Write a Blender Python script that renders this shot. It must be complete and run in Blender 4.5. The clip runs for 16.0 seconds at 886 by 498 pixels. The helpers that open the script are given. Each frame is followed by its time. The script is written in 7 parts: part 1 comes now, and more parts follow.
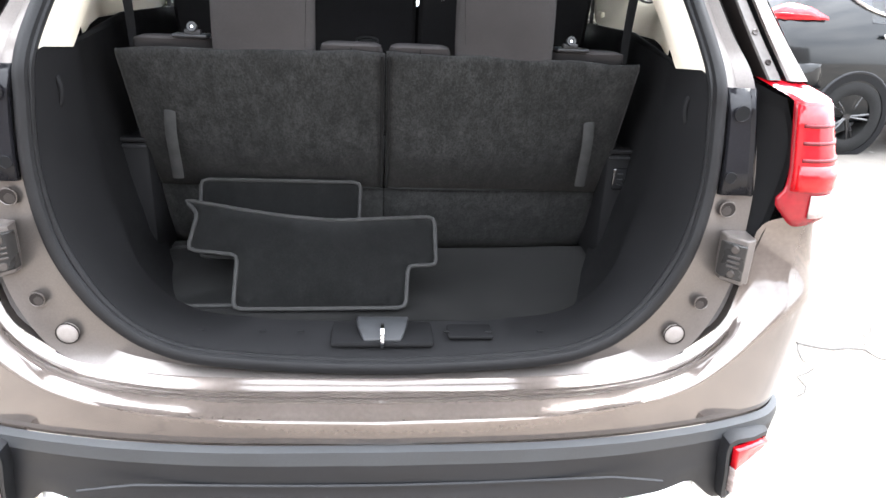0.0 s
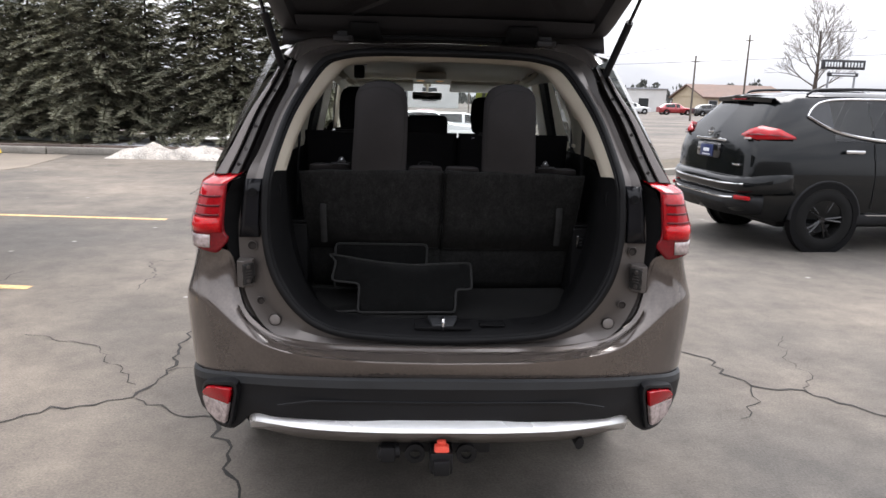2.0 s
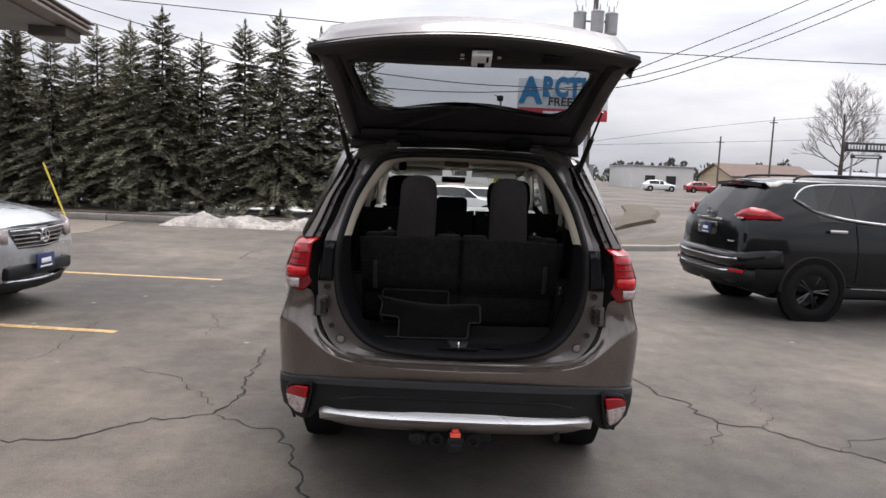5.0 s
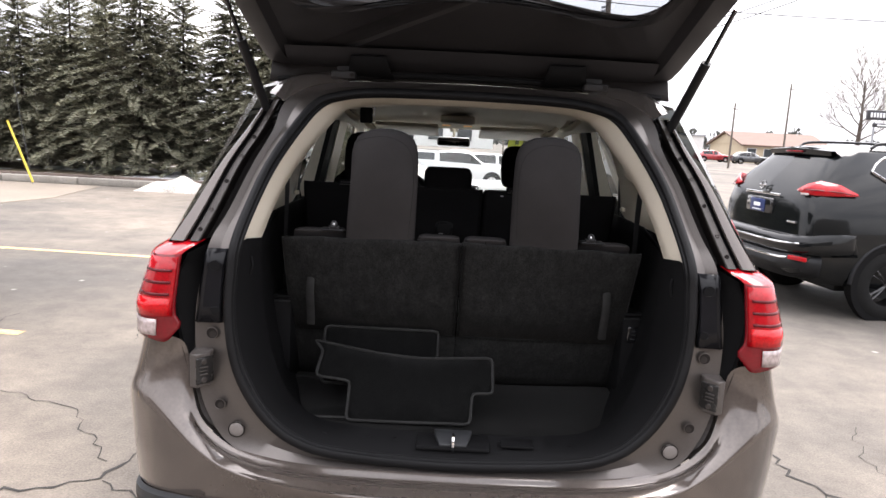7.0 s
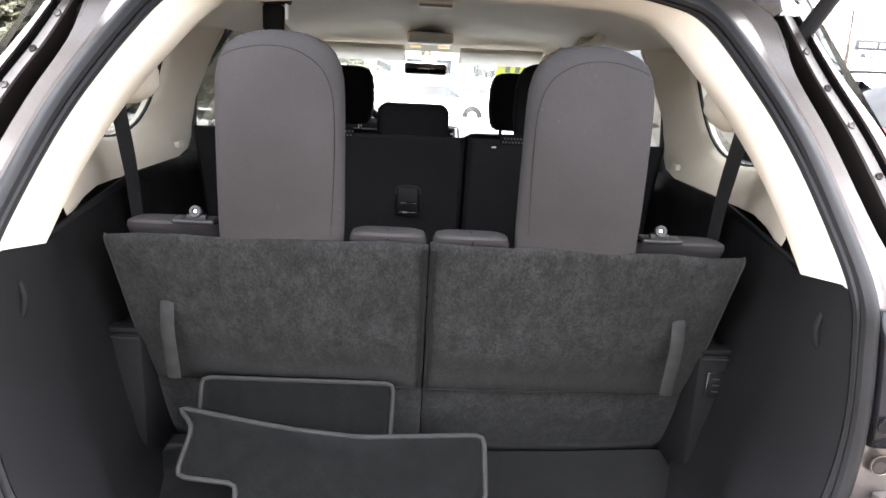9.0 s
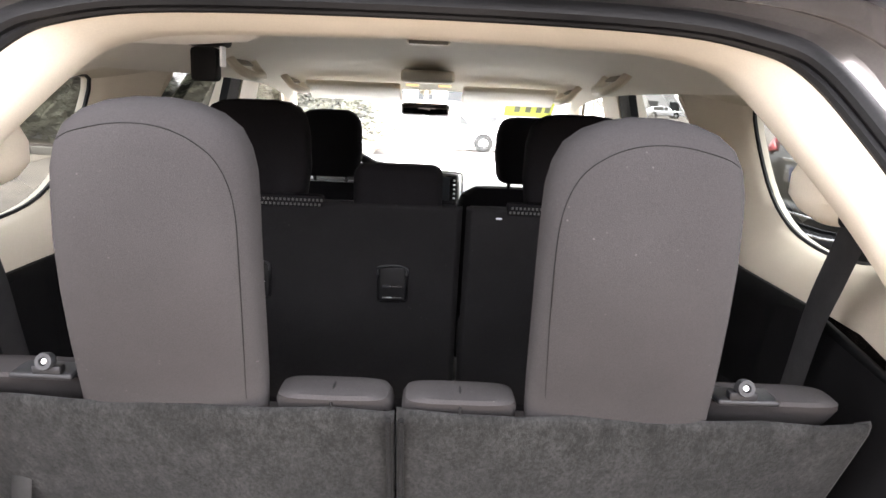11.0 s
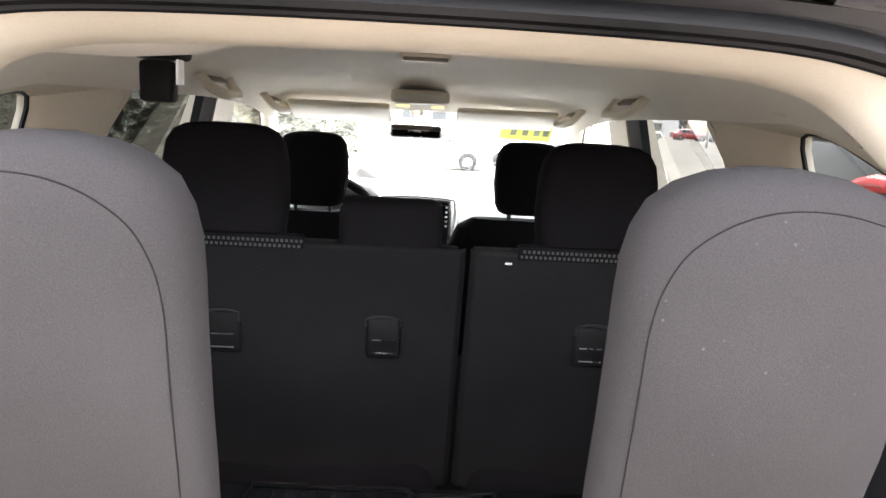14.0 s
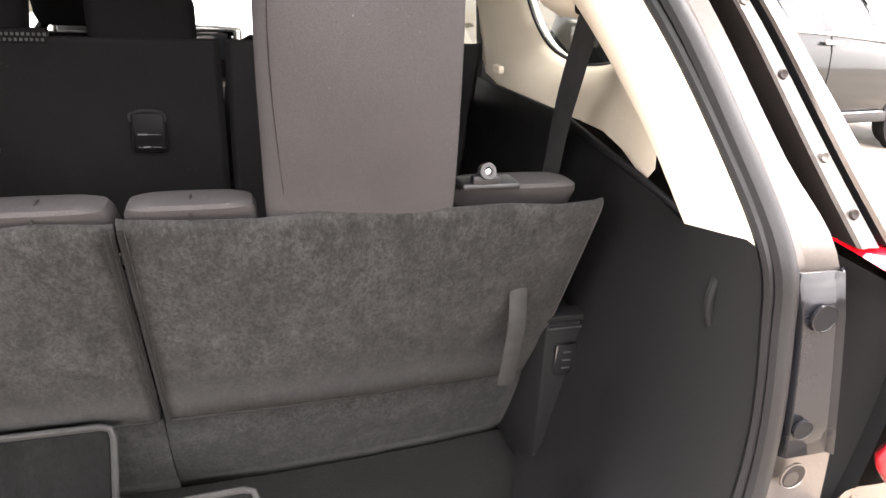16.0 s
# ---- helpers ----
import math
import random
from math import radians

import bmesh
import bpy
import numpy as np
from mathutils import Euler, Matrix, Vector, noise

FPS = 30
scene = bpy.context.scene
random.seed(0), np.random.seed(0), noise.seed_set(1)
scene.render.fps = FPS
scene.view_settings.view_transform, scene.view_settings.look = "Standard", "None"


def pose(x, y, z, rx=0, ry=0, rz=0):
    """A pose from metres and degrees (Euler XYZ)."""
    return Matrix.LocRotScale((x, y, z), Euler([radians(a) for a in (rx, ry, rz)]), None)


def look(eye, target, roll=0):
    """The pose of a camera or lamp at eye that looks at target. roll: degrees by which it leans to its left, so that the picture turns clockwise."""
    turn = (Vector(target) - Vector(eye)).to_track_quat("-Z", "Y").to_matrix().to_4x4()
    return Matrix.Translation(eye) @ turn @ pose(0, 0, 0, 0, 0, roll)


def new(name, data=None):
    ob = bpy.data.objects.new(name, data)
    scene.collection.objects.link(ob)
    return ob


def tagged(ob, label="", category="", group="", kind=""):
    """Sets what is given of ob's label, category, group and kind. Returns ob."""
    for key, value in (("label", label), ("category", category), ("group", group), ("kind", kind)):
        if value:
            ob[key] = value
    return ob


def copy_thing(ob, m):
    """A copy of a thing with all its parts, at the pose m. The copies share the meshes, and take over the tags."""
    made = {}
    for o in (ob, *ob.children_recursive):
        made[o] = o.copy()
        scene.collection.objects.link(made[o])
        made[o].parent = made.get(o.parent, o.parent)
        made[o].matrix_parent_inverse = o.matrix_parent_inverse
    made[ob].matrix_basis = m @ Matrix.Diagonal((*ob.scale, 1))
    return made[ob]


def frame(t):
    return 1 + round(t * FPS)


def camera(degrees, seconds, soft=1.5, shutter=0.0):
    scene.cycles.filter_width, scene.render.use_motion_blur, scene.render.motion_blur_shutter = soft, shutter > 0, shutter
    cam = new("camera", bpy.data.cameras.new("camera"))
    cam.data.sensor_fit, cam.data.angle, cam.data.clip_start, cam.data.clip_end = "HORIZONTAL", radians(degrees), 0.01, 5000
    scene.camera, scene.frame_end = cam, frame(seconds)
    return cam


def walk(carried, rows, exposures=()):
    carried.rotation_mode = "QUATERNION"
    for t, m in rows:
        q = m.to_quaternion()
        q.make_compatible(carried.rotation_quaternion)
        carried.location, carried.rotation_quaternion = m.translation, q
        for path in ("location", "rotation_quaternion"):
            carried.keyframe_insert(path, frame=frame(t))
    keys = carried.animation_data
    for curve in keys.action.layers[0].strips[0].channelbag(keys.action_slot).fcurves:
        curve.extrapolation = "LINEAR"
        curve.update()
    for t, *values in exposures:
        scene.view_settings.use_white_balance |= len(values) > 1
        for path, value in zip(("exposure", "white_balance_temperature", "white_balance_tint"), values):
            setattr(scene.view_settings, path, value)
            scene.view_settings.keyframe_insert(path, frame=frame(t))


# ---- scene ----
cam = camera(65.0, 16.0)
PATH = [
    (0, (-0.002, -0.86, 1.473), (0.172, 0.99, 0.735), 2.7),
    (0.5, (-0.032, -1.058, 1.5), (0.059, 0.842, 0.882), 2.5),
    (1, (-0.035, -1.321, 1.53), (0.024, 0.6, 0.978), 2.4),
    (1.5, (-0.069, -1.613, 1.558), (-0.004, 0.326, 1.074), 1.8),
    (2, (-0.107, -1.913, 1.581), (-0.017, 0.039, 1.152), 1.5),
    (2.5, (-0.109, -2.256, 1.622), (-0.028, -0.292, 1.255), 2.0),
    (3, (-0.135, -2.539, 1.645), (-0.065, -0.563, 1.343), 2.4),
    (3.5, (-0.175, -2.809, 1.667), (-0.111, -0.825, 1.426), 2.6),
    (3.7, (-0.186, -2.866, 1.66), (-0.126, -0.879, 1.439), 2.5),
    (4.7, (-0.13, -2.93, 1.655), (-0.11, -0.945, 1.43), 2.4),
    (5.8, (-0.034, -2.373, 1.660), (-0.057, -0.392, 1.407), 2.1),
    (6, (-0.052, -2.198, 1.639), (-0.057, -0.216, 1.369), 2.4),
    (6.5, (-0.06, -1.8, 1.623), (-0.069, 0.179, 1.332), 2.9),
    (7, (-0.049, -1.391, 1.618), (-0.051, 0.582, 1.294), 3.0),
    (7.5, (-0.027, -1.064, 1.601), (0.002, 0.9, 1.224), 3.4),
    (8, (-0.011, -0.836, 1.588), (0.033, 1.112, 1.136), 3.6),
    (8.2, (-0.015, -0.763, 1.583), (0.035, 1.175, 1.09), 3.3),
    (10.3, (0.021, -0.283, 1.621), (0.087, 1.652, 1.116), 2.7),
    (10.5, (0.029, -0.248, 1.63), (0.078, 1.692, 1.147), 2.6),
    (11, (0.032, -0.16, 1.638), (0.057, 1.792, 1.206), 2.5),
    (11.5, (0.021, -0.071, 1.646), (0.061, 1.886, 1.234), 2.6),
    (12, (0.019, -0.003, 1.647), (0.076, 1.956, 1.25), 2.7),
    (12.5, (0.021, 0.038, 1.654), (0.08, 1.998, 1.26), 2.7),
    (13, (0.025, 0.06, 1.668), (0.085, 2.021, 1.28), 2.9),
    (13.5, (0.017, 0.076, 1.669), (0.081, 2.039, 1.289), 3.0),
    (14, (0.003, 0.043, 1.647), (0.074, 2.005, 1.267), 3.1),
    (14.5, (0.012, -0.025, 1.63), (0.086, 1.929, 1.211), 3.3),
    (15, (0.041, -0.106, 1.593), (0.194, 1.817, 1.064), 3.7),
    (15.5, (0.09, -0.165, 1.57), (0.443, 1.691, 0.915), 3.0),
    (16, (0.113, -0.154, 1.545), (0.65, 1.629, 0.815), 2.6),
]
walk(cam, [(t, look(eye, target, roll)) for t, eye, target, roll in PATH], [
    (0, 3.82, 6350, 9), (0.5, 3.22, 6400, 9), (1, 2.57, 6450, 10), (1.5, 1.75, 6500, 11), (2, 1.35, 6500, 12), (2.5, 1.05, 6500, 12), (3, 0.85, 6500, 13), (3.5, 0.6, 6550, 13),
    (3.7, 0.6, 6550, 13), (6, 1.15, 6600, 13), (6.5, 1.5, 6650, 14), (7, 1.97, 6700, 14), (7.5, 2.48, 6500, 12), (8, 3.4, 6350, 10), (8.2, 3.7, 6300, 10), (10.3, 4.37, 6900, 16),
    (11, 4.46, 6850, 15), (12.5, 4.53, 6850, 14), (13.5, 4.61, 6800, 13), (14.5, 4.73, 6600, 13), (15, 5.16, 6900, 14), (15.5, 5.11, 7250, 15), (16, 4.71, 7300, 15)])

# ---- world and sun: flat overcast daylight ----
world = bpy.data.worlds.new("overcast_sky")
scene.world = world
world.use_nodes = True
wn, wl = world.node_tree.nodes, world.node_tree.links
wn.clear()
sky = wn.new("ShaderNodeTexSky")
sky.sky_type, sky.sun_disc = "NISHITA", False
sky.sun_elevation, sky.sun_rotation = radians(62), radians(27)
sky.air_density, sky.dust_density, sky.ozone_density = 1.0, 4.0, 0.6
grey = wn.new("ShaderNodeHueSaturation")
grey.inputs["Saturation"].default_value = 0.12
wl.new(sky.outputs[0], grey.inputs["Color"])
tc = wn.new("ShaderNodeTexCoord")
mp = wn.new("ShaderNodeMapping")
mp.inputs["Scale"].default_value = (1.2, 1.2, 5.0)
wl.new(tc.outputs["Generated"], mp.inputs[0])
cl = wn.new("ShaderNodeTexNoise")
cl.inputs["Scale"].default_value, cl.inputs["Detail"].default_value, cl.inputs["Roughness"].default_value = 1.6, 6, 0.55
wl.new(mp.outputs[0], cl.inputs["Vector"])
cr = wn.new("ShaderNodeValToRGB")
cr.color_ramp.elements[0].position, cr.color_ramp.elements[0].color = 0.36, (0.62, 0.64, 0.68, 1)
cr.color_ramp.elements[1].position, cr.color_ramp.elements[1].color = 0.66, (1, 1, 1, 1)
wl.new(cl.outputs["Fac"], cr.inputs[0])
mul = wn.new("ShaderNodeMixRGB")
mul.blend_type, mul.inputs[0].default_value = "MULTIPLY", 1.0
wl.new(grey.outputs[0], mul.inputs[1])
wl.new(cr.outputs[0], mul.inputs[2])
flat = wn.new("ShaderNodeMixRGB")
flat.inputs[0].default_value = 0.62
flat.inputs[2].default_value = (6.4, 6.5, 6.8, 1)
wl.new(mul.outputs[0], flat.inputs[1])
veil = wn.new("ShaderNodeMixRGB")
veil.blend_type, veil.inputs[0].default_value = "MULTIPLY", 0.8
wl.new(flat.outputs[0], veil.inputs[1])
wl.new(cr.outputs[0], veil.inputs[2])
sep = wn.new("ShaderNodeSeparateXYZ")
wl.new(tc.outputs["Generated"], sep.inputs[0])
rise = wn.new("ShaderNodeMapRange")
rise.inputs["From Min"].default_value, rise.inputs["From Max"].default_value = 0.0, 0.9
rise.inputs["To Min"].default_value, rise.inputs["To Max"].default_value = 0.75, 2.0
wl.new(sep.outputs["Z"], rise.inputs[0])
dome = wn.new("ShaderNodeMixRGB")
dome.blend_type, dome.inputs[0].default_value = "MULTIPLY", 1.0
wl.new(veil.outputs[0], dome.inputs[1])
wl.new(rise.outputs[0], dome.inputs[2])
bg = wn.new("ShaderNodeBackground")
bg.inputs["Strength"].default_value = 0.12
wl.new(dome.outputs[0], bg.inputs["Color"])
wo = wn.new("ShaderNodeOutputWorld")
wl.new(bg.outputs[0], wo.inputs[0])

sun = new("sun", bpy.data.lights.new("sun", "SUN"))
sun.data.energy, sun.data.angle, sun.data.color = 1.2, radians(40), (1.0, 0.98, 0.95)
sun.matrix_world = look((7, 14, 30), (0, 0, 0))


# ---- materials ----
def mat(name, col, rough=0.5, metal=0.0, var=0.18, big=3.0, fine=60.0, bump=0.15, dist=0.002, coat=0.0, rvar=0.1, rnd=0.0, sheen=0.0, spec=0.5, col2=None):
    m = bpy.data.materials.new(name)
    m.use_nodes = True
    n, l = m.node_tree.nodes, m.node_tree.links
    b = n["Principled BSDF"]
    b.inputs["Roughness"].default_value, b.inputs["Metallic"].default_value = rough, metal
    b.inputs["Coat Weight"].default_value, b.inputs["Coat Roughness"].default_value = coat, 0.06
    b.inputs["Sheen Weight"].default_value = sheen
    b.inputs["Specular IOR Level"].default_value = spec
    tc = n.new("ShaderNodeTexCoord")
    a = n.new("ShaderNodeTexNoise")
    a.inputs["Scale"].default_value, a.inputs["Detail"].default_value = big, 5
    f = n.new("ShaderNodeTexNoise")
    f.inputs["Scale"].default_value, f.inputs["Detail"].default_value = fine, 3
    for t in (a, f):
        l.new(tc.outputs["Object"], t.inputs["Vector"])
    s = n.new("ShaderNodeMath")
    s.operation = "ADD"
    l.new(a.outputs["Fac"], s.inputs[0])
    l.new(f.outputs["Fac"], s.inputs[1])
    r = n.new("ShaderNodeValToRGB")
    lo, hi = [c * (1 - var) for c in col], [min(1, c * (1 + var)) for c in (col2 or col)]
    r.color_ramp.elements[0].position, r.color_ramp.elements[0].color = 0.35, (*lo, 1)
    r.color_ramp.elements[1].position, r.color_ramp.elements[1].color = 0.65, (*hi, 1)
    h = n.new("ShaderNodeMath")
    h.operation, h.inputs[1].default_value = "MULTIPLY", 0.5
    l.new(s.outputs[0], h.inputs[0])
    l.new(h.outputs[0], r.inputs[0])
    out = r.outputs[0]
    if rnd:
        oi = n.new("ShaderNodeObjectInfo")
        hs = n.new("ShaderNodeHueSaturation")
        mr = n.new("ShaderNodeMapRange")
        mr.inputs["To Min"].default_value, mr.inputs["To Max"].default_value = 1 - rnd, 1 + rnd
        l.new(oi.outputs["Random"], mr.inputs[0])
        l.new(mr.outputs[0], hs.inputs["Value"])
        l.new(out, hs.inputs["Color"])
        out = hs.outputs[0]
    l.new(out, b.inputs["Base Color"])
    if rvar:
        rr = n.new("ShaderNodeMapRange")
        rr.inputs["From Min"].default_value, rr.inputs["From Max"].default_value = 0.3, 0.7
        rr.inputs["To Min"].default_value, rr.inputs["To Max"].default_value = max(0.02, rough - rvar), min(1, rough + rvar)
        l.new(a.outputs["Fac"], rr.inputs[0])
        l.new(rr.outputs[0], b.inputs["Roughness"])
    if bump:
        bp = n.new("ShaderNodeBump")
        bp.inputs["Strength"].default_value, bp.inputs["Distance"].default_value = bump, dist
        l.new(f.outputs["Fac"], bp.inputs["Height"])
        l.new(bp.outputs[0], b.inputs["Normal"])
    return m


def glass(name, tint, gloss=0.02):
    """A thin pane: clear tinted body, mirror gloss by Fresnel."""
    m = bpy.data.materials.new(name)
    m.use_nodes = True
    n, l = m.node_tree.nodes, m.node_tree.links
    n.clear()
    tr, gl, fr, mx, o, pw, ad = (n.new("ShaderNode" + k) for k in ("BsdfTransparent", "BsdfGlossy", "LayerWeight", "MixShader", "OutputMaterial", "Math", "Math"))
    tr.inputs[0].default_value = (*tint, 1)
    gl.inputs["Roughness"].default_value = gloss
    fr.inputs["Blend"].default_value = 0.5
    pw.operation, pw.inputs[1].default_value = "POWER", 5.0
    ad.operation, ad.inputs[1].default_value, ad.inputs[2].default_value = "MULTIPLY_ADD", 0.85, 0.06
    l.new(fr.outputs["Facing"], pw.inputs[0])
    l.new(pw.outputs[0], ad.inputs[0])
    l.new(ad.outputs[0], mx.inputs[0])
    l.new(tr.outputs[0], mx.inputs[1])
    l.new(gl.outputs[0], mx.inputs[2])
    l.new(mx.outputs[0], o.inputs[0])
    return m


def lamp_mat(name, col, power):
    m = mat(name, col, 0.3, var=0.02, bump=0)
    b = m.node_tree.nodes["Principled BSDF"]
    b.inputs["Emission Color"].default_value, b.inputs["Emission Strength"].default_value = (*col, 1), power
    return m


M_PAINT = mat("brown_metallic_paint", (0.076, 0.062, 0.055), 0.24, 0.65, 0.08, 1.5, 900, 0.03, 0.0005, coat=0.8, rvar=0.04)
M_DUSTY = mat("brown_paint_with_road_film", (0.1134, 0.09383, 0.08291), 0.15, 0.5, 0.16, 7, 120, 0.04, 0.0005, coat=1.0, rvar=0.12)
M_FRAME = mat("brown_metallic_flange_paint", (0.1162, 0.1035, 0.09648), 0.34, 0.75, 0.08, 5, 300, 0.04, 0.0005, coat=0.3, rvar=0.06)
M_CLAD = mat("black_grained_plastic", (0.0078, 0.0082, 0.0096), 0.5, 0, 0.25, 4, 500, 0.25, 0.0008, spec=0.3)
M_CLADTOP = mat("dark_grey_grained_plastic", (0.0225, 0.024, 0.026), 0.5, 0, 0.2, 8, 500, 0.25, 0.0008, spec=0.4)
M_SILVER = mat("satin_silver_paint", (0.88, 0.88, 0.88), 0.30, 0.35, 0.05, 6, 300, 0.04, 0.0005, rvar=0.08)
M_SILVER2 = mat("silver_trim_shaded_underside", (0.17, 0.155, 0.145), 0.5, 0.2, 0.15, 8, 300, 0.1, 0.0006)
M_CHROME = mat("bright_chrome", (0.75, 0.75, 0.76), 0.08, 1.0, 0.02, 5, 100, 0, rvar=0.03)
M_ZINC = mat("pale_zinc_plate", (0.82, 0.84, 0.86), 0.4, 0.25, 0.08, 20, 200, 0.05)
M_STEEL = mat("zinc_plated_steel", (0.6, 0.6, 0.6), 0.3, 0.9, 0.1, 20, 200, 0.05)
M_RUBBER = mat("black_rubber_seal", (0.0058, 0.0058, 0.0064), 0.5, 0, 0.3, 10, 300, 0.1, spec=0.2)
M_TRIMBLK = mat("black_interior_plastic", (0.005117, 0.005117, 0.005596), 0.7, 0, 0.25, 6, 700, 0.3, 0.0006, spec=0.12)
M_CREAM = mat("cream_interior_plastic", (0.6138, 0.558, 0.4604), 0.6, 0, 0.06, 5, 500, 0.12, 0.0006)
M_LINER = mat("grey_beige_headliner_felt", (0.6285, 0.5873, 0.51), 0.95, 0, 0.06, 6, 900, 0.35, 0.001, sheen=0.2)
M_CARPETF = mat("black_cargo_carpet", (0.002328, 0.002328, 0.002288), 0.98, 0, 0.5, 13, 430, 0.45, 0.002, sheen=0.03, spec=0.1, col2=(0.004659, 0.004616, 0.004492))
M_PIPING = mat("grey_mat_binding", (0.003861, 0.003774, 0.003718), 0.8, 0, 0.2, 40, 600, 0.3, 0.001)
M_FABG = mat("grey_seat_fabric", (0.03336, 0.03153, 0.03204), 0.95, 0, 0.22, 5, 1100, 0.22, 0.001, spec=0.0)
M_FABD = mat("charcoal_seat_fabric", (0.01023, 0.009721, 0.01075), 0.95, 0, 0.25, 7, 800, 0.5, 0.001, spec=0.04)
M_SEATBACK = mat("black_seatback_felt", (0.01632, 0.01598, 0.01688), 0.95, 0, 0.26, 6, 700, 0.45, 0.001, spec=0.04)
M_STITCH = mat("dark_stitched_seam", (0.010, 0.010, 0.010), 0.9, 0, 0.3, 60, 900, 0.3, 0.001, spec=0.1)
M_LATCH = mat("dark_grey_latch_plastic", (0.022, 0.023, 0.025), 0.5, 0, 0.15, 12, 400, 0.15, 0.0006, spec=0.3)
M_HANDLEIN = mat("shaded_beige_plastic", (0.20, 0.175, 0.14), 0.6, 0, 0.1, 12, 200, 0.05, 0.0006)
M_CUP = mat("black_cup_plastic", (0.00715, 0.00715, 0.0078), 0.5, 0, 0.2, 20, 500, 0.1, 0.0005, spec=0.2)
M_MESHDOT = mat("pale_mesh_thread", (0.06, 0.06, 0.06), 0.8, 0, 0.5, 60, 900, 0.1, 0.0005)
M_WEB = mat("black_belt_webbing", (0.01492, 0.01492, 0.01599), 0.7, 0, 0.3, 20, 500, 0.4, 0.001)
M_GLOSSBLK = mat("gloss_black_plastic", (0.008, 0.008, 0.009), 0.12, 0, 0.2, 6, 100, 0, coat=0.6)
M_DASH = mat("pale_grey_dashboard", (0.255, 0.255, 0.255), 0.6, 0, 0.08, 5, 500, 0.15, 0.0006)
M_RED = mat("red_lamp_lens", (0.36, 0.004, 0.009), 0.16, 0, 0.25, 14, 160, 0.08, 0.001, coat=0.3, spec=0.3)
M_REDBR = mat("bright_red_lamp_band", (0.50, 0.003, 0.006), 0.14, 0, 0.3, 20, 200, 0.10, 0.001, coat=0.3, spec=0.3)
M_REDDK = mat("dark_red_lamp_border", (0.16, 0.005, 0.009), 0.16, 0, 0.2, 10, 100, 0.03, coat=0.3, spec=0.35)
M_MAROON = mat("dark_maroon_lamp_divider", (0.10, 0.006, 0.010), 0.25, 0, 0.2, 10, 100, 0.03, spec=0.3)
M_CLEAR = mat("clear_ribbed_lens", (0.40, 0.33, 0.32), 0.14, 0.15, 0.4, 30, 90, 0.5, 0.003, coat=0.4)
M_ORANGE = mat("fluorescent_orange_cap", (0.90, 0.105, 0.065), 0.5, 0, 0.1, 20, 200, 0.05)
M_GUTTER = mat("dark_brown_trim_and_gutter_shade", (0.013, 0.0105, 0.0098), 0.6, 0.0, 0.25, 8, 400, 0.2, 0.0006, spec=0.15)
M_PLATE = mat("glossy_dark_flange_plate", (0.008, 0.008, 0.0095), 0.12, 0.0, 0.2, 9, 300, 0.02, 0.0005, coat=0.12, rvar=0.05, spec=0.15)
M_STRIP = mat("brown_strip_paint_and_channel_shade", (0.040, 0.034, 0.031), 0.40, 0.3, 0.25, 14, 120, 0.1, 0.0006)
M_RECESS = mat("brown_paint_with_hole_shade", (0.020, 0.0165, 0.015), 0.5, 0.3, 0.2, 20, 200, 0.05, 0.0005)
M_PLUG = mat("pale_beige_plug", (0.168, 0.1505, 0.14), 0.5, 0, 0.1, 20, 300, 0.05, 0.0005)
M_WEDGE = mat("dark_ribbed_bracket_plastic", (0.016, 0.015, 0.0145), 0.28, 0, 0.2, 20, 300, 0.08, 0.0005, spec=0.4)
M_SHELF = mat("glossy_brown_roof_paint", (0.16, 0.142, 0.132), 0.14, 0.7, 0.08, 8, 300, 0.03, 0.0005, coat=1.0)
M_BRACKET = mat("grey_brown_moulded_bracket", (0.08438, 0.07425, 0.06862), 0.45, 0.3, 0.15, 20, 300, 0.08, 0.0005)
M_HATCHIN = mat("dark_hatch_trim", (0.023, 0.022, 0.0235), 0.5, 0.0, 0.2, 5, 500, 0.2, 0.0006, spec=0.3)
M_GLASS = glass("clear_car_glass", (0.86, 0.90, 0.88))
M_TINT = glass("tinted_car_glass", (0.145, 0.155, 0.152))
M_PRIV = glass("dark_privacy_glass", (0.12, 0.13, 0.13))
M_HATCHGL = glass("tinted_hatch_glass", (0.44, 0.46, 0.48))
M_MIRROR = mat("mirror_silvering", (0.135, 0.135, 0.135), 0.05, 1, 0.01, 2, 10, 0, rvar=0)
M_SCREEN = mat("dark_screen_glass", (0.02, 0.022, 0.025), 0.1, 0, 0.1, 5, 50, 0)
M_TYRE = mat("black_tyre_rubber", (0.0117, 0.0117, 0.0117), 0.85, 0, 0.3, 12, 200, 0.3, 0.002, spec=0.12)
M_RIMBLK = mat("black_alloy_rim", (0.007, 0.007, 0.008), 0.22, 0.2, 0.2, 8, 100, 0.03, coat=0.5, spec=0.4)
M_RIMSIL = mat("silver_alloy_rim", (0.5, 0.5, 0.51), 0.3, 0.8, 0.1, 8, 100, 0.03)
M_BLKPAINT = mat("black_car_paint", (0.0050, 0.0060, 0.0066), 0.16, 0.0, 0.15, 2, 700, 0.01, 0.0005, coat=0.6, rvar=0.04, spec=0.10)
M_SILPAINT = mat("silver_car_paint", (0.48, 0.50, 0.52), 0.3, 0.6, 0.06, 2, 700, 0.02, 0.0005, coat=1.0)
M_WHTPAINT = mat("white_car_paint", (0.72, 0.73, 0.74), 0.3, 0.0, 0.05, 2, 200, 0.02, coat=1.0)
M_REDPAINT = mat("red_car_paint", (0.30, 0.02, 0.025), 0.3, 0.1, 0.1, 2, 200, 0.02, coat=1.0)
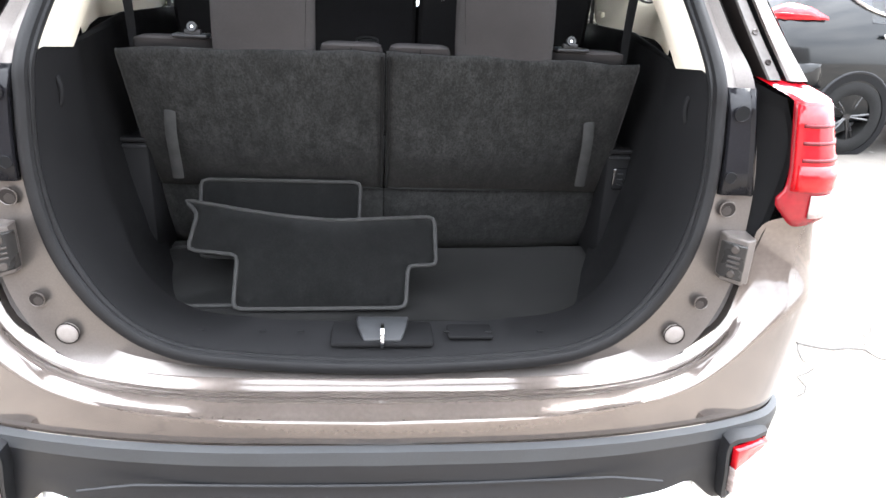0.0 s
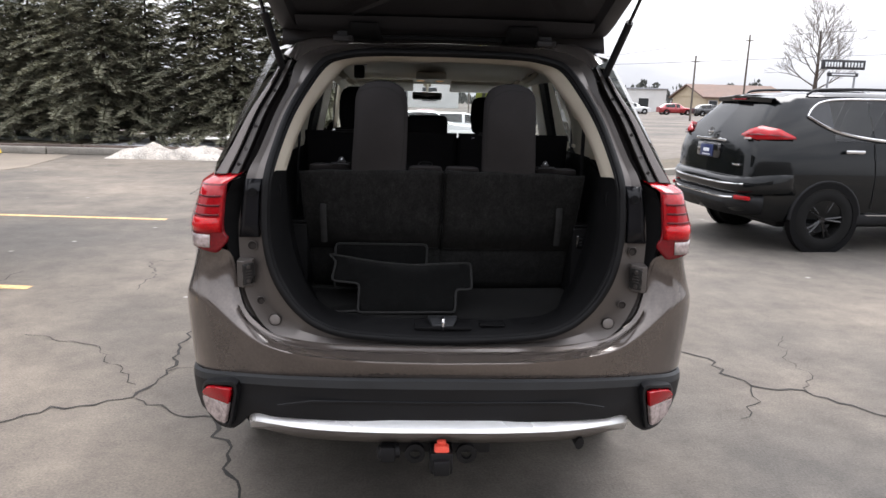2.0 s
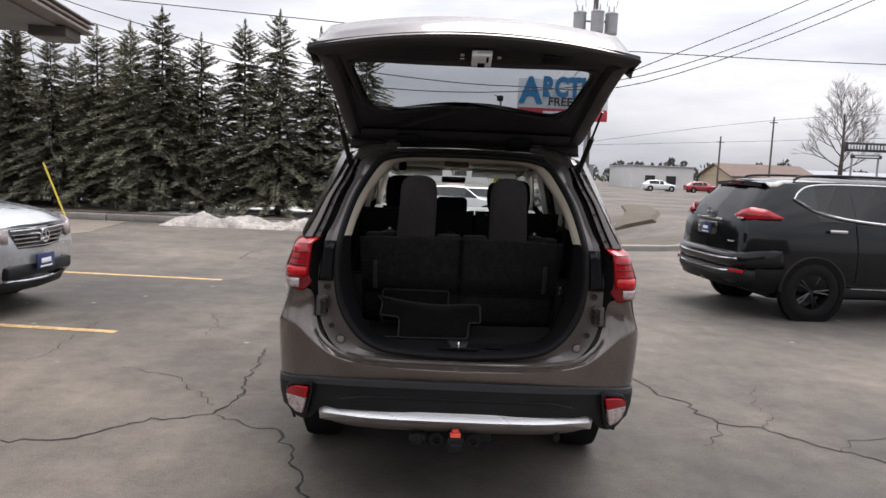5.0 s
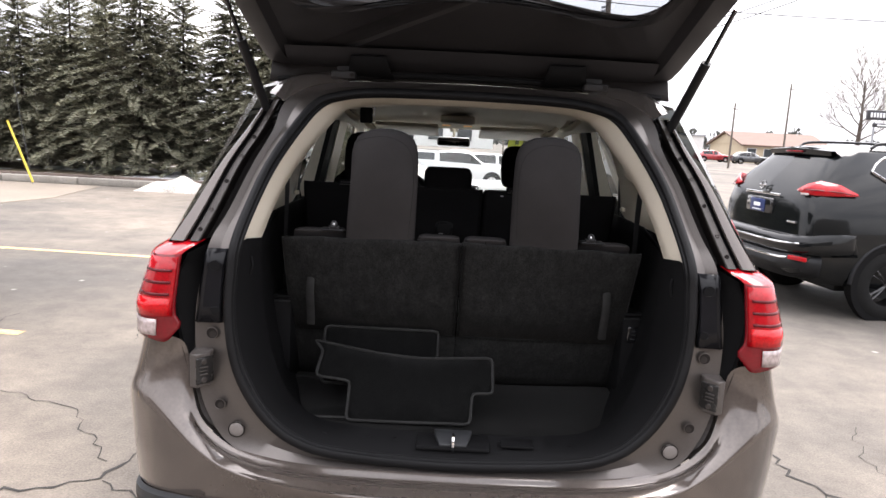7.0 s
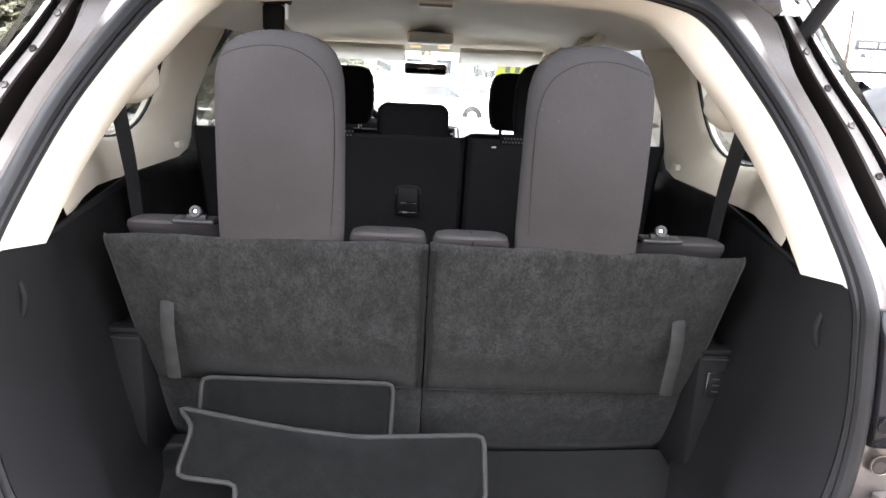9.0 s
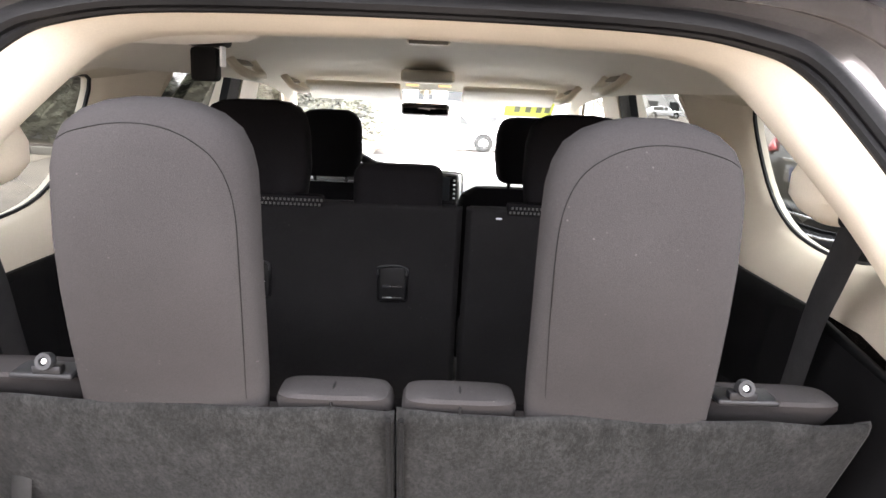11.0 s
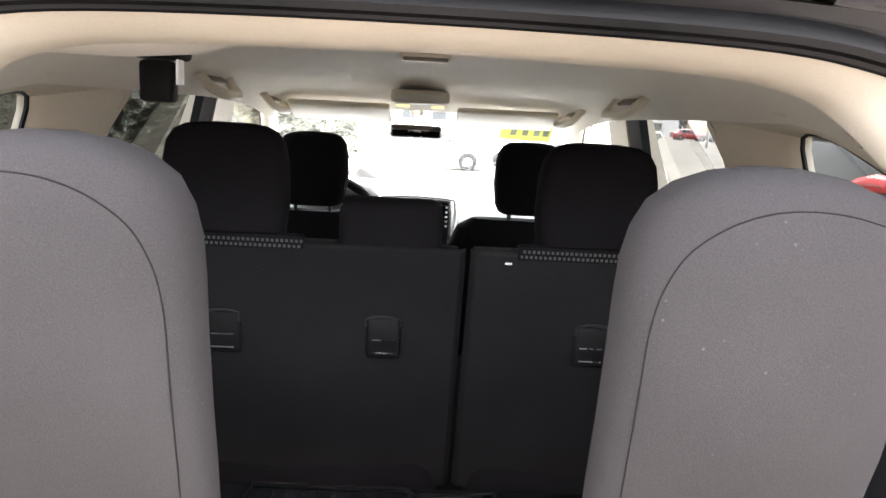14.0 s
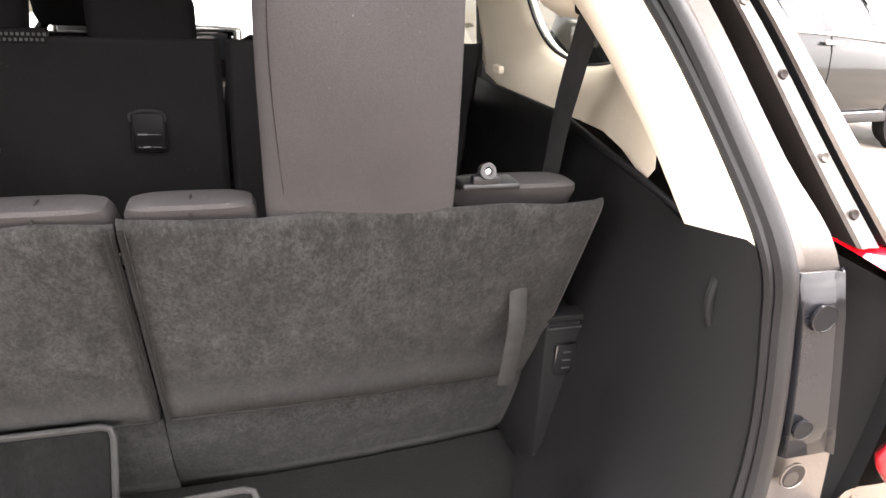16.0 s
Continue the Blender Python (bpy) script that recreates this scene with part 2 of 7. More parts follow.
M_GRYPAINT = mat("dark_grey_car_paint", (0.06, 0.062, 0.066), 0.3, 0.3, 0.1, 2, 200, 0.02, coat=1.0)
M_BLUE = mat("navy_dealer_plate", (0.012, 0.025, 0.10), 0.35, 0, 0.1, 12, 100, 0.02)
M_WHITE = mat("white_print", (0.75, 0.77, 0.8), 0.5, 0, 0.04, 12, 100, 0)
M_STICK = mat("yellow_green_windscreen_sticker", (0.55, 0.62, 0.03), 0.5, 0, 0.08, 12, 100, 0)
M_STICKINK = mat("dark_sticker_digits", (0.10, 0.12, 0.02), 0.5, 0, 0.08, 12, 100, 0)
M_DOME = mat("ivory_lamp_cover", (0.6696, 0.6048, 0.4968), 0.4, 0, 0.05, 12, 100, 0.02)
M_LAMPON = lamp_mat("lit_map_lamp", (1.0, 0.62, 0.3), 0.06)
M_YEL = mat("worn_yellow_line_paint", (0.50, 0.31, 0.12), 0.8, 0, 0.45, 7, 60, 0.4, 0.003, col2=(0.58, 0.39, 0.19))
M_CRACK = mat("open_asphalt_crack", (0.022, 0.020, 0.018), 0.95, 0, 0.4, 12, 90, 0.5, 0.004)
M_KERB = mat("weathered_kerb_concrete", (0.28, 0.26, 0.23), 0.9, 0, 0.3, 3, 50, 0.5, 0.004, rnd=0.12)
M_CONC = mat("tan_concrete_apron", (0.20, 0.168, 0.135), 0.9, 0, 0.25, 0.8, 60, 0.4, 0.004)
M_TIMBER = mat("grey_weathered_timber", (0.13, 0.10, 0.085), 0.9, 0, 0.35, 3, 40, 0.5, 0.004, rnd=0.2)
M_SNOW = mat("dirty_old_snow", (0.47, 0.43, 0.385), 0.8, 0, 0.5, 4, 30, 0.9, 0.03)
M_TWIG = mat("pale_grey_twigs", (0.17, 0.152, 0.14), 0.95, 0, 0.25, 1, 20, 0.3, 0.01)
M_BARK = mat("grey_brown_bark", (0.075, 0.058, 0.048), 0.95, 0, 0.3, 6, 40, 0.8, 0.01)
M_NEEDLE = mat("blue_green_spruce_needles", (0.1179, 0.1265, 0.08625), 0.85, 0, 0.5, 1.6, 9, 0.2, 0.01, rnd=0.3, col2=(0.2372, 0.23, 0.1696), spec=0.15)
M_FARTREE = mat("far_woods_greyed_for_haze", (0.085, 0.088, 0.078), 0.9, 0, 0.4, 0.3, 3, 0.3, 0.05)
M_POLE = mat("weathered_pole_wood", (0.12, 0.10, 0.085), 0.9, 0, 0.3, 4, 40, 0.4, 0.004)
M_WIRE = mat("black_overhead_cable", (0.02, 0.02, 0.021), 0.6, 0, 0.2, 4, 40, 0)
M_YGUARD = mat("yellow_guy_guard", (0.66, 0.50, 0.06), 0.5, 0, 0.1, 4, 40, 0.05)
M_SIDING = mat("tan_siding", (0.46, 0.38, 0.27), 0.8, 0, 0.12, 0.6, 20, 0.2, 0.01)
M_ROOFBR = mat("brown_shingle_roof", (0.16, 0.108, 0.088), 0.9, 0, 0.25, 1, 20, 0.4, 0.02)
M_WHITEW = mat("white_metal_wall", (0.62, 0.62, 0.61), 0.6, 0, 0.1, 0.5, 10, 0.1, 0.01)
M_GREYW = mat("grey_metal_wall", (0.28, 0.29, 0.31), 0.6, 0, 0.12, 0.5, 10, 0.1, 0.01)
M_DARKWIN = mat("dark_window_pane", (0.03, 0.035, 0.04), 0.12, 0, 0.2, 2, 10, 0)
M_SOFFIT = mat("grey_metal_soffit", (0.20, 0.19, 0.18), 0.6, 0, 0.12, 3, 60, 0.1, 0.003)
M_CANOPY = mat("weathered_brown_canopy_metal", (0.19, 0.16, 0.14), 0.6, 0, 0.2, 5, 60, 0.15, 0.003)
M_FASCIA = mat("brown_fascia", (0.10, 0.085, 0.075), 0.6, 0, 0.15, 3, 60, 0.15, 0.003)
M_SIGNBLUE = mat("sign_blue_letters", (0.03, 0.20, 0.42), 0.5, 0, 0.05, 2, 20, 0)
M_SIGNDK = mat("sign_dark_letters", (0.03, 0.03, 0.035), 0.5, 0, 0.05, 2, 20, 0)
M_SIGNRED = mat("sign_red_band", (0.42, 0.03, 0.05), 0.5, 0, 0.08, 2, 20, 0)
M_SIGNWH = mat("sign_white_panel", (0.70, 0.74, 0.76), 0.5, 0, 0.05, 2, 20, 0)
M_CAN = mat("grey_transformer_paint", (0.34, 0.345, 0.355), 0.5, 0.1, 0.12, 3, 40, 0.05, 0.002)


def asphalt():
    m = mat("worn_parking_lot_asphalt", (0.119, 0.108, 0.098), 0.88, 0, 0.30, 0.9, 90, 0.5, 0.005, rvar=0.08)
    n, l = m.node_tree.nodes, m.node_tree.links
    b = n["Principled BSDF"]
    src = b.inputs["Base Color"].links[0].from_socket
    tc = n.new("ShaderNodeTexCoord")
    big = n.new("ShaderNodeTexNoise")
    big.inputs["Scale"].default_value, big.inputs["Detail"].default_value = 0.26, 7
    l.new(tc.outputs["Object"], big.inputs["Vector"])
    rp = n.new("ShaderNodeValToRGB")
    rp.color_ramp.elements[0].position, rp.color_ramp.elements[0].color = 0.36, (0.62, 0.62, 0.62, 1)
    rp.color_ramp.elements[1].position, rp.color_ramp.elements[1].color = 0.64, (1.40, 1.32, 1.22, 1)
    l.new(big.outputs["Fac"], rp.inputs[0])
    mx = n.new("ShaderNodeMixRGB")
    mx.blend_type, mx.inputs[0].default_value = "MULTIPLY", 1.0
    l.new(src, mx.inputs[1])
    l.new(rp.outputs[0], mx.inputs[2])
    md = n.new("ShaderNodeTexNoise")
    md.inputs["Scale"].default_value, md.inputs["Detail"].default_value, md.inputs["Roughness"].default_value = 2.6, 9, 0.75
    l.new(tc.outputs["Object"], md.inputs["Vector"])
    mr = n.new("ShaderNodeValToRGB")
    mr.color_ramp.elements[0].position, mr.color_ramp.elements[0].color = 0.34, (0.70, 0.69, 0.68, 1)
    mr.color_ramp.elements[1].position, mr.color_ramp.elements[1].color = 0.68, (1.28, 1.26, 1.22, 1)
    l.new(md.outputs["Fac"], mr.inputs[0])
    m3 = n.new("ShaderNodeMixRGB")
    m3.blend_type, m3.inputs[0].default_value = "MULTIPLY", 1.0
    l.new(mx.outputs[0], m3.inputs[1])
    l.new(mr.outputs[0], m3.inputs[2])
    mx = m3
    sp = n.new("ShaderNodeTexVoronoi")
    sp.inputs["Scale"].default_value = 2.3
    l.new(tc.outputs["Object"], sp.inputs["Vector"])
    sr = n.new("ShaderNodeValToRGB")
    sr.color_ramp.elements[0].position, sr.color_ramp.elements[0].color = 0.035, (1, 1, 1, 1)
    sr.color_ramp.elements[1].position, sr.color_ramp.elements[1].color = 0.075, (0, 0, 0, 1)
    l.new(sp.outputs["Distance"], sr.inputs[0])
    m2 = n.new("ShaderNodeMixRGB")
    m2.inputs[2].default_value = (0.26, 0.25, 0.235, 1)
    l.new(sr.outputs[0], m2.inputs[0])
    l.new(mx.outputs[0], m2.inputs[1])
    l.new(m2.outputs[0], b.inputs["Base Color"])
    return m


def verge():
    m = mat("dead_grass_with_snow_patches", (0.13, 0.105, 0.065), 0.95, 0, 0.35, 1.2, 45, 0.8, 0.02)
    n, l = m.node_tree.nodes, m.node_tree.links
    b = n["Principled BSDF"]
    src = b.inputs["Base Color"].links[0].from_socket
    tc = n.new("ShaderNodeTexCoord")
    no = n.new("ShaderNodeTexNoise")
    no.inputs["Scale"].default_value, no.inputs["Detail"].default_value = 0.45, 6
    l.new(tc.outputs["Object"], no.inputs["Vector"])
    rp = n.new("ShaderNodeValToRGB")
    rp.color_ramp.elements[0].position, rp.color_ramp.elements[1].position = 0.47, 0.51
    l.new(no.outputs["Fac"], rp.inputs[0])
    mx = n.new("ShaderNodeMixRGB")
    mx.inputs[2].default_value = (0.68, 0.69, 0.71, 1)
    l.new(rp.outputs[0], mx.inputs[0])
    l.new(src, mx.inputs[1])
    l.new(mx.outputs[0], b.inputs["Base Color"])
    return m


def pile(name, col, streak, deep):
    """Brushed carpet: blotches where the nap lies over, streaks, and fine fibres."""
    m = mat(name, col, 0.98, 0, 0.3, 9, 700, 0.35, 0.001, sheen=0.04, spec=0.08)
    n, l = m.node_tree.nodes, m.node_tree.links
    b = n["Principled BSDF"]
    out = b.inputs["Base Color"].links[0].from_socket
    tc = n.new("ShaderNodeTexCoord")
    for sc, stretch, lo, hi, a, z in ((34, (1, 1, .55), .36, .66, 1 - deep, 1 + deep), (streak, (1, 1, .3), .36, .66, 1 - deep * .8, 1 + deep * .9), (260, (1, 1, .6), .36, .66, .66, 1.42)):
        mp = n.new("ShaderNodeMapping")
        mp.inputs["Scale"].default_value = stretch
        l.new(tc.outputs["Object"], mp.inputs[0])
        t = n.new("ShaderNodeTexNoise")
        t.inputs["Scale"].default_value, t.inputs["Detail"].default_value, t.inputs["Roughness"].default_value = sc, 5, 0.65
        l.new(mp.outputs[0], t.inputs["Vector"])
        mr = n.new("ShaderNodeMapRange")
        mr.inputs["From Min"].default_value, mr.inputs["From Max"].default_value = lo, hi
        mr.inputs["To Min"].default_value, mr.inputs["To Max"].default_value = a, z
        l.new(t.outputs["Fac"], mr.inputs[0])
        mx = n.new("ShaderNodeMixRGB")
        mx.blend_type, mx.inputs[0].default_value = "MULTIPLY", 1.0
        l.new(out, mx.inputs[1])
        l.new(mr.outputs[0], mx.inputs[2])
        out = mx.outputs[0]
    l.new(out, b.inputs["Base Color"])
    return m


def flecked(m, amount, size=70):
    """Sparse pale lint and chalky rub marks over a cloth."""
    n, l = m.node_tree.nodes, m.node_tree.links
    b = n["Principled BSDF"]
    src = b.inputs["Base Color"].links[0].from_socket
    tc = n.new("ShaderNodeTexCoord")
    v = n.new("ShaderNodeTexVoronoi")
    v.inputs["Scale"].default_value = size
    p = n.new("ShaderNodeTexNoise")
    p.inputs["Scale"].default_value, p.inputs["Detail"].default_value = 14, 4
    for t in (v, p):
        l.new(tc.outputs["Object"], t.inputs["Vector"])
    a, c, k = (n.new("ShaderNodeMapRange") for _ in range(3))
    a.inputs["From Min"].default_value, a.inputs["From Max"].default_value, a.inputs["To Min"].default_value, a.inputs["To Max"].default_value = 0.05, 0.13, 1, 0
    c.inputs["From Min"].default_value, c.inputs["From Max"].default_value = 0.55, 0.66
    k.inputs["To Max"].default_value = amount
    l.new(v.outputs["Distance"], a.inputs[0])
    l.new(p.outputs["Fac"], c.inputs[0])
    mu = n.new("ShaderNodeMath")
    mu.operation = "MULTIPLY"
    l.new(a.outputs[0], mu.inputs[0])
    l.new(c.outputs[0], mu.inputs[1])
    l.new(mu.outputs[0], k.inputs[0])
    mx = n.new("ShaderNodeMixRGB")
    mx.inputs[2].default_value = (0.075, 0.072, 0.07, 1)
    l.new(k.outputs[0], mx.inputs[0])
    l.new(src, mx.inputs[1])
    l.new(mx.outputs[0], b.inputs["Base Color"])


flecked(M_FABG, 0.75, 110)
flecked(M_SEATBACK, 0.35, 60)
flecked(M_FABD, 0.25, 120)
M_CARPET = pile("dark_grey_brushed_carpet", (0.01424, 0.01424, 0.01397), 110, 0.26)
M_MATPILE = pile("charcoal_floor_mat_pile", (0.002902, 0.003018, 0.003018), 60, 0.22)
M_ASPHALT, M_VERGE = asphalt(), verge()
M_GRASS = mat("dead_roadside_grass", (0.105, 0.086, 0.062), 0.95, 0, 0.35, 1.5, 45, 0.8, 0.02)


# ---- mesh helpers ----
def part(name, geo, m, parent=None, label="", sharp=35, bevel=0.0, solid=0.0, sub=0):
    """One mesh object from (verts, faces), under a thing or a part."""
    V, F = geo
    used = sorted({i for f in F for i in f})
    if len(used) < len(V):
        at = {k: n for n, k in enumerate(used)}
        V, F = [V[i] for i in used], [tuple(at[i] for i in f) for f in F]
    me = bpy.data.meshes.new(name)
    me.from_pydata([tuple(v) for v in V], [], [tuple(f) for f in F])
    me.validate()
    me.materials.append(m)
    if sharp:
        me.shade_smooth()
        me.set_sharp_from_angle(angle=radians(sharp))
    ob = new(name, me)
    if parent is not None:
        ob.parent = parent
    if label:
        ob["label"] = label
    if solid:
        md = ob.modifiers.new("thickness", "SOLIDIFY")
        md.thickness, md.offset = abs(solid), -1 if solid > 0 else 1
    if bevel:
        md = ob.modifiers.new("edges", "BEVEL")
        md.width, md.segments, md.limit_method, md.angle_limit = bevel, 2, "ANGLE", radians(40)
    if sub:
        md = ob.modifiers.new("smooth", "SUBSURF")
        md.levels = md.render_levels = sub
    return ob


def thing(name, label, category, at=(0, 0, 0), turn=0.0, group="", kind=""):
    e = new(name)
    e.empty_display_size = 0.2
    e.matrix_basis = pose(*at, 0, 0, turn)
    return tagged(e, label, category, group, kind)


def join(*geos):
    V, F = [], []
    for v, f in geos:
        k = len(V)
        V += list(v)
        F += [tuple(i + k for i in q) for q in f]
    return V, F


def mirror(geo):
    V, F = geo
    return [(-x, y, z) for x, y, z in V], [tuple(reversed(f)) for f in F]


def loft(rings, closed=False, caps=False, flip=False):
    n, V, F = len(rings[0]), [p for r in rings for p in r], []
    for i in range(len(rings) - 1):
        for j in range(n if closed else n - 1):
            k = (j + 1) % n
            F.append((i * n + j, i * n + k, (i + 1) * n + k, (i + 1) * n + j))
    if caps:
        F.append(tuple(reversed(range(n))))
        F.append(tuple((len(rings) - 1) * n + j for j in range(n)))
    if flip:
        F = [tuple(reversed(f)) for f in F]
    return V, F


def spline(P, n, closed=False):
    """A smooth curve through the points, n steps a span."""
    P = [Vector(p) for p in P]
    out, N = [], len(P)
    for i in range(N if closed else N - 1):
        a = P[i - 1] if (closed or i) else P[0] * 2 - P[1]
        b, c = P[i], P[(i + 1) % N]
        d = P[(i + 2) % N] if (closed or i + 2 < N) else c * 2 - b
        for s in range(n):
            t = s / n
            out.append(0.5 * ((2 * b) + (c - a) * t + (2 * a - 5 * b + 4 * c - d) * t * t + (3 * b - a - 3 * c + d) * t ** 3))
    if not closed:
        out.append(P[-1])
    return out


def tube(path, r, n=8, closed=False, flat=1.0, side=None, taper=None):
    """A round or flattened cord along a path."""
    P = [Vector(p) for p in path]
    N, rings, ref = len(P), [], None
    for i, p in enumerate(P):
        a = P[(i - 1) % N] if (closed or i) else p
        b = P[(i + 1) % N] if (closed or i < N - 1) else p
        d = (b - a).normalized()
        if side is not None:
            u = Vector(side)
        elif ref is None:
            u = Vector((0, 0, 1)) if abs(d.z) < 0.9 else Vector((1, 0, 0))
        else:
            u = ref
        u = (u - d * u.dot(d)).normalized()
        ref = u
        w = d.cross(u)
        k = r * (taper(i / (N - 1)) if taper else 1)
        rings.append([p + u * (math.cos(q) * k) + w * (math.sin(q) * k * flat) for q in (2 * math.pi * s / n for s in range(n))])
    if closed:
        rings.append(rings[0])
    return loft(rings, True, not closed)


def rbox(c, s, r=0.01, seg=2, rot=None):
    """A box with rounded edges, centre c, size s."""
    bm = bmesh.new()
    bmesh.ops.create_cube(bm, size=1)
    bmesh.ops.scale(bm, vec=s, verts=bm.verts)
    if r:
        bmesh.ops.bevel(bm, geom=bm.edges[:], offset=min(r, 0.49 * min(s)), segments=seg, profile=0.5, affect="EDGES")
    m = Matrix.Translation(c) @ (rot.to_4x4() if rot else Matrix())
    bm.verts.index_update()
    V, F = [tuple(m @ v.co) for v in bm.verts], [tuple(v.index for v in f.verts) for f in bm.faces]
    bm.free()
    return V, F


def disc(c, axis, r, h, n=16, bev=0.0):
    """A short cylinder from c along axis."""
    d = Vector(axis).normalized()
    u = d.orthogonal().normalized()
    w = d.cross(u)
    ring = lambda k, q: [Vector(c) + d * q + (u * math.cos(a) + w * math.sin(a)) * k for a in (2 * math.pi * i / n for i in range(n))]
    rings = [ring(r, 0), ring(r, h - bev)] + ([ring(r - bev, h)] if bev else [])
    return loft(rings, True, True)


def annulus(c, axis, prof, n=24):
    """A body of revolution: prof is a list of (radius, distance along the axis)."""
    d = Vector(axis).normalized()
    u = d.orthogonal().normalized()
    w = d.cross(u)
    return loft([[Vector(c) + d * q + (u * math.cos(a) + w * math.sin(a)) * r for a in (2 * math.pi * i / n for i in range(n))] for r, q in prof], True)


def prism(poly, axis, a, b):
    """A polygon of 2D points, extruded along an axis (the other two axes in order) from a to b."""
    def put(p, h):
        return (h, p[0], p[1]) if axis == "x" else (p[0], h, p[1]) if axis == "y" else (p[0], p[1], h)
    n = len(poly)
    V = [put(p, a) for p in poly] + [put(p, b) for p in poly]
    F = [tuple(range(n)), tuple(range(2 * n - 1, n - 1, -1))] + [(i, i + n, (i + 1) % n + n, (i + 1) % n) for i in range(n)]
    return V, F


def cushion(levels, n=28, e=2.6):
    """A padded form: levels of (x, y, z, half width, half depth), superellipse sections."""
    rings = []
    for x, y, z, a, b in levels:
        r = []
        for i in range(n):
            t = 2 * math.pi * i / n
            c, s = math.cos(t), math.sin(t)
            r.append((x + a * math.copysign(abs(c) ** (2 / e), c), y + b * math.copysign(abs(s) ** (2 / e), s), z))
        rings.append(r)
    return loft(rings, True, True)


def words(name, text, size, m, parent, matrix, depth=0.01, label="", bold=0.0):
    """Raised lettering in the built-in font."""
    cu = bpy.data.curves.new(name, "FONT")
    cu.body, cu.size, cu.extrude, cu.align_x, cu.align_y = text, size, depth, "CENTER", "CENTER"
    cu.offset, cu.space_character = bold, 1 + bold * 1.4
    tmp = bpy.data.objects.new(name, cu)
    scene.collection.objects.link(tmp)
    me = bpy.data.meshes.new_from_object(tmp.evaluated_get(bpy.context.evaluated_depsgraph_get()))
    bpy.data.objects.remove(tmp)
    me.materials.clear()
    me.materials.append(m)
    ob = new(name, me)
    ob.parent = parent
    ob.matrix_basis = matrix
    if label:
        ob["label"] = label
    return ob


# ---- the brown sport utility vehicle, its rear at y = 0.1, the nose towards +y ----
suv = thing("suv", "brown metallic sport utility vehicle with its rear hatch raised open", "car")

SEAL_OUT = [(0, .244, .792), (.284, .247, .806), (.40, .25, .835), (.475, .257, .886), (.535, .267, .960), (.567, .277, 1.04), (.583, .291, 1.145), (.583, .304, 1.25),
            (.578, .318, 1.327), (.560, .384, 1.419), (.532, .456, 1.52), (.482, .53, 1.622), (.435, .578, 1.69), (.38, .597, 1.715), (.27, .61, 1.733), (0, .612, 1.738)]
SEAL_IN = [(0, .248, .813), (.283, .251, .826), (.395, .254, .855), (.468, .262, .91), (.517, .272, .985), (.547, .281, 1.06), (.563, .292, 1.155), (.560, .305, 1.26),
           (.551, .319, 1.33), (.532, .383, 1.418), (.501, .46, 1.515), (.452, .535, 1.612), (.407, .582, 1.675), (.355, .598, 1.70), (.25, .606, 1.714), (0, .606, 1.718)]
FRAME_OUT = [(0, .226, .782), (.30, .229, .785), (.47, .236, .797), (.556, .246, .824), (.609, .256, .884), (.645, .270, .975), (.659, .287, 1.12), (.652, .300, 1.22),
             (.632, .316, 1.325), (.602, .370, 1.40), (.565, .455, 1.517), (.530, .516, 1.603), (.507, .575, 1.69), (.43, .625, 1.738), (.28, .65, 1.757), (0, .665, 1.763)]


def both(P):
    """The right half of a ring and its mirror image, as one closed list."""
    return [Vector(p) for p in P] + [Vector((-p[0], p[1], p[2])) for p in reversed(P[1:-1])]


def ring(P, n=5):
    return spline(both(P), n, True)


so, si, fo = ring(SEAL_OUT), ring(SEAL_IN), ring(FRAME_OUT)
N = len(so)
sym = lambda g: join(g, mirror(g))

# painted frame round the opening, a shallow channel
mid = [a * 0.5 + b * 0.5 + Vector((0, 0.012, 0)) for a, b in zip(so, fo)]
lip = [b + Vector((0, 0.02, 0)) for b in fo]
frame_geo = loft([[*r, r[0]] for r in ([a + Vector((0, 0.03, 0)) for a in so], so, mid, fo, lip)])
opening = part("opening_frame", frame_geo, M_FRAME, suv, "brown painted body flange round the hatch opening")
# rubber seal: two beads
bead = [a * 0.62 + b * 0.38 + Vector((0, -0.006, 0)) for a, b in zip(so, si)]
seal = part("hatch_seal", tube(bead, 0.0125, 10, True, 0.8), M_RUBBER, suv, "black rubber seal round the hatch opening")
part("seal_lip", tube([a * 0.15 + b * 0.85 + Vector((0, 0.001, 0)) for a, b in zip(so, si)], 0.0065, 8, True), M_RUBBER, seal, "greyer inner lip of the rubber seal")
part("seal_skirt", loft([[*r, r[0]] for r in ([a + Vector((0, 0.004, 0)) for a in so], [b + Vector((0, 0.006, 0)) for b in si])]), M_RUBBER, seal)

# dark upper plates with their bolt holes, one a side
def surface(x, z):
    """Depth of the flange at a height."""
    return 0.25 + (z - 0.84) * 0.13 if z < 1.32 else 0.312 + (z - 1.32) * 0.716

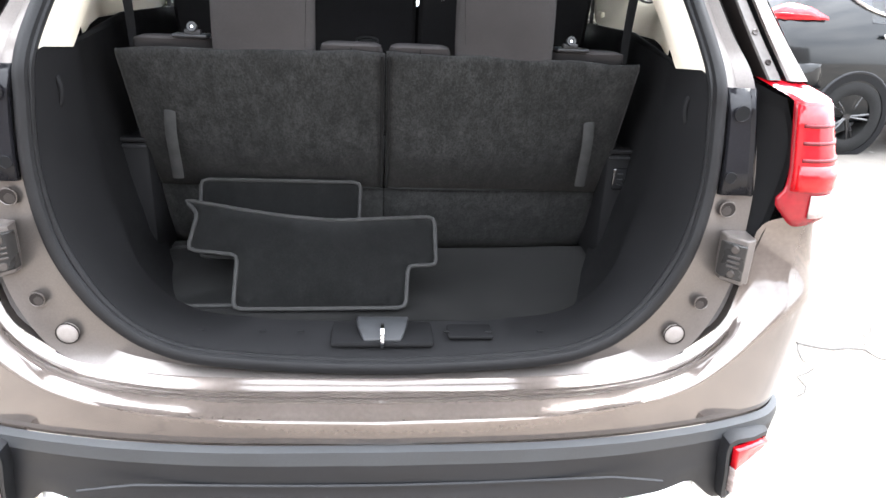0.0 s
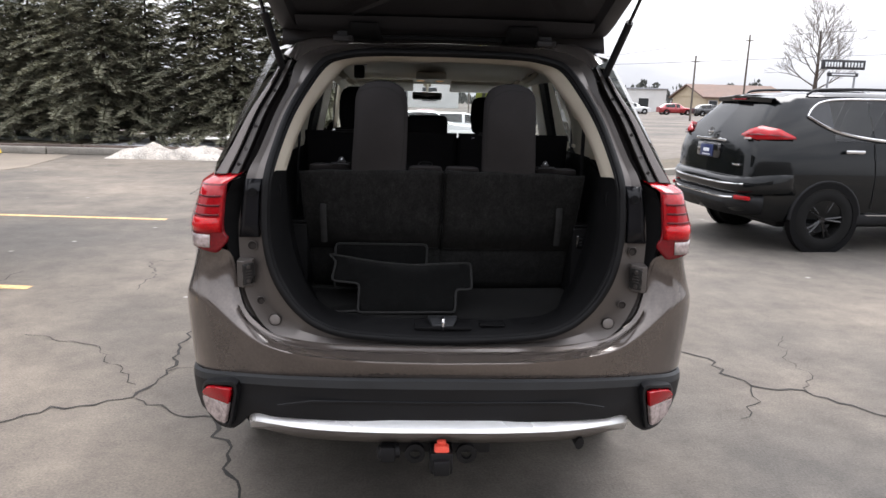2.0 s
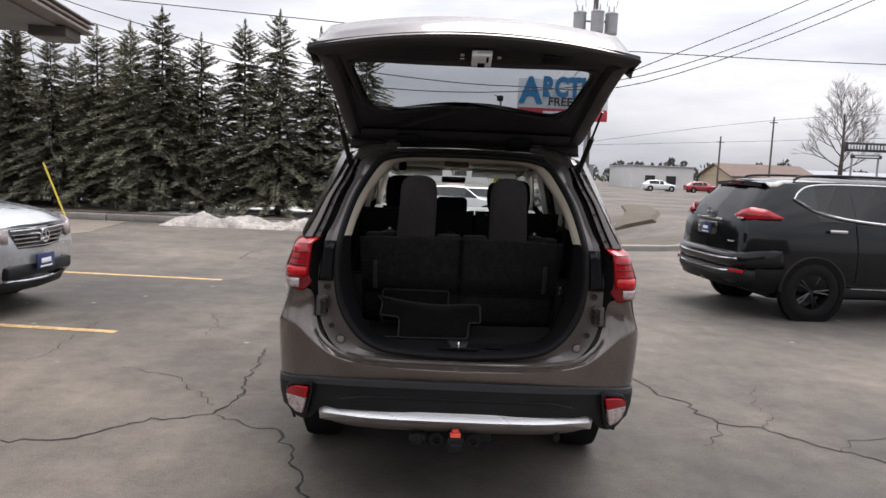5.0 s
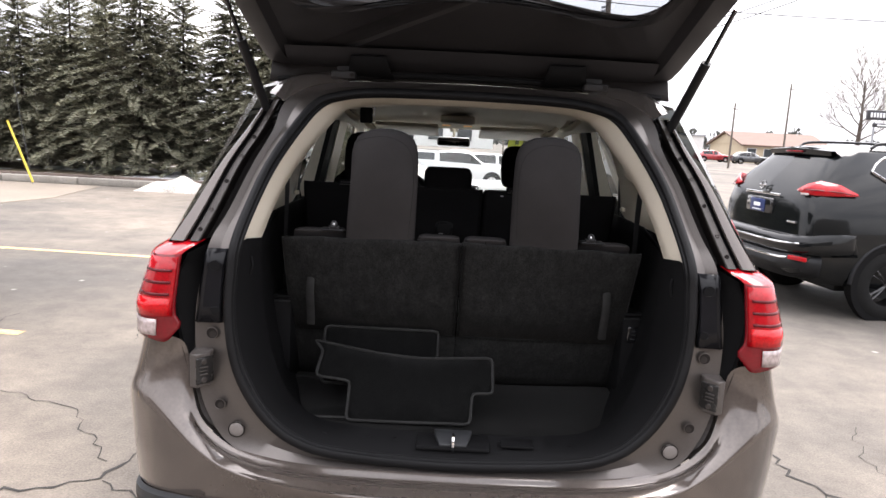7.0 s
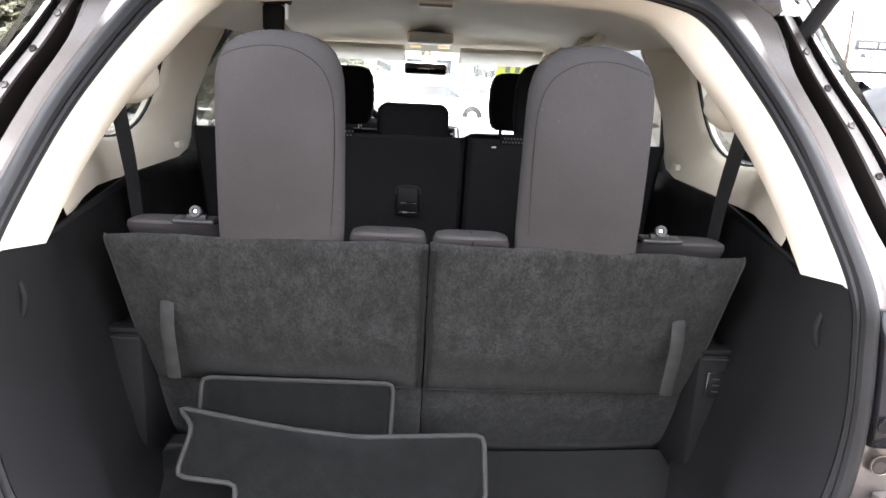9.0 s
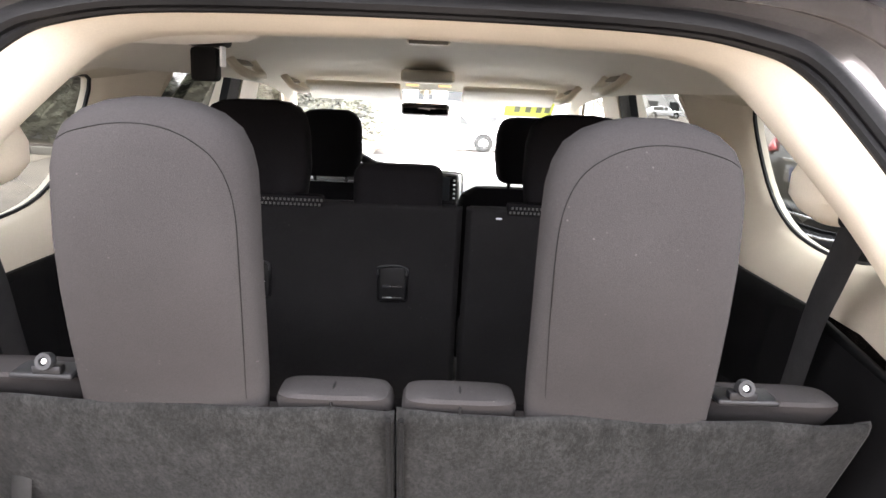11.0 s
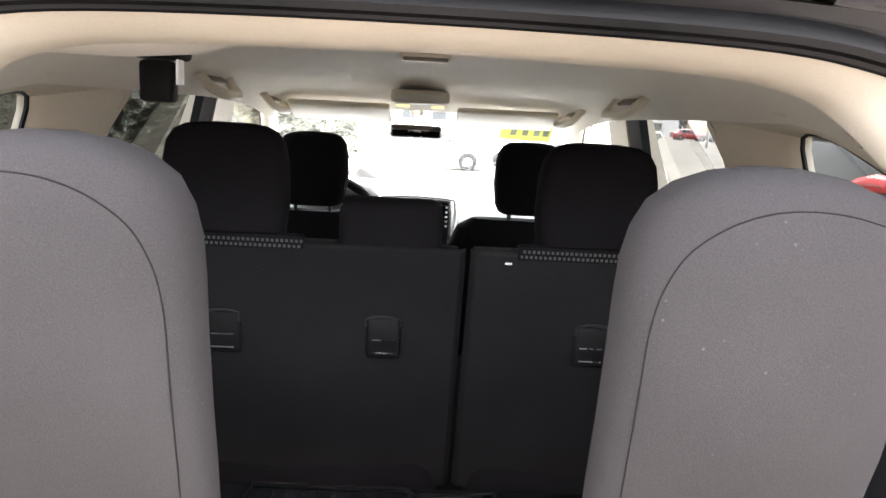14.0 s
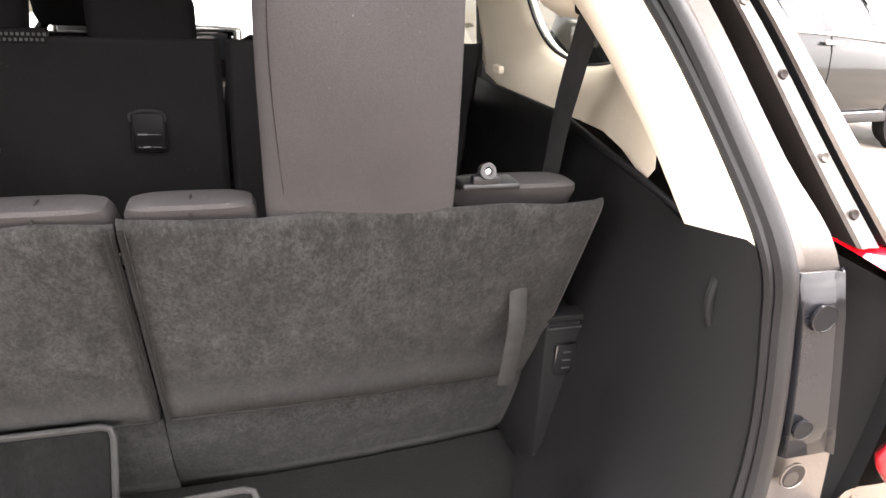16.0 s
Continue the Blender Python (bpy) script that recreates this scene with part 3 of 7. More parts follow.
HOLES = [(.612, 1.27, .013), (.606, 1.16, .010), (.616, 1.10, .014), (.589, .924, .0125)]
for s in (1, -1):
    rows = []
    for z, x0, x1 in ((1.128, .590, .658), (1.17, .592, .655), (1.22, .591, .651), (1.27, .588, .646), (1.312, .580, .638)):
        y = surface(0, z)
        rows.append([(s * x0, y - .002, z), (s * (x0 + .006), y - .009, z), (s * (x1 - .016), y - .009, z), (s * (x1 - .010), y - .014, z), (s * x1, y - .002, z)])
    plate = part("flange_plate", loft(rows, flip=s < 0), M_PLATE, suv, "dark painted plate beside the tail lamp", solid=0.004)
    for x, z, r in HOLES:
        y = surface(0, z) - (.0145 if z > 1.13 else .001)
        low = z < 1.13
        hole = part("bolt_hole", annulus((s * x, y, z), (0, -1, 0), [(r * 1.10, -.002), (r * 1.08, .0006), (r * 1.0, .0009), (r * .96, .0003)], 20), M_FRAME if low else M_PLATE, suv, "round hole in the flange")
        # flat dark discs carry the shade that a real bored hole would hold
        part("hole_shade", disc((s * x, y + .001, z), (0, -1, 0), r * .97, .0013, 20), M_GUTTER if low else M_TRIMBLK, hole, "dark disc for the shade inside the hole")
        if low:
            part("hole_floor", disc((s * (x - .0022), y + .001, z - r * .2), (0, -1, 0), r * .62, .0017, 16), M_RECESS, hole, "hole floor in brown darkened for shade")
    y = surface(0, .862)
    plug = part("round_plug", annulus((s * .545, y + .002, .862), (0, -1, 0), [(.0185, -.004), (.018, .002), (.016, .0035), (.008, .004), (.0001, .004)], 20), M_PLUG, suv, "pale beige plastic plug")
    part("plug_rim", annulus((s * .545, y - .0005, .862), (0, -1, 0), [(.0205, -.001), (.020, .0012), (.019, .0012), (.0188, -.001)], 20), M_GUTTER, plug)
    # bump stop block
    yb = surface(0, 1.02)
    stop = part("bump_stop", loft([[(s * a, yb + dy, z) for a, dy in ((.660, .02), (.656, -.036), (.636, -.046), (.612, -.016), (.612, .012))] for z in (.974, .980, 1.054, 1.060)], True, True, flip=s > 0), M_BRACKET, suv, "grey-brown bracket that meets the closed hatch", bevel=.003)
    part("wedge_face", loft([[(s * a, yb + dy, z) for a, dy in ((.638, -.044), (.634, -.051), (.608, -.022), (.606, -.006))] for z in (.984, .988, 1.046, 1.050)], True, True, flip=s > 0), M_WEDGE, stop, "dark ribbed face of the bracket", bevel=.002)
    for dz in (-.023, .023):
        part("screw", disc((s * .622, yb - .034, 1.017 + dz), (-s * .7, -.7, 0), .0075, .005, 12, .0015), M_STRIP, stop, "grey screw")
    for dz in (-.009, 0, .009):
        part("rib", rbox((s * .621, yb - .036, 1.017 + dz), (.022, .008, .0040), .001, 1, Matrix.Rotation(radians(s * -45), 3, "Z")), M_STRIP, stop)

# beside the flange: a deep dark gutter, a painted strip with clip dimples, a dark seam, then the outer pillar
LEVELS = [(.316, 1.325), (.370, 1.40), (.455, 1.517), (.516, 1.603), (.575, 1.69)]
PILLAR = {"flange": (.632, .602, .565, .530, .507), "gutter": (.659, .633, .597, .558, .526), "strip": (.684, .656, .616, .575, .541), "panel": (.693, .665, .627, .587, .549), "outer": (.730, .695, .648, .601, .560)}
for s in (1, -1):
    cv = {k: spline([(s * x, y, z) for x, (y, z) in zip(xs, LEVELS)], 5) for k, xs in PILLAR.items()}
    back = lambda P, d: [p + Vector((0, d, 0)) for p in P]
    c0, c1, c2, c3, c4 = (cv[k] for k in ("flange", "gutter", "strip", "panel", "outer"))
    # the gutter's brown is darkened beyond the body paint for its deep shade
    part("pillar_gutter", loft([c0, back(c0, .060), back([p.lerp(q, .5) for p, q in zip(c0, c1)], .070), back(c1, .060), back(c1, .004)], flip=s > 0), M_GUTTER, suv, "recessed gutter along the rear pillar, its brown darkened for shade")
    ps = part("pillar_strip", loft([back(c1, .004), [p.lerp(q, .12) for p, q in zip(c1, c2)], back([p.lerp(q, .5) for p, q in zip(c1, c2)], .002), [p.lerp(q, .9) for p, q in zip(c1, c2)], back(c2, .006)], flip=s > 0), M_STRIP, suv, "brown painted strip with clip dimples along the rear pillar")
    part("pillar_seam", loft([back(c2, .006), back(c2, .020), back(c3, .020), back(c3, .002)], flip=s > 0), M_RUBBER, suv, "dark seam beside the outer pillar")
    for k in (2, 5, 8, 11, 14, 17):
        p = c1[k] * .45 + c2[k] * .55
        part("clip_dimple", annulus((p.x, p.y - .001, p.z), (0, -1, .3), [(.006, -.001), (.0045, .0012), (.0025, .0004), (.0001, .0002)], 10), M_STRIP if k % 2 else M_GUTTER, ps, "small clip")
    edge = [a * .45 + b * .55 + Vector((0, -.004, 0)) for a, b in zip(c3, c4)]
    out = [p + Vector((s * .012, .05, .004)) for p in c4]
    out2 = [p + Vector((s * .02, .16, .012)) for p in c4]
    part("rear_pillar", loft([back(c3, .002), [p.lerp(q, .1) + Vector((0, -.003, 0)) for p, q in zip(c3, c4)], edge, c4, out, out2], flip=s > 0), M_PAINT, suv, "brown painted rear pillar edge")

# ---- rear bumper ----
EDGE = [(0, .111, .774), (.25, .118, .776), (.42, .14, .783), (.54, .168, .80), (.62, .192, .835), (.69, .215, .885), (.755, .237, .932), (.805, .272, .95), (.842, .335, .945), (.857, .48, .93)]
CTOP = [(0, .126, .717), (.25, .132, .715), (.42, .155, .708), (.54, .185, .70), (.62, .21, .694), (.69, .237, .688), (.755, .27, .68), (.803, .312, .672), (.834, .365, .668), (.850, .49, .665)]
INNER = [(0, .228, .784), (.30, .231, .787), (.45, .237, .798), (.56, .247, .824), (.631, .254, .884), (.658, .266, .955)]


def smooth_(t):
    t = max(0.0, min(1.0, t))
    return t * t * (3 - 2 * t)


def wide(P, n=4):
    r = spline(P, n)
    return [Vector((-p.x, p.y, p.z)) for p in reversed(r[1:])] + r


TOP = [*INNER, (.677, .280, 1.06), (.708, .260, 1.094), (.775, .268, 1.09), (.842, .45, 1.10)]
we, wt, wc = wide(EDGE), wide(TOP), wide(CTOP)
BLEND = [smooth_((abs(p.x) - .60) / .15) for p in we]
mix = lambda k, dy, dz: [a * (1 - k) + e * k + Vector((0, dy * (1 - q), dz * (1 - q))) for a, e, q in zip(wt, we, BLEND)]
fall = lambda k, dy: [a * (1 - k) + e * k + Vector((p.x * .010 * min(1, k * 8), dy + .01 * abs(p.x) * min(1, k * 8), 0)) for a, e, p in zip(we, wc, we)]
bumper = part("rear_bumper", loft([wt, mix(.16, .004, -.004), mix(.22, .004, -.011), mix(.30, .002, -.010), mix(.45, .001, .001), mix(.60, 0, .006), mix(.70, 0, .0055), mix(.86, -.001, .0005), mix(.95, -.001, -.0015), fall(.02, -.002), fall(.07, -.004), fall(.16, -.0055), fall(.5, -.007), fall(.95, -.004), wc]), M_DUSTY, suv, "brown painted bumper and rear corners with a dusty loading ledge", sharp=80)
for k, (x, y, z, r) in enumerate(((-.055, .165, .775, .006), (.16, .16, .777, .004), (.02, .172, .775, .003), (-.28, .175, .776, .003))):
    part("paint_chip", rbox((x, y, z), (r * 1.3, r * 1.1, .0025), .001, 1), M_CLADTOP, bumper, "pale chip in the paint")
# dark recesses inboard of the lamps
for s in (1, -1):
    # dark recess between flange and corner; the lower channel's shade is in its colour
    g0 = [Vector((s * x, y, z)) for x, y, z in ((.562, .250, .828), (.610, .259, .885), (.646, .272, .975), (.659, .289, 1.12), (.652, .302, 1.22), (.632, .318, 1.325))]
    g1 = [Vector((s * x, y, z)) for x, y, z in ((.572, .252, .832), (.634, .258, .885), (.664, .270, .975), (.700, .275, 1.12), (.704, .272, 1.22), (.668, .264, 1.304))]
    for nm, a, b, m_, lab in (("lamp_recess", 2, 6, M_TRIMBLK, "black recess beside the tail lamp"), ("corner_channel", 0, 3, M_STRIP, "channel between flange and rear corner, its brown darkened for shade")):
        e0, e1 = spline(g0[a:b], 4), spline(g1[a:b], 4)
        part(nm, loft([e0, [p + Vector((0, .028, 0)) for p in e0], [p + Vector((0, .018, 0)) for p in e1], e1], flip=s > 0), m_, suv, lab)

# tail lamps
def lamp_grid(s, z0, z1, x0=0.0, off=0.0, nz=4, x1=1.0):
    """A patch of the lamp's wrapped lens between two heights; x0 to x1 along it."""
    base = [(.695, .254), (.716, .241), (.757, .243), (.792, .268), (.815, .318), (.832, .40), (.842, .50)]
    rows = []
    for i in range(nz + 1):
        z = z0 + (z1 - z0) * i / nz
        lean = max(0.0, (z - 1.17)) * .34
        low = max(0.0, 1.14 - z) * .35
        flare = .016 * math.exp(-((z - 1.108) / .016) ** 2)
        P = []
        for x, y in base:
            # the lower edge is cut away at the inner corner
            zz = z
            if z0 < 1.09:
                foot = z0 + max(0.0, .712 - x) * 1.25 + max(0.0, x - .722) * .22
                zz = foot + (z1 - foot) * i / nz
            P.append(Vector((s * (x - (flare if x < .70 else 0) - lean * (.25 + .75 * (x - .69) / .15) - low * (.3 if x > .8 else -.1)), y - off + lean * .28 + low * .1, zz)))
        P = spline(P, 4)
        rows.append(P[int(x0 * (len(P) - 1)):int(x1 * (len(P) - 1)) + 1])
    return loft(rows, flip=s < 0)


for s in (1, -1):
    tl = part("tail_lamp", lamp_grid(s, 1.084, 1.300, nz=14), M_REDDK, suv, "red wrap-round tail lamp with a clear lower lens", solid=.01)
    part("lamp_lens", lamp_grid(s, 1.148, 1.294, .08, .004), M_RED, tl, "glossy red lens", solid=.003)
    for z0, z1 in ((1.258, 1.2645), (1.229, 1.2355), (1.200, 1.2065)):
        part("band_gap", lamp_grid(s, z0, z1, .14, .0062, nz=1, x1=.62), M_MAROON, tl, "dark line between the lens bands", solid=.002)
    part("bright_band", lamp_grid(s, 1.152, 1.194, .12, .0066, nz=2, x1=.64), M_REDBR, tl, "brighter red lower band", solid=.002)
    V, F = lamp_grid(s, 1.2995, 1.300, nz=1)
    row = V[len(V) // 2:]
    cap = [row, [Vector((p.x * .992, p.y + .010, p.z + .006)) for p in row], [Vector((p.x * .975, p.y + .045, p.z + .016)) for p in row], [Vector((p.x * .955, p.y + .085, p.z + .026)) for p in row]]
    part("lamp_top", loft(cap, flip=s < 0), M_RED, tl, "red top of the lamp", sharp=60)
    part("reversing_lens", lamp_grid(s, 1.101, 1.142, .26, .005, nz=3, x1=.84), M_CLEAR, tl, "clear ribbed reversing lens", solid=.003)

# lower cladding: bevelled top strip, face with a crease, corner pods
def drop(P, dy, dz, spread=0.0):
    return [(x * (1 + spread), y + dy, z + dz) for x, y, z in P]


C0 = drop(CTOP, -.004, .002)
C1 = [(x * 1.008, y - .016, z - .004) for x, y, z in CTOP]
C2 = [(x * 1.010, y - .018, z - .030 + .006 * (k / 9)) for k, (x, y, z) in enumerate(CTOP)]
C3 = [(x * 1.008, y - .008, z - .085) for x, y, z in CTOP]
C4 = [(x * 1.004, y - .010, z - .094) for x, y, z in CTOP]
C5 = [(x * .995, y - .004 if x < .6 else y + .006, (.574 - .022 * (x / .63) ** 2) if x < .64 else .487 + .03 * (x > .79)) for x, y, z in CTOP]
C6 = [(x * .99, y + .05, (.566 - .022 * (x / .63) ** 2) if x < .64 else .474 + .05 * (x > .79)) for x, y, z in CTOP]
clad = part("lower_cladding", loft([wide(P) for P in (C2, C3, C4, C5, C6)]), M_CLAD, bumper, "black grained plastic lower bumper")
# the top strip is a lighter grey than the face below
part("cladding_shelf", loft([wide(P) for P in (C0, C1, C2)]), M_CLADTOP, clad, "grey top edge of the cladding")
part("cladding_crease", tube([(x, .1135 + .10 * x * x, .640 - .010 * (x / .5) ** 4 - .012 * max(0, abs(x) - .42) / .1) for x in (-.52, -.49, -.42, -.3, -.15, 0, .15, .3, .42, .49, .52)], .0035, 6), M_CLAD, clad, "crease in the cladding")
S0 = [(0, .126, .572), (.2, .131, .571), (.4, .164, .566), (.55, .214, .558), (.632, .252, .552)]
S1 = [(0, .100, .548), (.2, .106, .546), (.4, .140, .538), (.55, .196, .530), (.632, .244, .520)]
S2 = [(0, .160, .519), (.2, .166, .517), (.4, .198, .512), (.55, .238, .500), (.634, .272, .480)]
S3 = [(0, .204, .464), (.2, .208, .462), (.4, .232, .458), (.52, .262, .460), (.60, .285, .472)]
skid = part("skid_trim", loft([wide(P) for P in (S0, S1, S2)]), M_SILVER, bumper, "satin silver skid trim below the bumper", solid=.006)
# the downward face gets a darker grey in place of its shade
part("skid_underside", loft([wide(P) for P in (S2, S3)]), M_SILVER2, skid, "lower face of the skid trim, silver darkened as its shaded side", solid=.006)
for s in (1, -1):
    # reflector pods let into the cladding corners
    P0 = [(.690, .246, .636), (.735, .262, .634), (.772, .290, .622), (.792, .318, .596), (.794, .330, .560), (.778, .318, .520), (.745, .296, .500), (.718, .280, .498), (.700, .258, .565)]
    P0 = [Vector((s * (.729 + (x - .742) * 1.10), y - .046 + (x - .742) * .10, z + .018)) for x, y, z in P0]
    cen = sum(P0, Vector()) / len(P0)
    grow = lambda k, dy: spline([cen + (p - cen) * k + Vector((0, dy, 0)) for p in P0], 3, True)
    pod = part("reflector_surround", loft([[*r, r[0]] for r in (grow(.98, -.002), grow(1.08, -.010), grow(1.22, -.006), grow(1.30, .020), grow(1.36, .08))], flip=s > 0), M_CLAD, bumper, "black surround of the rear reflector")
    up = [P0[0], P0[1], P0[2], P0[3], P0[4] + Vector((0, 0, .016)), P0[8] + Vector((0, 0, .016))]
    dn = [P0[8] + Vector((0, 0, .013)), P0[4] + Vector((0, 0, .013)), P0[4], P0[5], P0[6], P0[7]]
    fix = lambda P: (P, [tuple(range(len(P))) if s < 0 else tuple(reversed(range(len(P))))])
    part("red_reflector", fix([p + Vector((0, -.004, 0)) for p in up]), M_RED, pod, "red reflector", solid=-.015, bevel=.002)
    part("clear_fog_lens", fix([p + Vector((0, -.003, 0)) for p in dn]), M_CLEAR, pod, "clear ribbed fog lens", solid=-.015, bevel=.002)
part("exhaust_tip", tube([(.47, .33, .462), (.47, .26, .445), (.475, .235, .438)], .026, 12, flat=.6), M_CLAD, suv, "dark exhaust tip")

# tow hitch
hitch = part("tow_hitch", join(rbox((0, .27, .425), (.34, .06, .05), .008), rbox((0, .20, .425), (.075, .16, .075), .008)), M_CLAD, suv, "black tow hitch receiver below the bumper")
part("receiver_cap", join(rbox((0, .142, .462), (.048, .03, .040), .006), rbox((0, .152, .486), (.030, .02, .016), .005)), M_ORANGE, hitch, "fluorescent orange receiver cap")
part("ball_mount", rbox((0, .14, .415), (.055, .07, .055), .01), M_CLAD, hitch)
for s in (1, -1):
    part("chain_loop", annulus((s * .085, .20, .425), (0, -1, 0), [(.034, 0), (.034, .014), (.018, .014), (.018, 0)], 16), M_CLAD, hitch)
part("trailer_plug", join(disc((-.14, .20, .43), (-1, -.2, 0), .024, .07, 14, .005), rbox((-.175, .19, .43), (.05, .05, .055), .008)), M_CLAD, hitch, "black trailer wiring socket")

# ---- side shell, roof, glass: stations from the tail to the nose ----
def station(y, w, belt, rw, roof, ymid=None):
    """Right half section: sill, side, belt, roof edge, roof crown."""
    return [(w - .07, y, .30), (w - .015, y, .40), (w, y, .62), (w + .004, y, .82), (w - .012, y, 1.02), (w - .05, y, belt), (rw + .012, y, roof - .075), (rw - .05, y, roof - .022), (rw * .5, y, roof - .004), (0, y, roof)]


tail = [(.80, .47, .40), (.825, .48, .46), (.845, .48, .66), (.855, .48, .90), (.842, .47, 1.09), (.742, .33, 1.315), (.574, .61, 1.725), (.50, .665, 1.748), (.28, .67, 1.765), (0, .68, 1.772)]
tail2 = [(.81, .58, .36), (.84, .58, .44), (.86, .58, .64), (.865, .58, .86), (.85, .60, 1.08), (.768, .47, 1.345), (.615, .69, 1.728), (.55, .80, 1.768), (.29, .80, 1.782), (0, .80, 1.787)]
ST = [tail, tail2] + [station(*a) for a in ((1.40, .885, 1.335, .642, 1.80), (1.50, .885, 1.33, .643, 1.80), (2.20, .88, 1.30, .640, 1.793), (2.31, .88, 1.295, .634, 1.783), (2.62, .88, 1.28, .59, 1.745),
                                                (3.02, .88, 1.25, .66, 1.47), (3.36, .88, 1.21, .73, 1.235), (3.55, .88, 1.15, .72, 1.19), (4.1, .87, 1.06, .68, 1.12), (4.5, .82, .95, .60, 1.02), (4.68, .70, .82, .52, .88), (4.74, .60, .72, .45, .74))]


def shell(pick):
    V, F = [p for r in ST for p in r], []
    for i in range(len(ST) - 1):
        for j in range(9):
            is_glass = (j == 5 and i in (1, 3, 5, 6)) or (j in (7, 8) and i in (6, 7))
            arch = j in (0, 1) and i in (1, 9, 10)
            if arch:
                continue
            kind = "roof" if (j >= 6 and i <= 5) else "glass" if is_glass else "body"
            if kind == pick:
                F.append((i * 10 + j, (i + 1) * 10 + j, (i + 1) * 10 + j + 1, i * 10 + j + 1))
    g = (V, F)
    return join(g, mirror(g))


part("body_side", shell("body"), M_PAINT, suv, "brown painted body sides, bonnet and pillars")
nose = [Vector(p) for p in ST[-1]]
nose = nose + [Vector((-p.x, p.y, p.z)) for p in reversed(nose[:-1])]
part("nose_panel", loft([nose, [Vector((p.x * .94, p.y + .02, .30 + (p.z - .30) * .95)) for p in nose], [Vector((p.x * .3, p.y + .03, .34 + (p.z - .30) * .6)) for p in nose], [Vector((0, p.y + .03, .48)) for p in nose]]), M_CLAD, suv, "dark grille panel between the front corners", sharp=60)
part("roof_skin", shell("roof"), M_PAINT, suv, "brown painted roof")
for s in (1, -1):
    for i, nm, m in ((1, "quarter_window", M_TINT), (3, "rear_door_window", M_TINT), (5, "front_door_window", M_GLASS), (6, "front_quarter_pane", M_GLASS)):
        q = [Vector(ST[i][5]), Vector(ST[i + 1][5]), Vector(ST[i + 1][6]), Vector(ST[i][6])]
        q = [Vector((s * p.x, p.y, p.z)) for p in q]
        part(nm, (q, [(0, 1, 2, 3) if s > 0 else (3, 2, 1, 0)]), m, suv, "tinted side window" if i < 5 else "clear side window")
W = [[Vector(ST[i][j]) for j in (7, 8, 9)] for i in (6, 7, 8)]
W = [[Vector((-p.x, p.y, p.z)) for p in r[:2]] + r[::-1] for r in W]
screen = part("windscreen", loft(W, flip=True), M_GLASS, suv, "clear windscreen")
tyre_prof = [(.21, -.10), (.245, -.115), (.30, -.112), (.345, -.09), (.352, -.05), (.352, .05), (.345, .09), (.30, .112), (.245, .115), (.21, .10), (.21, -.10)]


def wheel(parent, x, y, r, s, rim=M_RIMBLK, spokes=5, back=False, lab="black alloy wheel"):
    """Tyre and spoked rim; s: +1 when its face looks to +x of the car."""
    k = r / .352
    ty = part("wheel", annulus((x, y, r), (s, 0, 0), [(a * k, b) for a, b in tyre_prof], 32), M_TYRE, parent, lab)
    rm = [annulus((x, y, r), (s, 0, 0), [(.215 * k, -.09), (.222 * k, .09), (.232 * k, .098), (.236 * k, .09)], 28), disc((x + s * .045, y, r), (s, 0, 0), .045 * k, .03, 14, .008)]
    for i in range(spokes * 2):
        a = 2 * math.pi * (i // 2) / spokes + (.13 if i % 2 else -.13)
        p0, p1 = Vector((x + s * .06, y + math.cos(a * 1.0) * .03, r + math.sin(a) * .03)), Vector((x + s * .082, y + math.cos(a) * .215 * k, r + math.sin(a) * .215 * k))
        rm.append(tube([p0, (p0 + p1) / 2 + Vector((s * .008, 0, 0)), p1], .017 * k, 6, side=(1, 0, 0), flat=.8))
    part("rim", join(*rm), rim, ty, "spoked alloy rim")
    part("brake_disc", disc((x + s * .005, y, r), (s, 0, 0), .15 * k, .012, 20), M_CLADTOP, ty)
    return ty


for s in (1, -1):
    for y in (1.33, 3.80):
        wheel(suv, s * .765, y, .35, s, M_RIMSIL)
    part("wheel_arch", tube([(s * .868, 1.28 + .42 * math.cos(a), .35 + .43 * math.sin(a)) for a in (math.pi * k / 14 for k in range(15))], .02, 8), M_CLAD, suv)
    part("wheel_arch", tube([(s * .868, 3.80 + .42 * math.cos(a), .35 + .43 * math.sin(a)) for a in (math.pi * k / 14 for k in range(15))], .02, 8), M_CLAD, suv)
    part("door_mirror", cushion([(s * .98, 2.95, 1.13 + h, .11 * w, .06 * w) for h, w in ((0, .3), (.02, .85), (.09, 1), (.15, .9), (.18, .3))]), M_PAINT, suv, "brown door mirror")
    part("roof_rail", tube(spline([(s * .575, .86, 1.765), (s * .58, .95, 1.80), (s * .585, 1.7, 1.815), (s * .58, 2.35, 1.795), (s * .575, 2.45, 1.765)], 6), .014, 8), M_SILVER, suv, "silver roof rail")
part("underbody", rbox((0, 2.70, .38), (1.40, 3.7, .14), .04), M_CLAD, suv, "dark underbody")

# ---- open hatch ----

def hp(x, s, up=0.0):
    """A point of the hatch: s metres from the hinge along it, up: above the inner face."""
    bow = -.09 * (x / .6) ** 2 * min(1, s / .9)
    return Vector((x, .70 - .935 * (s + bow) + .354 * up, 1.80 + .354 * (s + bow) + .935 * up))


OUT = [(0, -.02), (.30, -.025), (.48, -.02), (.57, -.005), (.590, .06), (.595, .22), (.600, .45), (.606, .70), (.617, .86), (.632, .92), (.655, .955), (.58, .962), (.45, .966), (.25, .975), (0, .98)]
GLS = [(0, .372), (.10, .366), (.22, .335), (.33, .300), (.40, .315), (.447, .36), (.470, .48), (.490, .68), (.497, .77), (.488, .798), (.44, .796), (.34, .776), (.18, .752), (0, .745)]


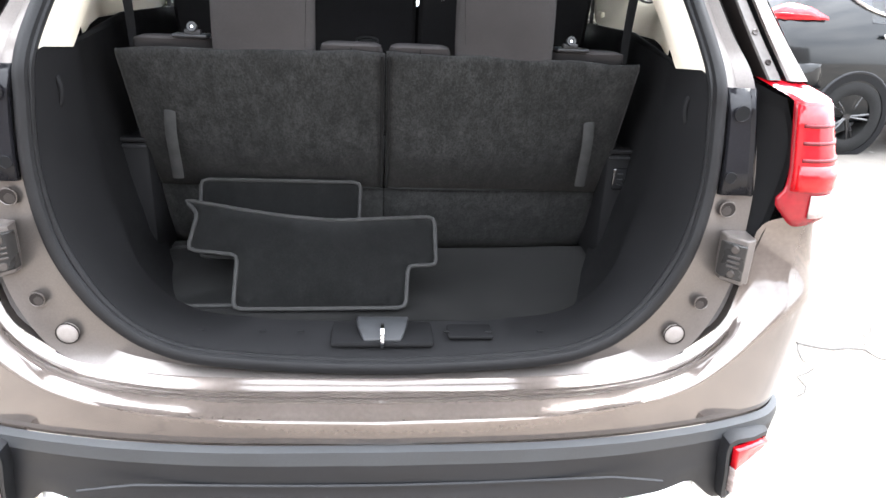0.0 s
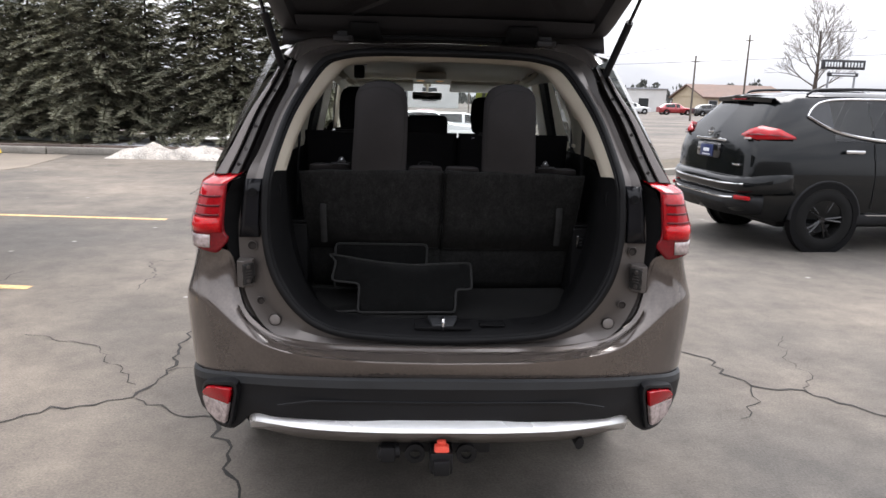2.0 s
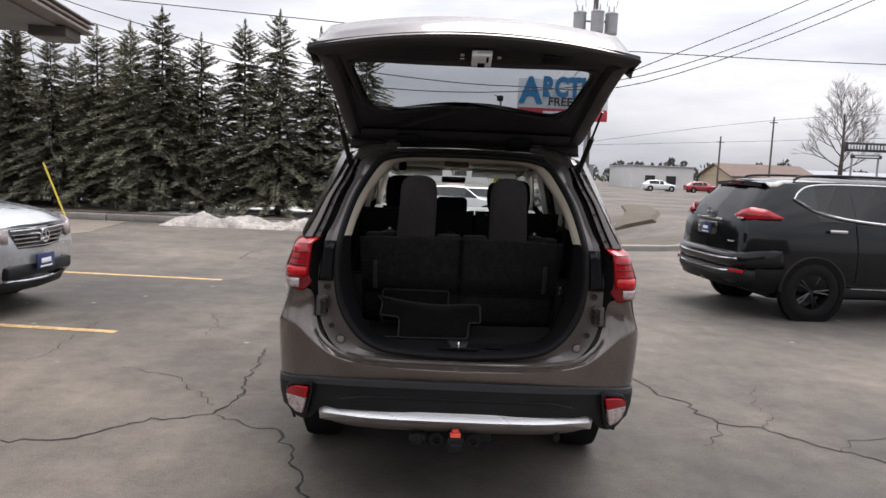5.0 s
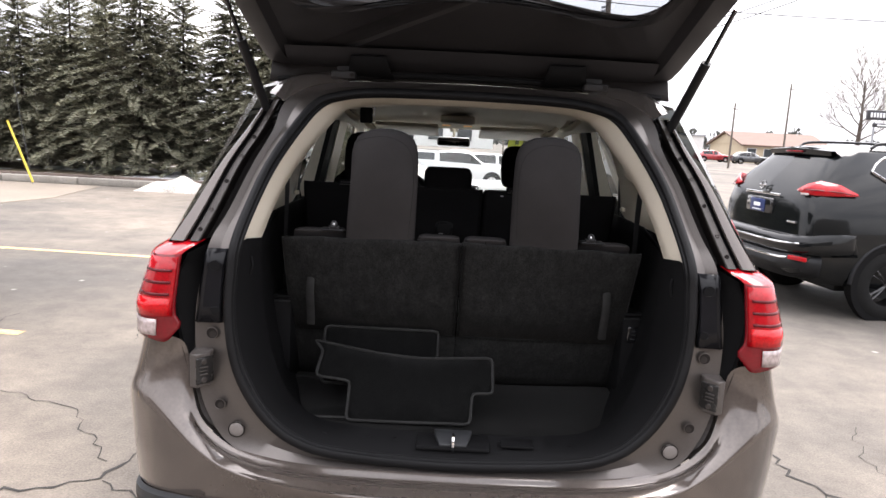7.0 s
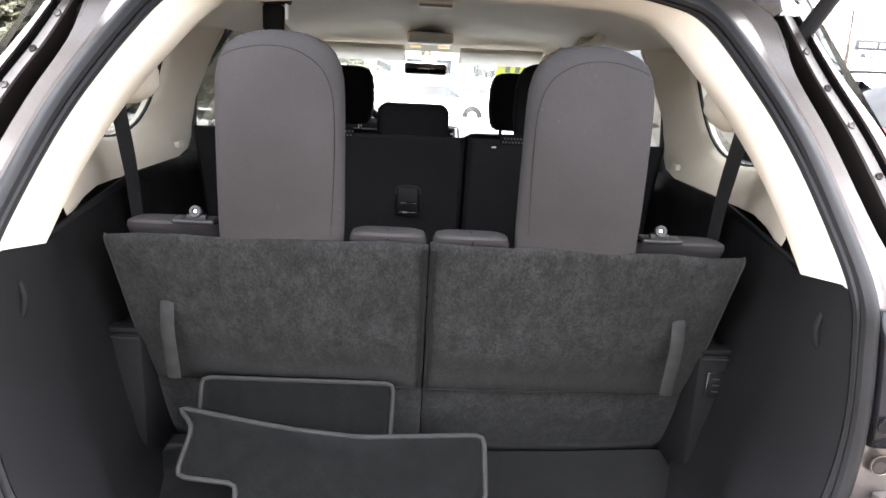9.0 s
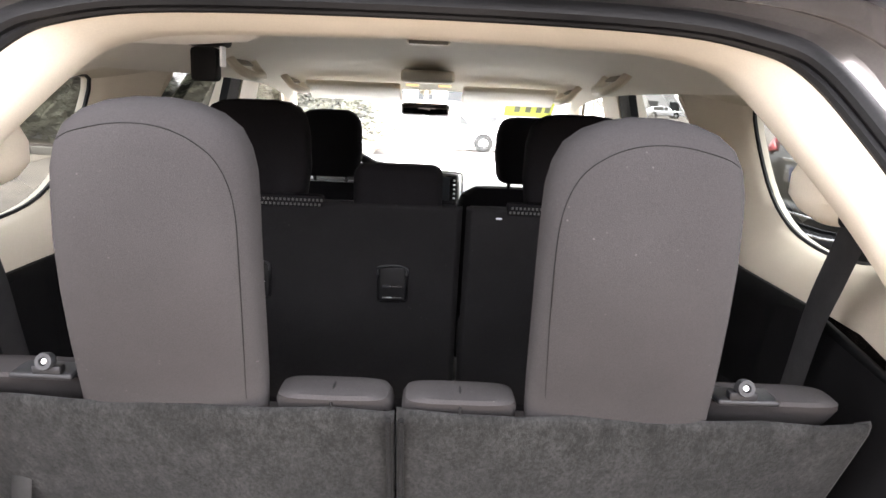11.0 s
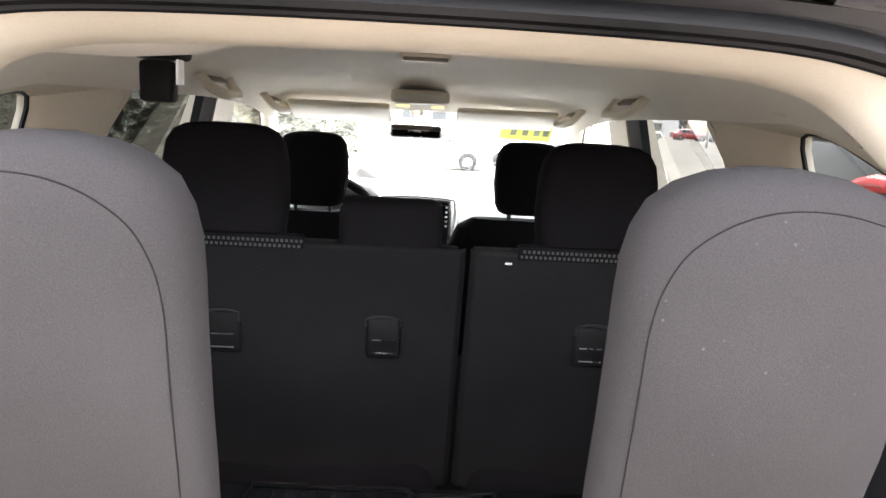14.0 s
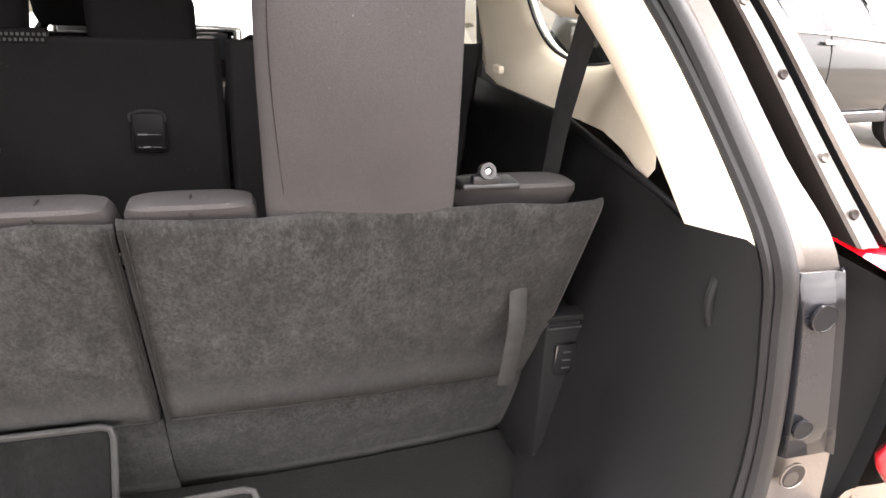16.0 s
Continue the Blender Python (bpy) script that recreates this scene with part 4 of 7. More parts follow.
def hring(P, up, k=1.0, ds=0.0):
    r = spline([Vector((x, s, 0)) for x, s in P], 4)
    full = r + [Vector((-p.x, p.y, 0)) for p in reversed(r[1:-1])]
    return [hp(p.x * k, (p.y - .45) * k + .45 + ds, up) for p in full]


cl = lambda r: [*r, r[0]]
hatch = part("hatch", loft([cl(hring(OUT, .0, .985)), cl(hring(OUT, .008, .99)), cl(hring(OUT, .030, .985)), cl(hring(OUT, .045, .95)), cl(hring(GLS, .040, 1.07)), cl(hring(GLS, .024, 1.05))]), M_PAINT, suv, "raised hatch, brown outside with dark trim inside")
part("hatch_lining", loft([cl(hring(OUT, .028, .998)), cl(hring(OUT, .004, .998)), cl(hring(OUT, -.006, .965)), cl(hring(OUT, -.006, .90)), cl(hring(OUT, .018, .87)), cl(hring(GLS, .020, 1.08)), cl(hring(GLS, .006, 1.03)), cl(hring(GLS, .012, 1.0))]), M_HATCHIN, hatch, "dark moulded trim on the hatch inner side")
rows = [[], [], [], [], [], []]
for k in range(33):
    x = -.656 + 1.312 * k / 32
    f = min(1.0, (.660 - abs(x)) / .07) ** .7
    st = .982 - .024 * (x / .656) ** 2
    for r, (ds, u) in zip(rows, ((-.012, 0), (.004, .008), (-.045, .075), (-.085, .140), (-.13, .150), (-.165, .04))):
        r.append(hp(x, st + ds, .004 + u * f))
part("hatch_end", loft(rows, flip=True), M_PAINT, hatch, "brown painted outer end of the hatch", sharp=60)
gl = hring(GLS, .018, 1.02)
part("hatch_glass", (gl, [tuple(range(len(gl)))]), M_HATCHGL, hatch, "tinted rear glass", sharp=0)
part("glass_band", loft([cl(hring(GLS, .015, 1.03)), cl(hring(GLS, .015, .975))]), M_GLOSSBLK, hatch, "black ceramic band round the glass")
fr = lambda: Matrix.Rotation(math.atan2(-.354, .935), 3, "X")
lt = part("hatch_latch", rbox(hp(.03, .855, -.012), (.078, .090, .024), .004, 2, fr()), M_ZINC, hatch, "bright metal latch of the hatch")
part("latch_mouth", rbox(hp(.03, .826, -.023), (.030, .034, .008), .003, 2, fr()), M_GLOSSBLK, lt)
part("latch_slot", rbox(hp(.052, .868, -.023), (.010, .040, .006), .002, 2, fr()), M_GLOSSBLK, lt)
for x, s in ((-.045, .865), (-.045, .838), (.098, .858)):
    part("latch_screw", disc(hp(x, s, -.004), (0, -.354, -.935), .009, .006, 12, .002), M_STEEL, lt)
part("pull_grip", rbox(hp(.325, .885, -.006), (.115, .05, .008), .003, 2, fr()), M_RUBBER, hatch, "recessed pull grip in the hatch trim")
band = part("hinge_band", loft([[hp(x, s_, u) for x in (-.52, -.4, -.2, 0, .2, .4, .52)] for s_, u in ((-.01, .004), (.0, -.008), (.05, -.012), (.09, -.010), (.12, .002))], flip=True), M_HATCHIN, hatch, "dark hinge edge of the hatch")
for x in (-.285, .270):
    part("hinge_bump", loft([[hp(x + w * q, s_, u) for q in (-1, -.7, .7, 1)] for s_, u, w in ((-.02, -.004, .075), (-.01, -.034, .070), (.055, -.036, .060), (.105, -.014, .050))], flip=True), M_TRIMBLK, band, "black hinge cover on the hatch", solid=.004)
part("brake_light", rbox(hp(0, .075, .055), (.34, .02, .012), .004), M_REDDK, hatch, "high-level brake light")
sp_ = [[hp(x, s, u) for x in (-.52, -.4, 0, .4, .52)] for s, u in ((-.03, .045), (.02, .070), (.075, .074), (.085, .062), (.02, .05))]
part("spoiler", loft(sp_), M_HATCHIN, hatch, "dark underside of the roof spoiler", solid=.006)
for x in (-.36, .36):
    part("hinge", join(rbox((x, .672, 1.772), (.07, .075, .022), .006), rbox((x, .70, 1.79), (.05, .05, .03), .006)), M_HATCHIN, suv, "hatch hinge on the roof edge")
    part("hinge_bolt", disc((x + .025, .636, 1.772), (0, -1, 0), .006, .005, 10), M_GUTTER, suv)
for s in (1, -1):
    lo_ = spline([(s * x, y - .004, z) for x, y, z in ((.510, .574, 1.688), (.470, .606, 1.722), (.42, .630, 1.742), (.34, .648, 1.754))], 4)
    hi_ = spline([(s * x, y, z) for x, y, z in ((.560, .594, 1.710), (.520, .632, 1.752), (.46, .655, 1.774), (.36, .668, 1.780))], 4)
    part("roof_corner", loft([[p + Vector((0, .012, -.004)) for p in lo_], lo_, [p.lerp(q, .5) + Vector((0, -.006, .003)) for p, q in zip(lo_, hi_)], hi_, [p + Vector((0, .02, 0)) for p in hi_]], flip=s < 0), M_SHELF, suv, "glossy brown roof corner below the hatch", sharp=60)
part("hinge_cover", loft([[(x, y - .02 * (x / .55) ** 2, z - .02 * (x / .55) ** 2) for x in (-.575, -.3, 0, .3, .575)] for y, z in ((.68, 1.768), (.69, 1.79), (.705, 1.825), (.78, 1.83))]), M_GUTTER, suv, "dark roof edge below the hatch hinge", solid=.004)
part("roof_weatherstrip", tube(spline([(-.55, .655, 1.752), (-.30, .672, 1.776), (0, .68, 1.782), (.30, .672, 1.776), (.55, .655, 1.752)], 6), .009, 8), M_RUBBER, suv, "black rubber strip along the roof edge")
for s in (1, -1):
    a, b = Vector((s * .556, .585, 1.645)), hp(s * .605, .46, -.004)
    st = part("gas_strut", tube([a, a.lerp(b, .62)], .0125, 12), M_CLAD, suv, "black gas strut that holds the hatch up")
    part("strut_rod", tube([a.lerp(b, .62), b], .0055, 10), M_GLOSSBLK, st, "thin strut rod")
    part("strut_end", join(rbox(a, (.022, .03, .04), .006), disc(a - Vector((s * .03, 0, 0)), (s, 0, 0), .012, .03, 12, .003)), M_CLAD, st, "black strut end fitting")
    part("strut_bracket", rbox(a + Vector((-s * .028, .004, -.02)), (.03, .02, .06), .006), M_FRAME, suv, "bracket of the gas strut")
    part("corner_cable", tube(spline([(s * .52, .66, 1.742), (s * .535, .62, 1.715), (s * .53, .60, 1.68), (s * .545, .585, 1.65)], 5), .004, 6), M_CLADTOP, suv, "thin cable at the roof corner")

# ---- cargo bay ----
LOWIN = [(0, .345, .842), (.283, .352, .848), (.385, .366, .87), (.445, .382, .92), (.482, .395, .99), (.505, .40, 1.06), (.520, .402, 1.155), (.527, .40, 1.26), (.524, .397, 1.33)]
LOWBK = [(0, .352, .835), (.283, .36, .84), (.40, .40, .85), (.47, .43, .91), (.50, .46, .98), (.525, .48, 1.06), (.54, .49, 1.155), (.545, .49, 1.26), (.54, .48, 1.335)]
lo0 = wide([(x, y + .003, z) for x, y, z in SEAL_IN[:9]])
lo05 = wide([(a[0] * .75 + b[0] * .25, a[1] * .75 + b[1] * .25 - .006, a[2] * .75 + b[2] * .25 + .006) for a, b in zip(SEAL_IN[:9], LOWIN)])
LOWEND = [(0, .50, .822), (.283, .50, .825), (.42, .52, .832), (.515, .74, .90), (.540, .86, .98), (.549, .90, 1.06), (.557, .90, 1.155), (.566, .90, 1.26), (.584, .90, 1.352)]
part("cargo_surround", loft([lo0, lo05, wide(LOWIN), wide(LOWBK), wide(LOWEND)], flip=False), M_TRIMBLK, suv, "black plastic sill and side trim of the cargo bay", sharp=50)
lc = part("latch_cover", loft([[(-.050, .330, .848), (.050, .330, .848)], [(-.046, .300, .846), (.046, .300, .846)], [(-.034, .266, .834), (.034, .266, .834)]]), M_LATCH, suv, "grey cover of the hatch striker", solid=.012, bevel=.004)
part("cover_frame", rbox((0, .30, .836), (.19, .085, .012), .012), M_TRIMBLK, lc)
part("striker", tube(spline([(0, .262, .83), (0, .252, .848), (0, .256, .866), (0, .276, .868), (0, .292, .85)], 5), .0045, 8), M_CHROME, lc, "bright steel hatch striker")
for x in (-.33, -.22, -.15, .12, .20, .30, .40):
    part("sill_clip", rbox((x, .292 + .05 * x * x, .8465), (.012, .006, .003), .001, 1), M_TRIMBLK, suv)
part("sill_lid", rbox((.165, .30, .842), (.085, .05, .008), .006), M_TRIMBLK, suv, "small lid in the cargo sill")
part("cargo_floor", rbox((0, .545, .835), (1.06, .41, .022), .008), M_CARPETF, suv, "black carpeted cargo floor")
for s in (1, -1):
    # side lining: black below, cream above, with the window opening
    part("side_lining", loft([[(s * .58, .44, .84), (s * .565, .9, .84), (s * .56, 1.32, .84)], [(s * .59, .46, 1.06), (s * .575, .9, 1.06), (s * .58, 1.32, 1.06)], [(s * .585, .44, 1.20), (s * .585, .9, 1.22), (s * .59, 1.32, 1.22)], [(s * .575, .44, 1.30), (s * .588, .9, 1.31), (s * .59, 1.32, 1.30)], [(s * .541, .42, 1.336), (s * .582, .80, 1.362), (s * .60, 1.32, 1.352)]], flip=s < 0), M_TRIMBLK, suv, "black plastic lining beside the cargo bay", solid=.006)
    part("wheelhouse_cover", loft([[(s * .575, y, .84), (s * x, y, .85), (s * (x + .004), y, z), (s * (x + .03), y, z + .025), (s * .585, y, z + .03)] for y, x, z in ((.70, .53, 1.11), (.76, .515, 1.13), (1.0, .51, 1.13), (1.2, .53, 1.10))], flip=s < 0), M_TRIMBLK, suv, "black wheelhouse cover beside the seat")
    bin_ = part("side_bin", join(rbox((s * .538, .70, .985), (.10, .20, .27), .012), rbox((s * .538, .612, 1.125), (.098, .03, .010), .003)), M_TRIMBLK, suv, "black plastic side bin of the cargo bay")
    part("bin_slot", rbox((s * .534, .598, 1.112), (.085, .006, .004), .001), M_CLAD, bin_)
    part("bin_slot", rbox((s * .534, .598, .890), (.085, .006, .004), .001), M_CLAD, bin_)
    part("coat_hook", tube(spline([(s * .548, .366, 1.285), (s * .540, .358, 1.282), (s * .536, .356, 1.262), (s * .544, .358, 1.238), (s * .558, .366, 1.236)], 4), .005, 8), M_TRIMBLK, suv, "black hook on the cargo lining")
    # window reveal in cream
    WI = [(.640, 1.218, 1.640), (.646, 1.185, 1.56), (.646, 1.11, 1.482), (.642, 1.016, 1.438), (.632, .90, 1.425), (.618, .79, 1.432), (.600, .69, 1.455), (.590, .70, 1.49), (.590, .76, 1.53), (.600, .87, 1.58), (.612, .98, 1.612), (.630, 1.12, 1.642)]
    OU = [(.562, 1.435, 1.672), (.590, 1.40, 1.59), (.625, 1.36, 1.48), (.640, 1.33, 1.352), (.596, .95, 1.352), (.592, .70, 1.356), (.556, .52, 1.340), (.532, .49, 1.42), (.505, .57, 1.54), (.490, .69, 1.63), (.515, .86, 1.672), (.545, 1.15, 1.676)]
    WI, OU = [Vector((s * x, y, z)) for x, y, z in WI], [Vector((s * x, y, z)) for x, y, z in OU]
    r1 = [p.lerp(q, .5) + Vector((-s * .012, 0, 0)) for p, q in zip(WI, OU)]
    r1b = [p.lerp(q, .12) + Vector((-s * .008, 0, 0)) for p, q in zip(WI, OU)]
    r3 = [p + Vector((s * .02, 0, 0)) for p in WI]
    smo = lambda r: spline(r, 3, True)
    q = part("quarter_lining", loft([[*smo(r), r[0]] for r in (OU, r1, r1b, WI, r3)], flip=s > 0), M_CREAM, suv, "cream plastic lining round the rear quarter window", sharp=60)
    part("window_seal", tube(smo([p + Vector((s * .004, 0, 0)) for p in WI]), .0045, 6, True), M_RUBBER, q, "black rubber round the quarter window")
    part("pillar_return", loft([OU[0:4], [p + Vector((s * .05, .02, 0)) for p in OU[0:4]], [p + Vector((s * .13, .06, 0)) for p in OU[0:4]]], flip=s > 0), M_CREAM, q, "edge of the lining at the rear door", solid=.003)
    for y in (.62, 1.12):
        part("lining_vent", rbox((s * .590, y, 1.385), (.012, .035, .014), .003), M_DOME, q)
    # belt anchor and belt
    part("belt_guide", cushion([(s * .518, .672, 1.505 + h, .047 * w, .066 * w) for h, w in ((0, .35), (.012, .75), (.03, 1), (.055, 1.0), (.08, .8), (.095, .35))]), M_CREAM, suv, "cream shoulder belt guide")
    clip = rbox((s * .506, .602, 1.524), (.03, .05, .03), .008)
    bl = part("seat_belt", tube(spline([(s * .506, .602, 1.527), (s * .517, .650, 1.455), (s * .530, .703, 1.378), (s * .543, .75, 1.28), (s * .553, .80, 1.16)], 4), .024, 8, flat=.09, side=(0, 1, 0)), M_WEB, suv, "black shoulder belt on the rear lining")
    part("belt_return", tube(spline([(s * .508, .594, 1.527), (s * .528, .568, 1.482), (s * .543, .540, 1.437), (s * .562, .490, 1.36)], 3), .012, 8, flat=.10, side=(0, 1, 0)), M_WEB, bl, "second run of the black belt")
    part("belt_clip", clip, M_TRIMBLK, bl, "black belt clip")
    # shoulder belt of the second row, hanging down the pillar behind the rear door
    sb = part("second_row_belt", tube(spline([(s * .612, 1.40, 1.640), (s * .628, 1.385, 1.54), (s * .636, 1.375, 1.42), (s * .640, 1.37, 1.24)], 4), .022, 8, flat=.10, side=(0, 1, 0)), M_WEB, suv, "black second-row shoulder belt")
    part("belt_anchor", rbox((s * .610, 1.402, 1.650), (.022, .045, .05), .008), M_DOME, sb, "beige belt anchor")
# power socket in the bin on the right-hand side of the car
so_ = part("power_socket", rbox((.520, .597, 1.065), (.034, .010, .048), .004), M_GLOSSBLK, suv, "small black socket panel in the cargo side")
for dz in (-.012, 0, .012):
    part("socket_mark", rbox((.520, .5915, 1.065 + dz), (.012, .002, .002), 0), M_CLADTOP, so_)

# cream arch over the opening
ARCH_O = [(x, y + .003, z) for x, y, z in SEAL_IN[8:]]
ARCH_I = [(.524, .397, 1.33), (.503, .47, 1.42), (.465, .55, 1.515), (.408, .62, 1.606), (.365, .665, 1.662), (.325, .68, 1.683), (.24, .688, 1.695), (0, .69, 1.700)]
ARCH_B = [(.545, .44, 1.34), (.53, .53, 1.44), (.50, .63, 1.545), (.45, .72, 1.64), (.40, .77, 1.69), (.34, .79, 1.708), (.24, .80, 1.72), (0, .80, 1.728)]


def arch(P, n=5):
    r = spline(P, n)
    return r + [Vector((-p.x, p.y, p.z)) for p in reversed(r[:-1])]


nO = len(arch(ARCH_O)) - 1
am = [a * .5 + b * .5 + Vector((-.006 if a.x > .02 else .006 if a.x < -.02 else 0, -.004, -.007)) * min(1, k / 4, (nO - k) / 4) for k, (a, b) in enumerate(zip(arch(ARCH_O), arch(ARCH_I)))]
part("arch_trim", loft([arch(ARCH_O), am, arch(ARCH_I), arch(ARCH_B)]), M_CREAM, suv, "cream plastic trim arching over the cargo opening", sharp=60)

# headliner and what hangs from it
LN = []
for y, z, w, e in ((.72, 1.722, .40, 1.665), (.85, 1.742, .50, 1.665), (1.1, 1.757, .53, 1.69), (1.5, 1.765, .535, 1.692), (1.9, 1.755, .54, 1.69), (2.2, 1.735, .54, 1.682), (2.42, 1.705, .535, 1.665), (2.56, 1.675, .53, 1.64), (2.60, 1.655, .53, 1.625)):
    LN.append([(-w - .03, y, e - .03), (-w, y, e), (-w * .8, y, (z + e) / 2 + .012), (-w * .4, y, z - .004), (0, y, z), (w * .4, y, z - .004), (w * .8, y, (z + e) / 2 + .012), (w, y, e), (w + .03, y, e - .03)])
part("headliner", loft(LN), M_LINER, suv, "grey beige felt headliner")
for s in (1, -1):
    for y, z in ((1.757, 1.697), (2.41, 1.664)):
        ring_ = [(.506, -.108, .014), (.480, -.100, -.016), (.460, -.062, -.030), (.456, 0, -.033), (.460, .062, -.030), (.480, .100, -.016), (.506, .108, .014), (.513, .06, .012), (.514, 0, .012), (.513, -.06, .012)]
        gh = part("grab_handle", tube(spline([(s * x_, y + dy, z + dz) for x_, dy, dz in ring_], 3, True), .0120, 8, True), M_DOME, suv, "beige grab handle on the headliner")
        # darker beige slab: the shade in the handle's gap, put into the colour
        part("handle_recess", rbox((s * .497, y, z + .004), (.026, .13, .006), .002, 2, Matrix.Rotation(s * radians(-38), 3, "Y")), M_HANDLEIN, gh, "recess behind the handle in a shaded beige")
    vz = part("sun_visor", rbox((s * .285, 2.49, 1.640), (.345, .15, .020), .009, 3, Matrix.Rotation(radians(-20), 3, "X")), M_DOME, suv, "beige sun visor folded up")
    part("visor_pivot", disc((s * .47, 2.53, 1.635), (-s, 0, 0), .008, .04, 8), M_TRIMBLK, vz)
dm = part("dome_lamp", rbox((0, 1.50, 1.757), (.10, .05, .016), .006), M_DOME, suv, "small dome lamp on the headliner")
part("lamp_switch", rbox((.0, 1.472, 1.752), (.09, .006, .008), .002), M_HANDLEIN, dm)
oc = part("overhead_console", rbox((-.012, 2.26, 1.694), (.175, .22, .040), .012, 3), M_DOME, suv, "beige overhead console")
part("console_lid", rbox((-.012, 2.147, 1.693), (.16, .010, .026), .004), M_LINER, oc)
for x in (-.07, .045):
    part("map_lamp", rbox((x, 2.40, 1.668), (.045, .04, .008), .003), M_LAMPON, oc, "lit map lamp")
rm = part("mirror_mount", join(tube([(-.025, 2.63, 1.65), (-.025, 2.60, 1.605)], .008, 8), rbox((-.025, 2.66, 1.652), (.05, .06, .03), .01)), M_DOME, suv, "interior mirror mount")
part("rear_view_mirror", rbox((-.025, 2.60, 1.582), (.188, .03, .052), .014, 3), M_GLOSSBLK, rm, "dark interior rear-view mirror")
part("mirror_glass", rbox((-.025, 2.584, 1.582), (.172, .002, .042), .001), M_MIRROR, rm)
# centre belt that hangs from the left of the headliner
cb = part("ceiling_belt", join(rbox((-.325, .93, 1.668), (.040, .030, .050), .006), rbox((-.325, .945, 1.705), (.06, .05, .02), .006)), M_TRIMBLK, suv, "black centre belt buckled under the headliner")
part("belt_tag", rbox((-.299, .93, 1.68), (.004, .02, .03), .001), M_WHITE, cb)
part("liner_bulge", cushion([(-.36, .80, 1.690 + h, .16 * w, .10 * w) for h, w in ((0, .35), (.008, .8), (.02, 1), (.05, 1))]), M_LINER, suv, "raised edge in the headliner")

# ---- third row ----
def third(s):
    seat = part("third_row_backrest", cushion([(s * .247, .60 + (1.34 - z) * .42, z, w, d) for z, w, d in ((.90, .16, .04), (.95, .18, .05), (1.15, .20, .055), (1.21, .215, .05), (1.235, .22, .04), (1.245, .20, .03))], 36, 5), M_FABG, suv, "grey fabric third-row backrest")
    ym = lambda x, z: .469 + .034 * (abs(x) / .5) ** 2 + (1.329 - z) * .50
    rows = []
    for z in (1.331, 1.326, 1.316, 1.28, 1.20, 1.12, 1.028):
        xs = [.001 + (.500 - (.012 if z < 1.05 else 0) - .001) * t for t in (0, .015, .12, .25, .37, .5, .62, .75, .88, .985, 1)]
        rows.append([(s * x, ym(x, z) + (.009 if z == 1.331 else .003 if z == 1.326 else 0) + (.006 if i == 0 else .002 if i == 1 else .005 if i == 10 else 0) - .005 * math.sin(x * 6.28) * (z < 1.3), z - .011 * (x / .5) ** 2 + .0025 * math.sin(x * 37 + s) * (z > 1.3)) for i, x in enumerate(xs)])
    pn = part("seat_panel", loft(rows, flip=s < 0), M_CARPET, seat, "dark grey carpeted back panel", solid=-.018, sharp=80)
    rows = [[(s * x, ym(x, z) - d, z) for x in (.001, .12, .25, .38, .47, .488)] for z, d in ((1.024, -.006), (1.016, -.001), (.98, .004), (.93, .006), (.885, .004), (.848, -.002))]
    part("lower_flap", loft(rows, flip=s < 0), M_CARPET, seat, "lower carpet flap", solid=-.012, sharp=80)
    part("panel_seam", tube([(s * x, ym(x, 1.026) - .001 - .005 * math.sin(x * 6.28), 1.026) for x in (.01, .1, .2, .3, .4, .475)], .0022, 6), M_STITCH, pn)
    part("panel_hem", tube([(s * .006, ym(0, z) - .002, z) for z in (1.325, 1.25, 1.15, 1.03)], .0035, 6), M_CARPETF, pn)
    # pull strap
    x = .424
    part("pull_strap", tube(spline([(s * x, ym(x, 1.198) - .003, 1.200), (s * x, ym(x, 1.19) - .010, 1.188), (s * x, ym(x, 1.19) - .014, 1.15), (s * (x - .001), ym(x, 1.19) - .006, 1.10), (s * (x - .001), ym(x, 1.19) + .004, 1.055)], 4), .0115, 8, flat=.22, side=(1, 0, 0)), M_PIPING, seat, "grey webbing pull strap")
    # headrest
    ease = lambda t: 3 * t * t - 2 * t ** 3
    rise_ = lambda z: ease(min(1, max(0, (z - 1.30) / .22)))
    hy = lambda z: .506 - .050 * rise_(z)
    cx = lambda z: .2255 - .0105 * rise_(z)
    L = [(s * cx(z), hy(z), z, w, d) for z, w, d in ((1.300, .092, .014), (1.325, .094, .020), (1.36, .0935, .032), (1.40, .0920, .040), (1.45, .0900, .045), (1.50, .0885, .048), (1.54, .0875, .048), (1.565, .0860, .047), (1.585, .0815, .045), (1.602, .073, .041), (1.614, .058, .035), (1.622, .038, .026), (1.626, .015, .012))]
    hr = part("headrest", cushion(L, 48, 3.0), M_FABG, seat, "tall grey fabric headrest", sharp=80)
    # stitched seam, laid on the padded face
    lev = lambda z, k: next(l0[k] + (l1[k] - l0[k]) * (z - l0[2]) / (l1[2] - l0[2]) for l0, l1 in zip(L, L[1:]) if l0[2] <= z <= l1[2])
    face = lambda o, z: (s * (cx(z) + o), hy(z) - lev(z, 4) * (1 - min(.999, abs(o) / lev(z, 3)) ** 3.0) ** (1 / 3.0), z)
    half = [(.076, 1.335), (.078, 1.38), (.079, 1.44), (.0785, 1.50), (.0765, 1.535), (.071, 1.56), (.060, 1.580), (.042, 1.594), (.022, 1.602), (0, 1.605)]
    P = spline([(.074, 1.588, 0), (.060, 1.595, 0), (.042, 1.600, 0), (.022, 1.604, 0), (0, 1.605, 0)] + [(-o, z, 0) for o, z in reversed(half[:-1])], 5)
    part("headrest_seam", tube([face(p.x, p.y) for p in P], .0005, 6), M_STITCH, hr, "stitched seam of the headrest")
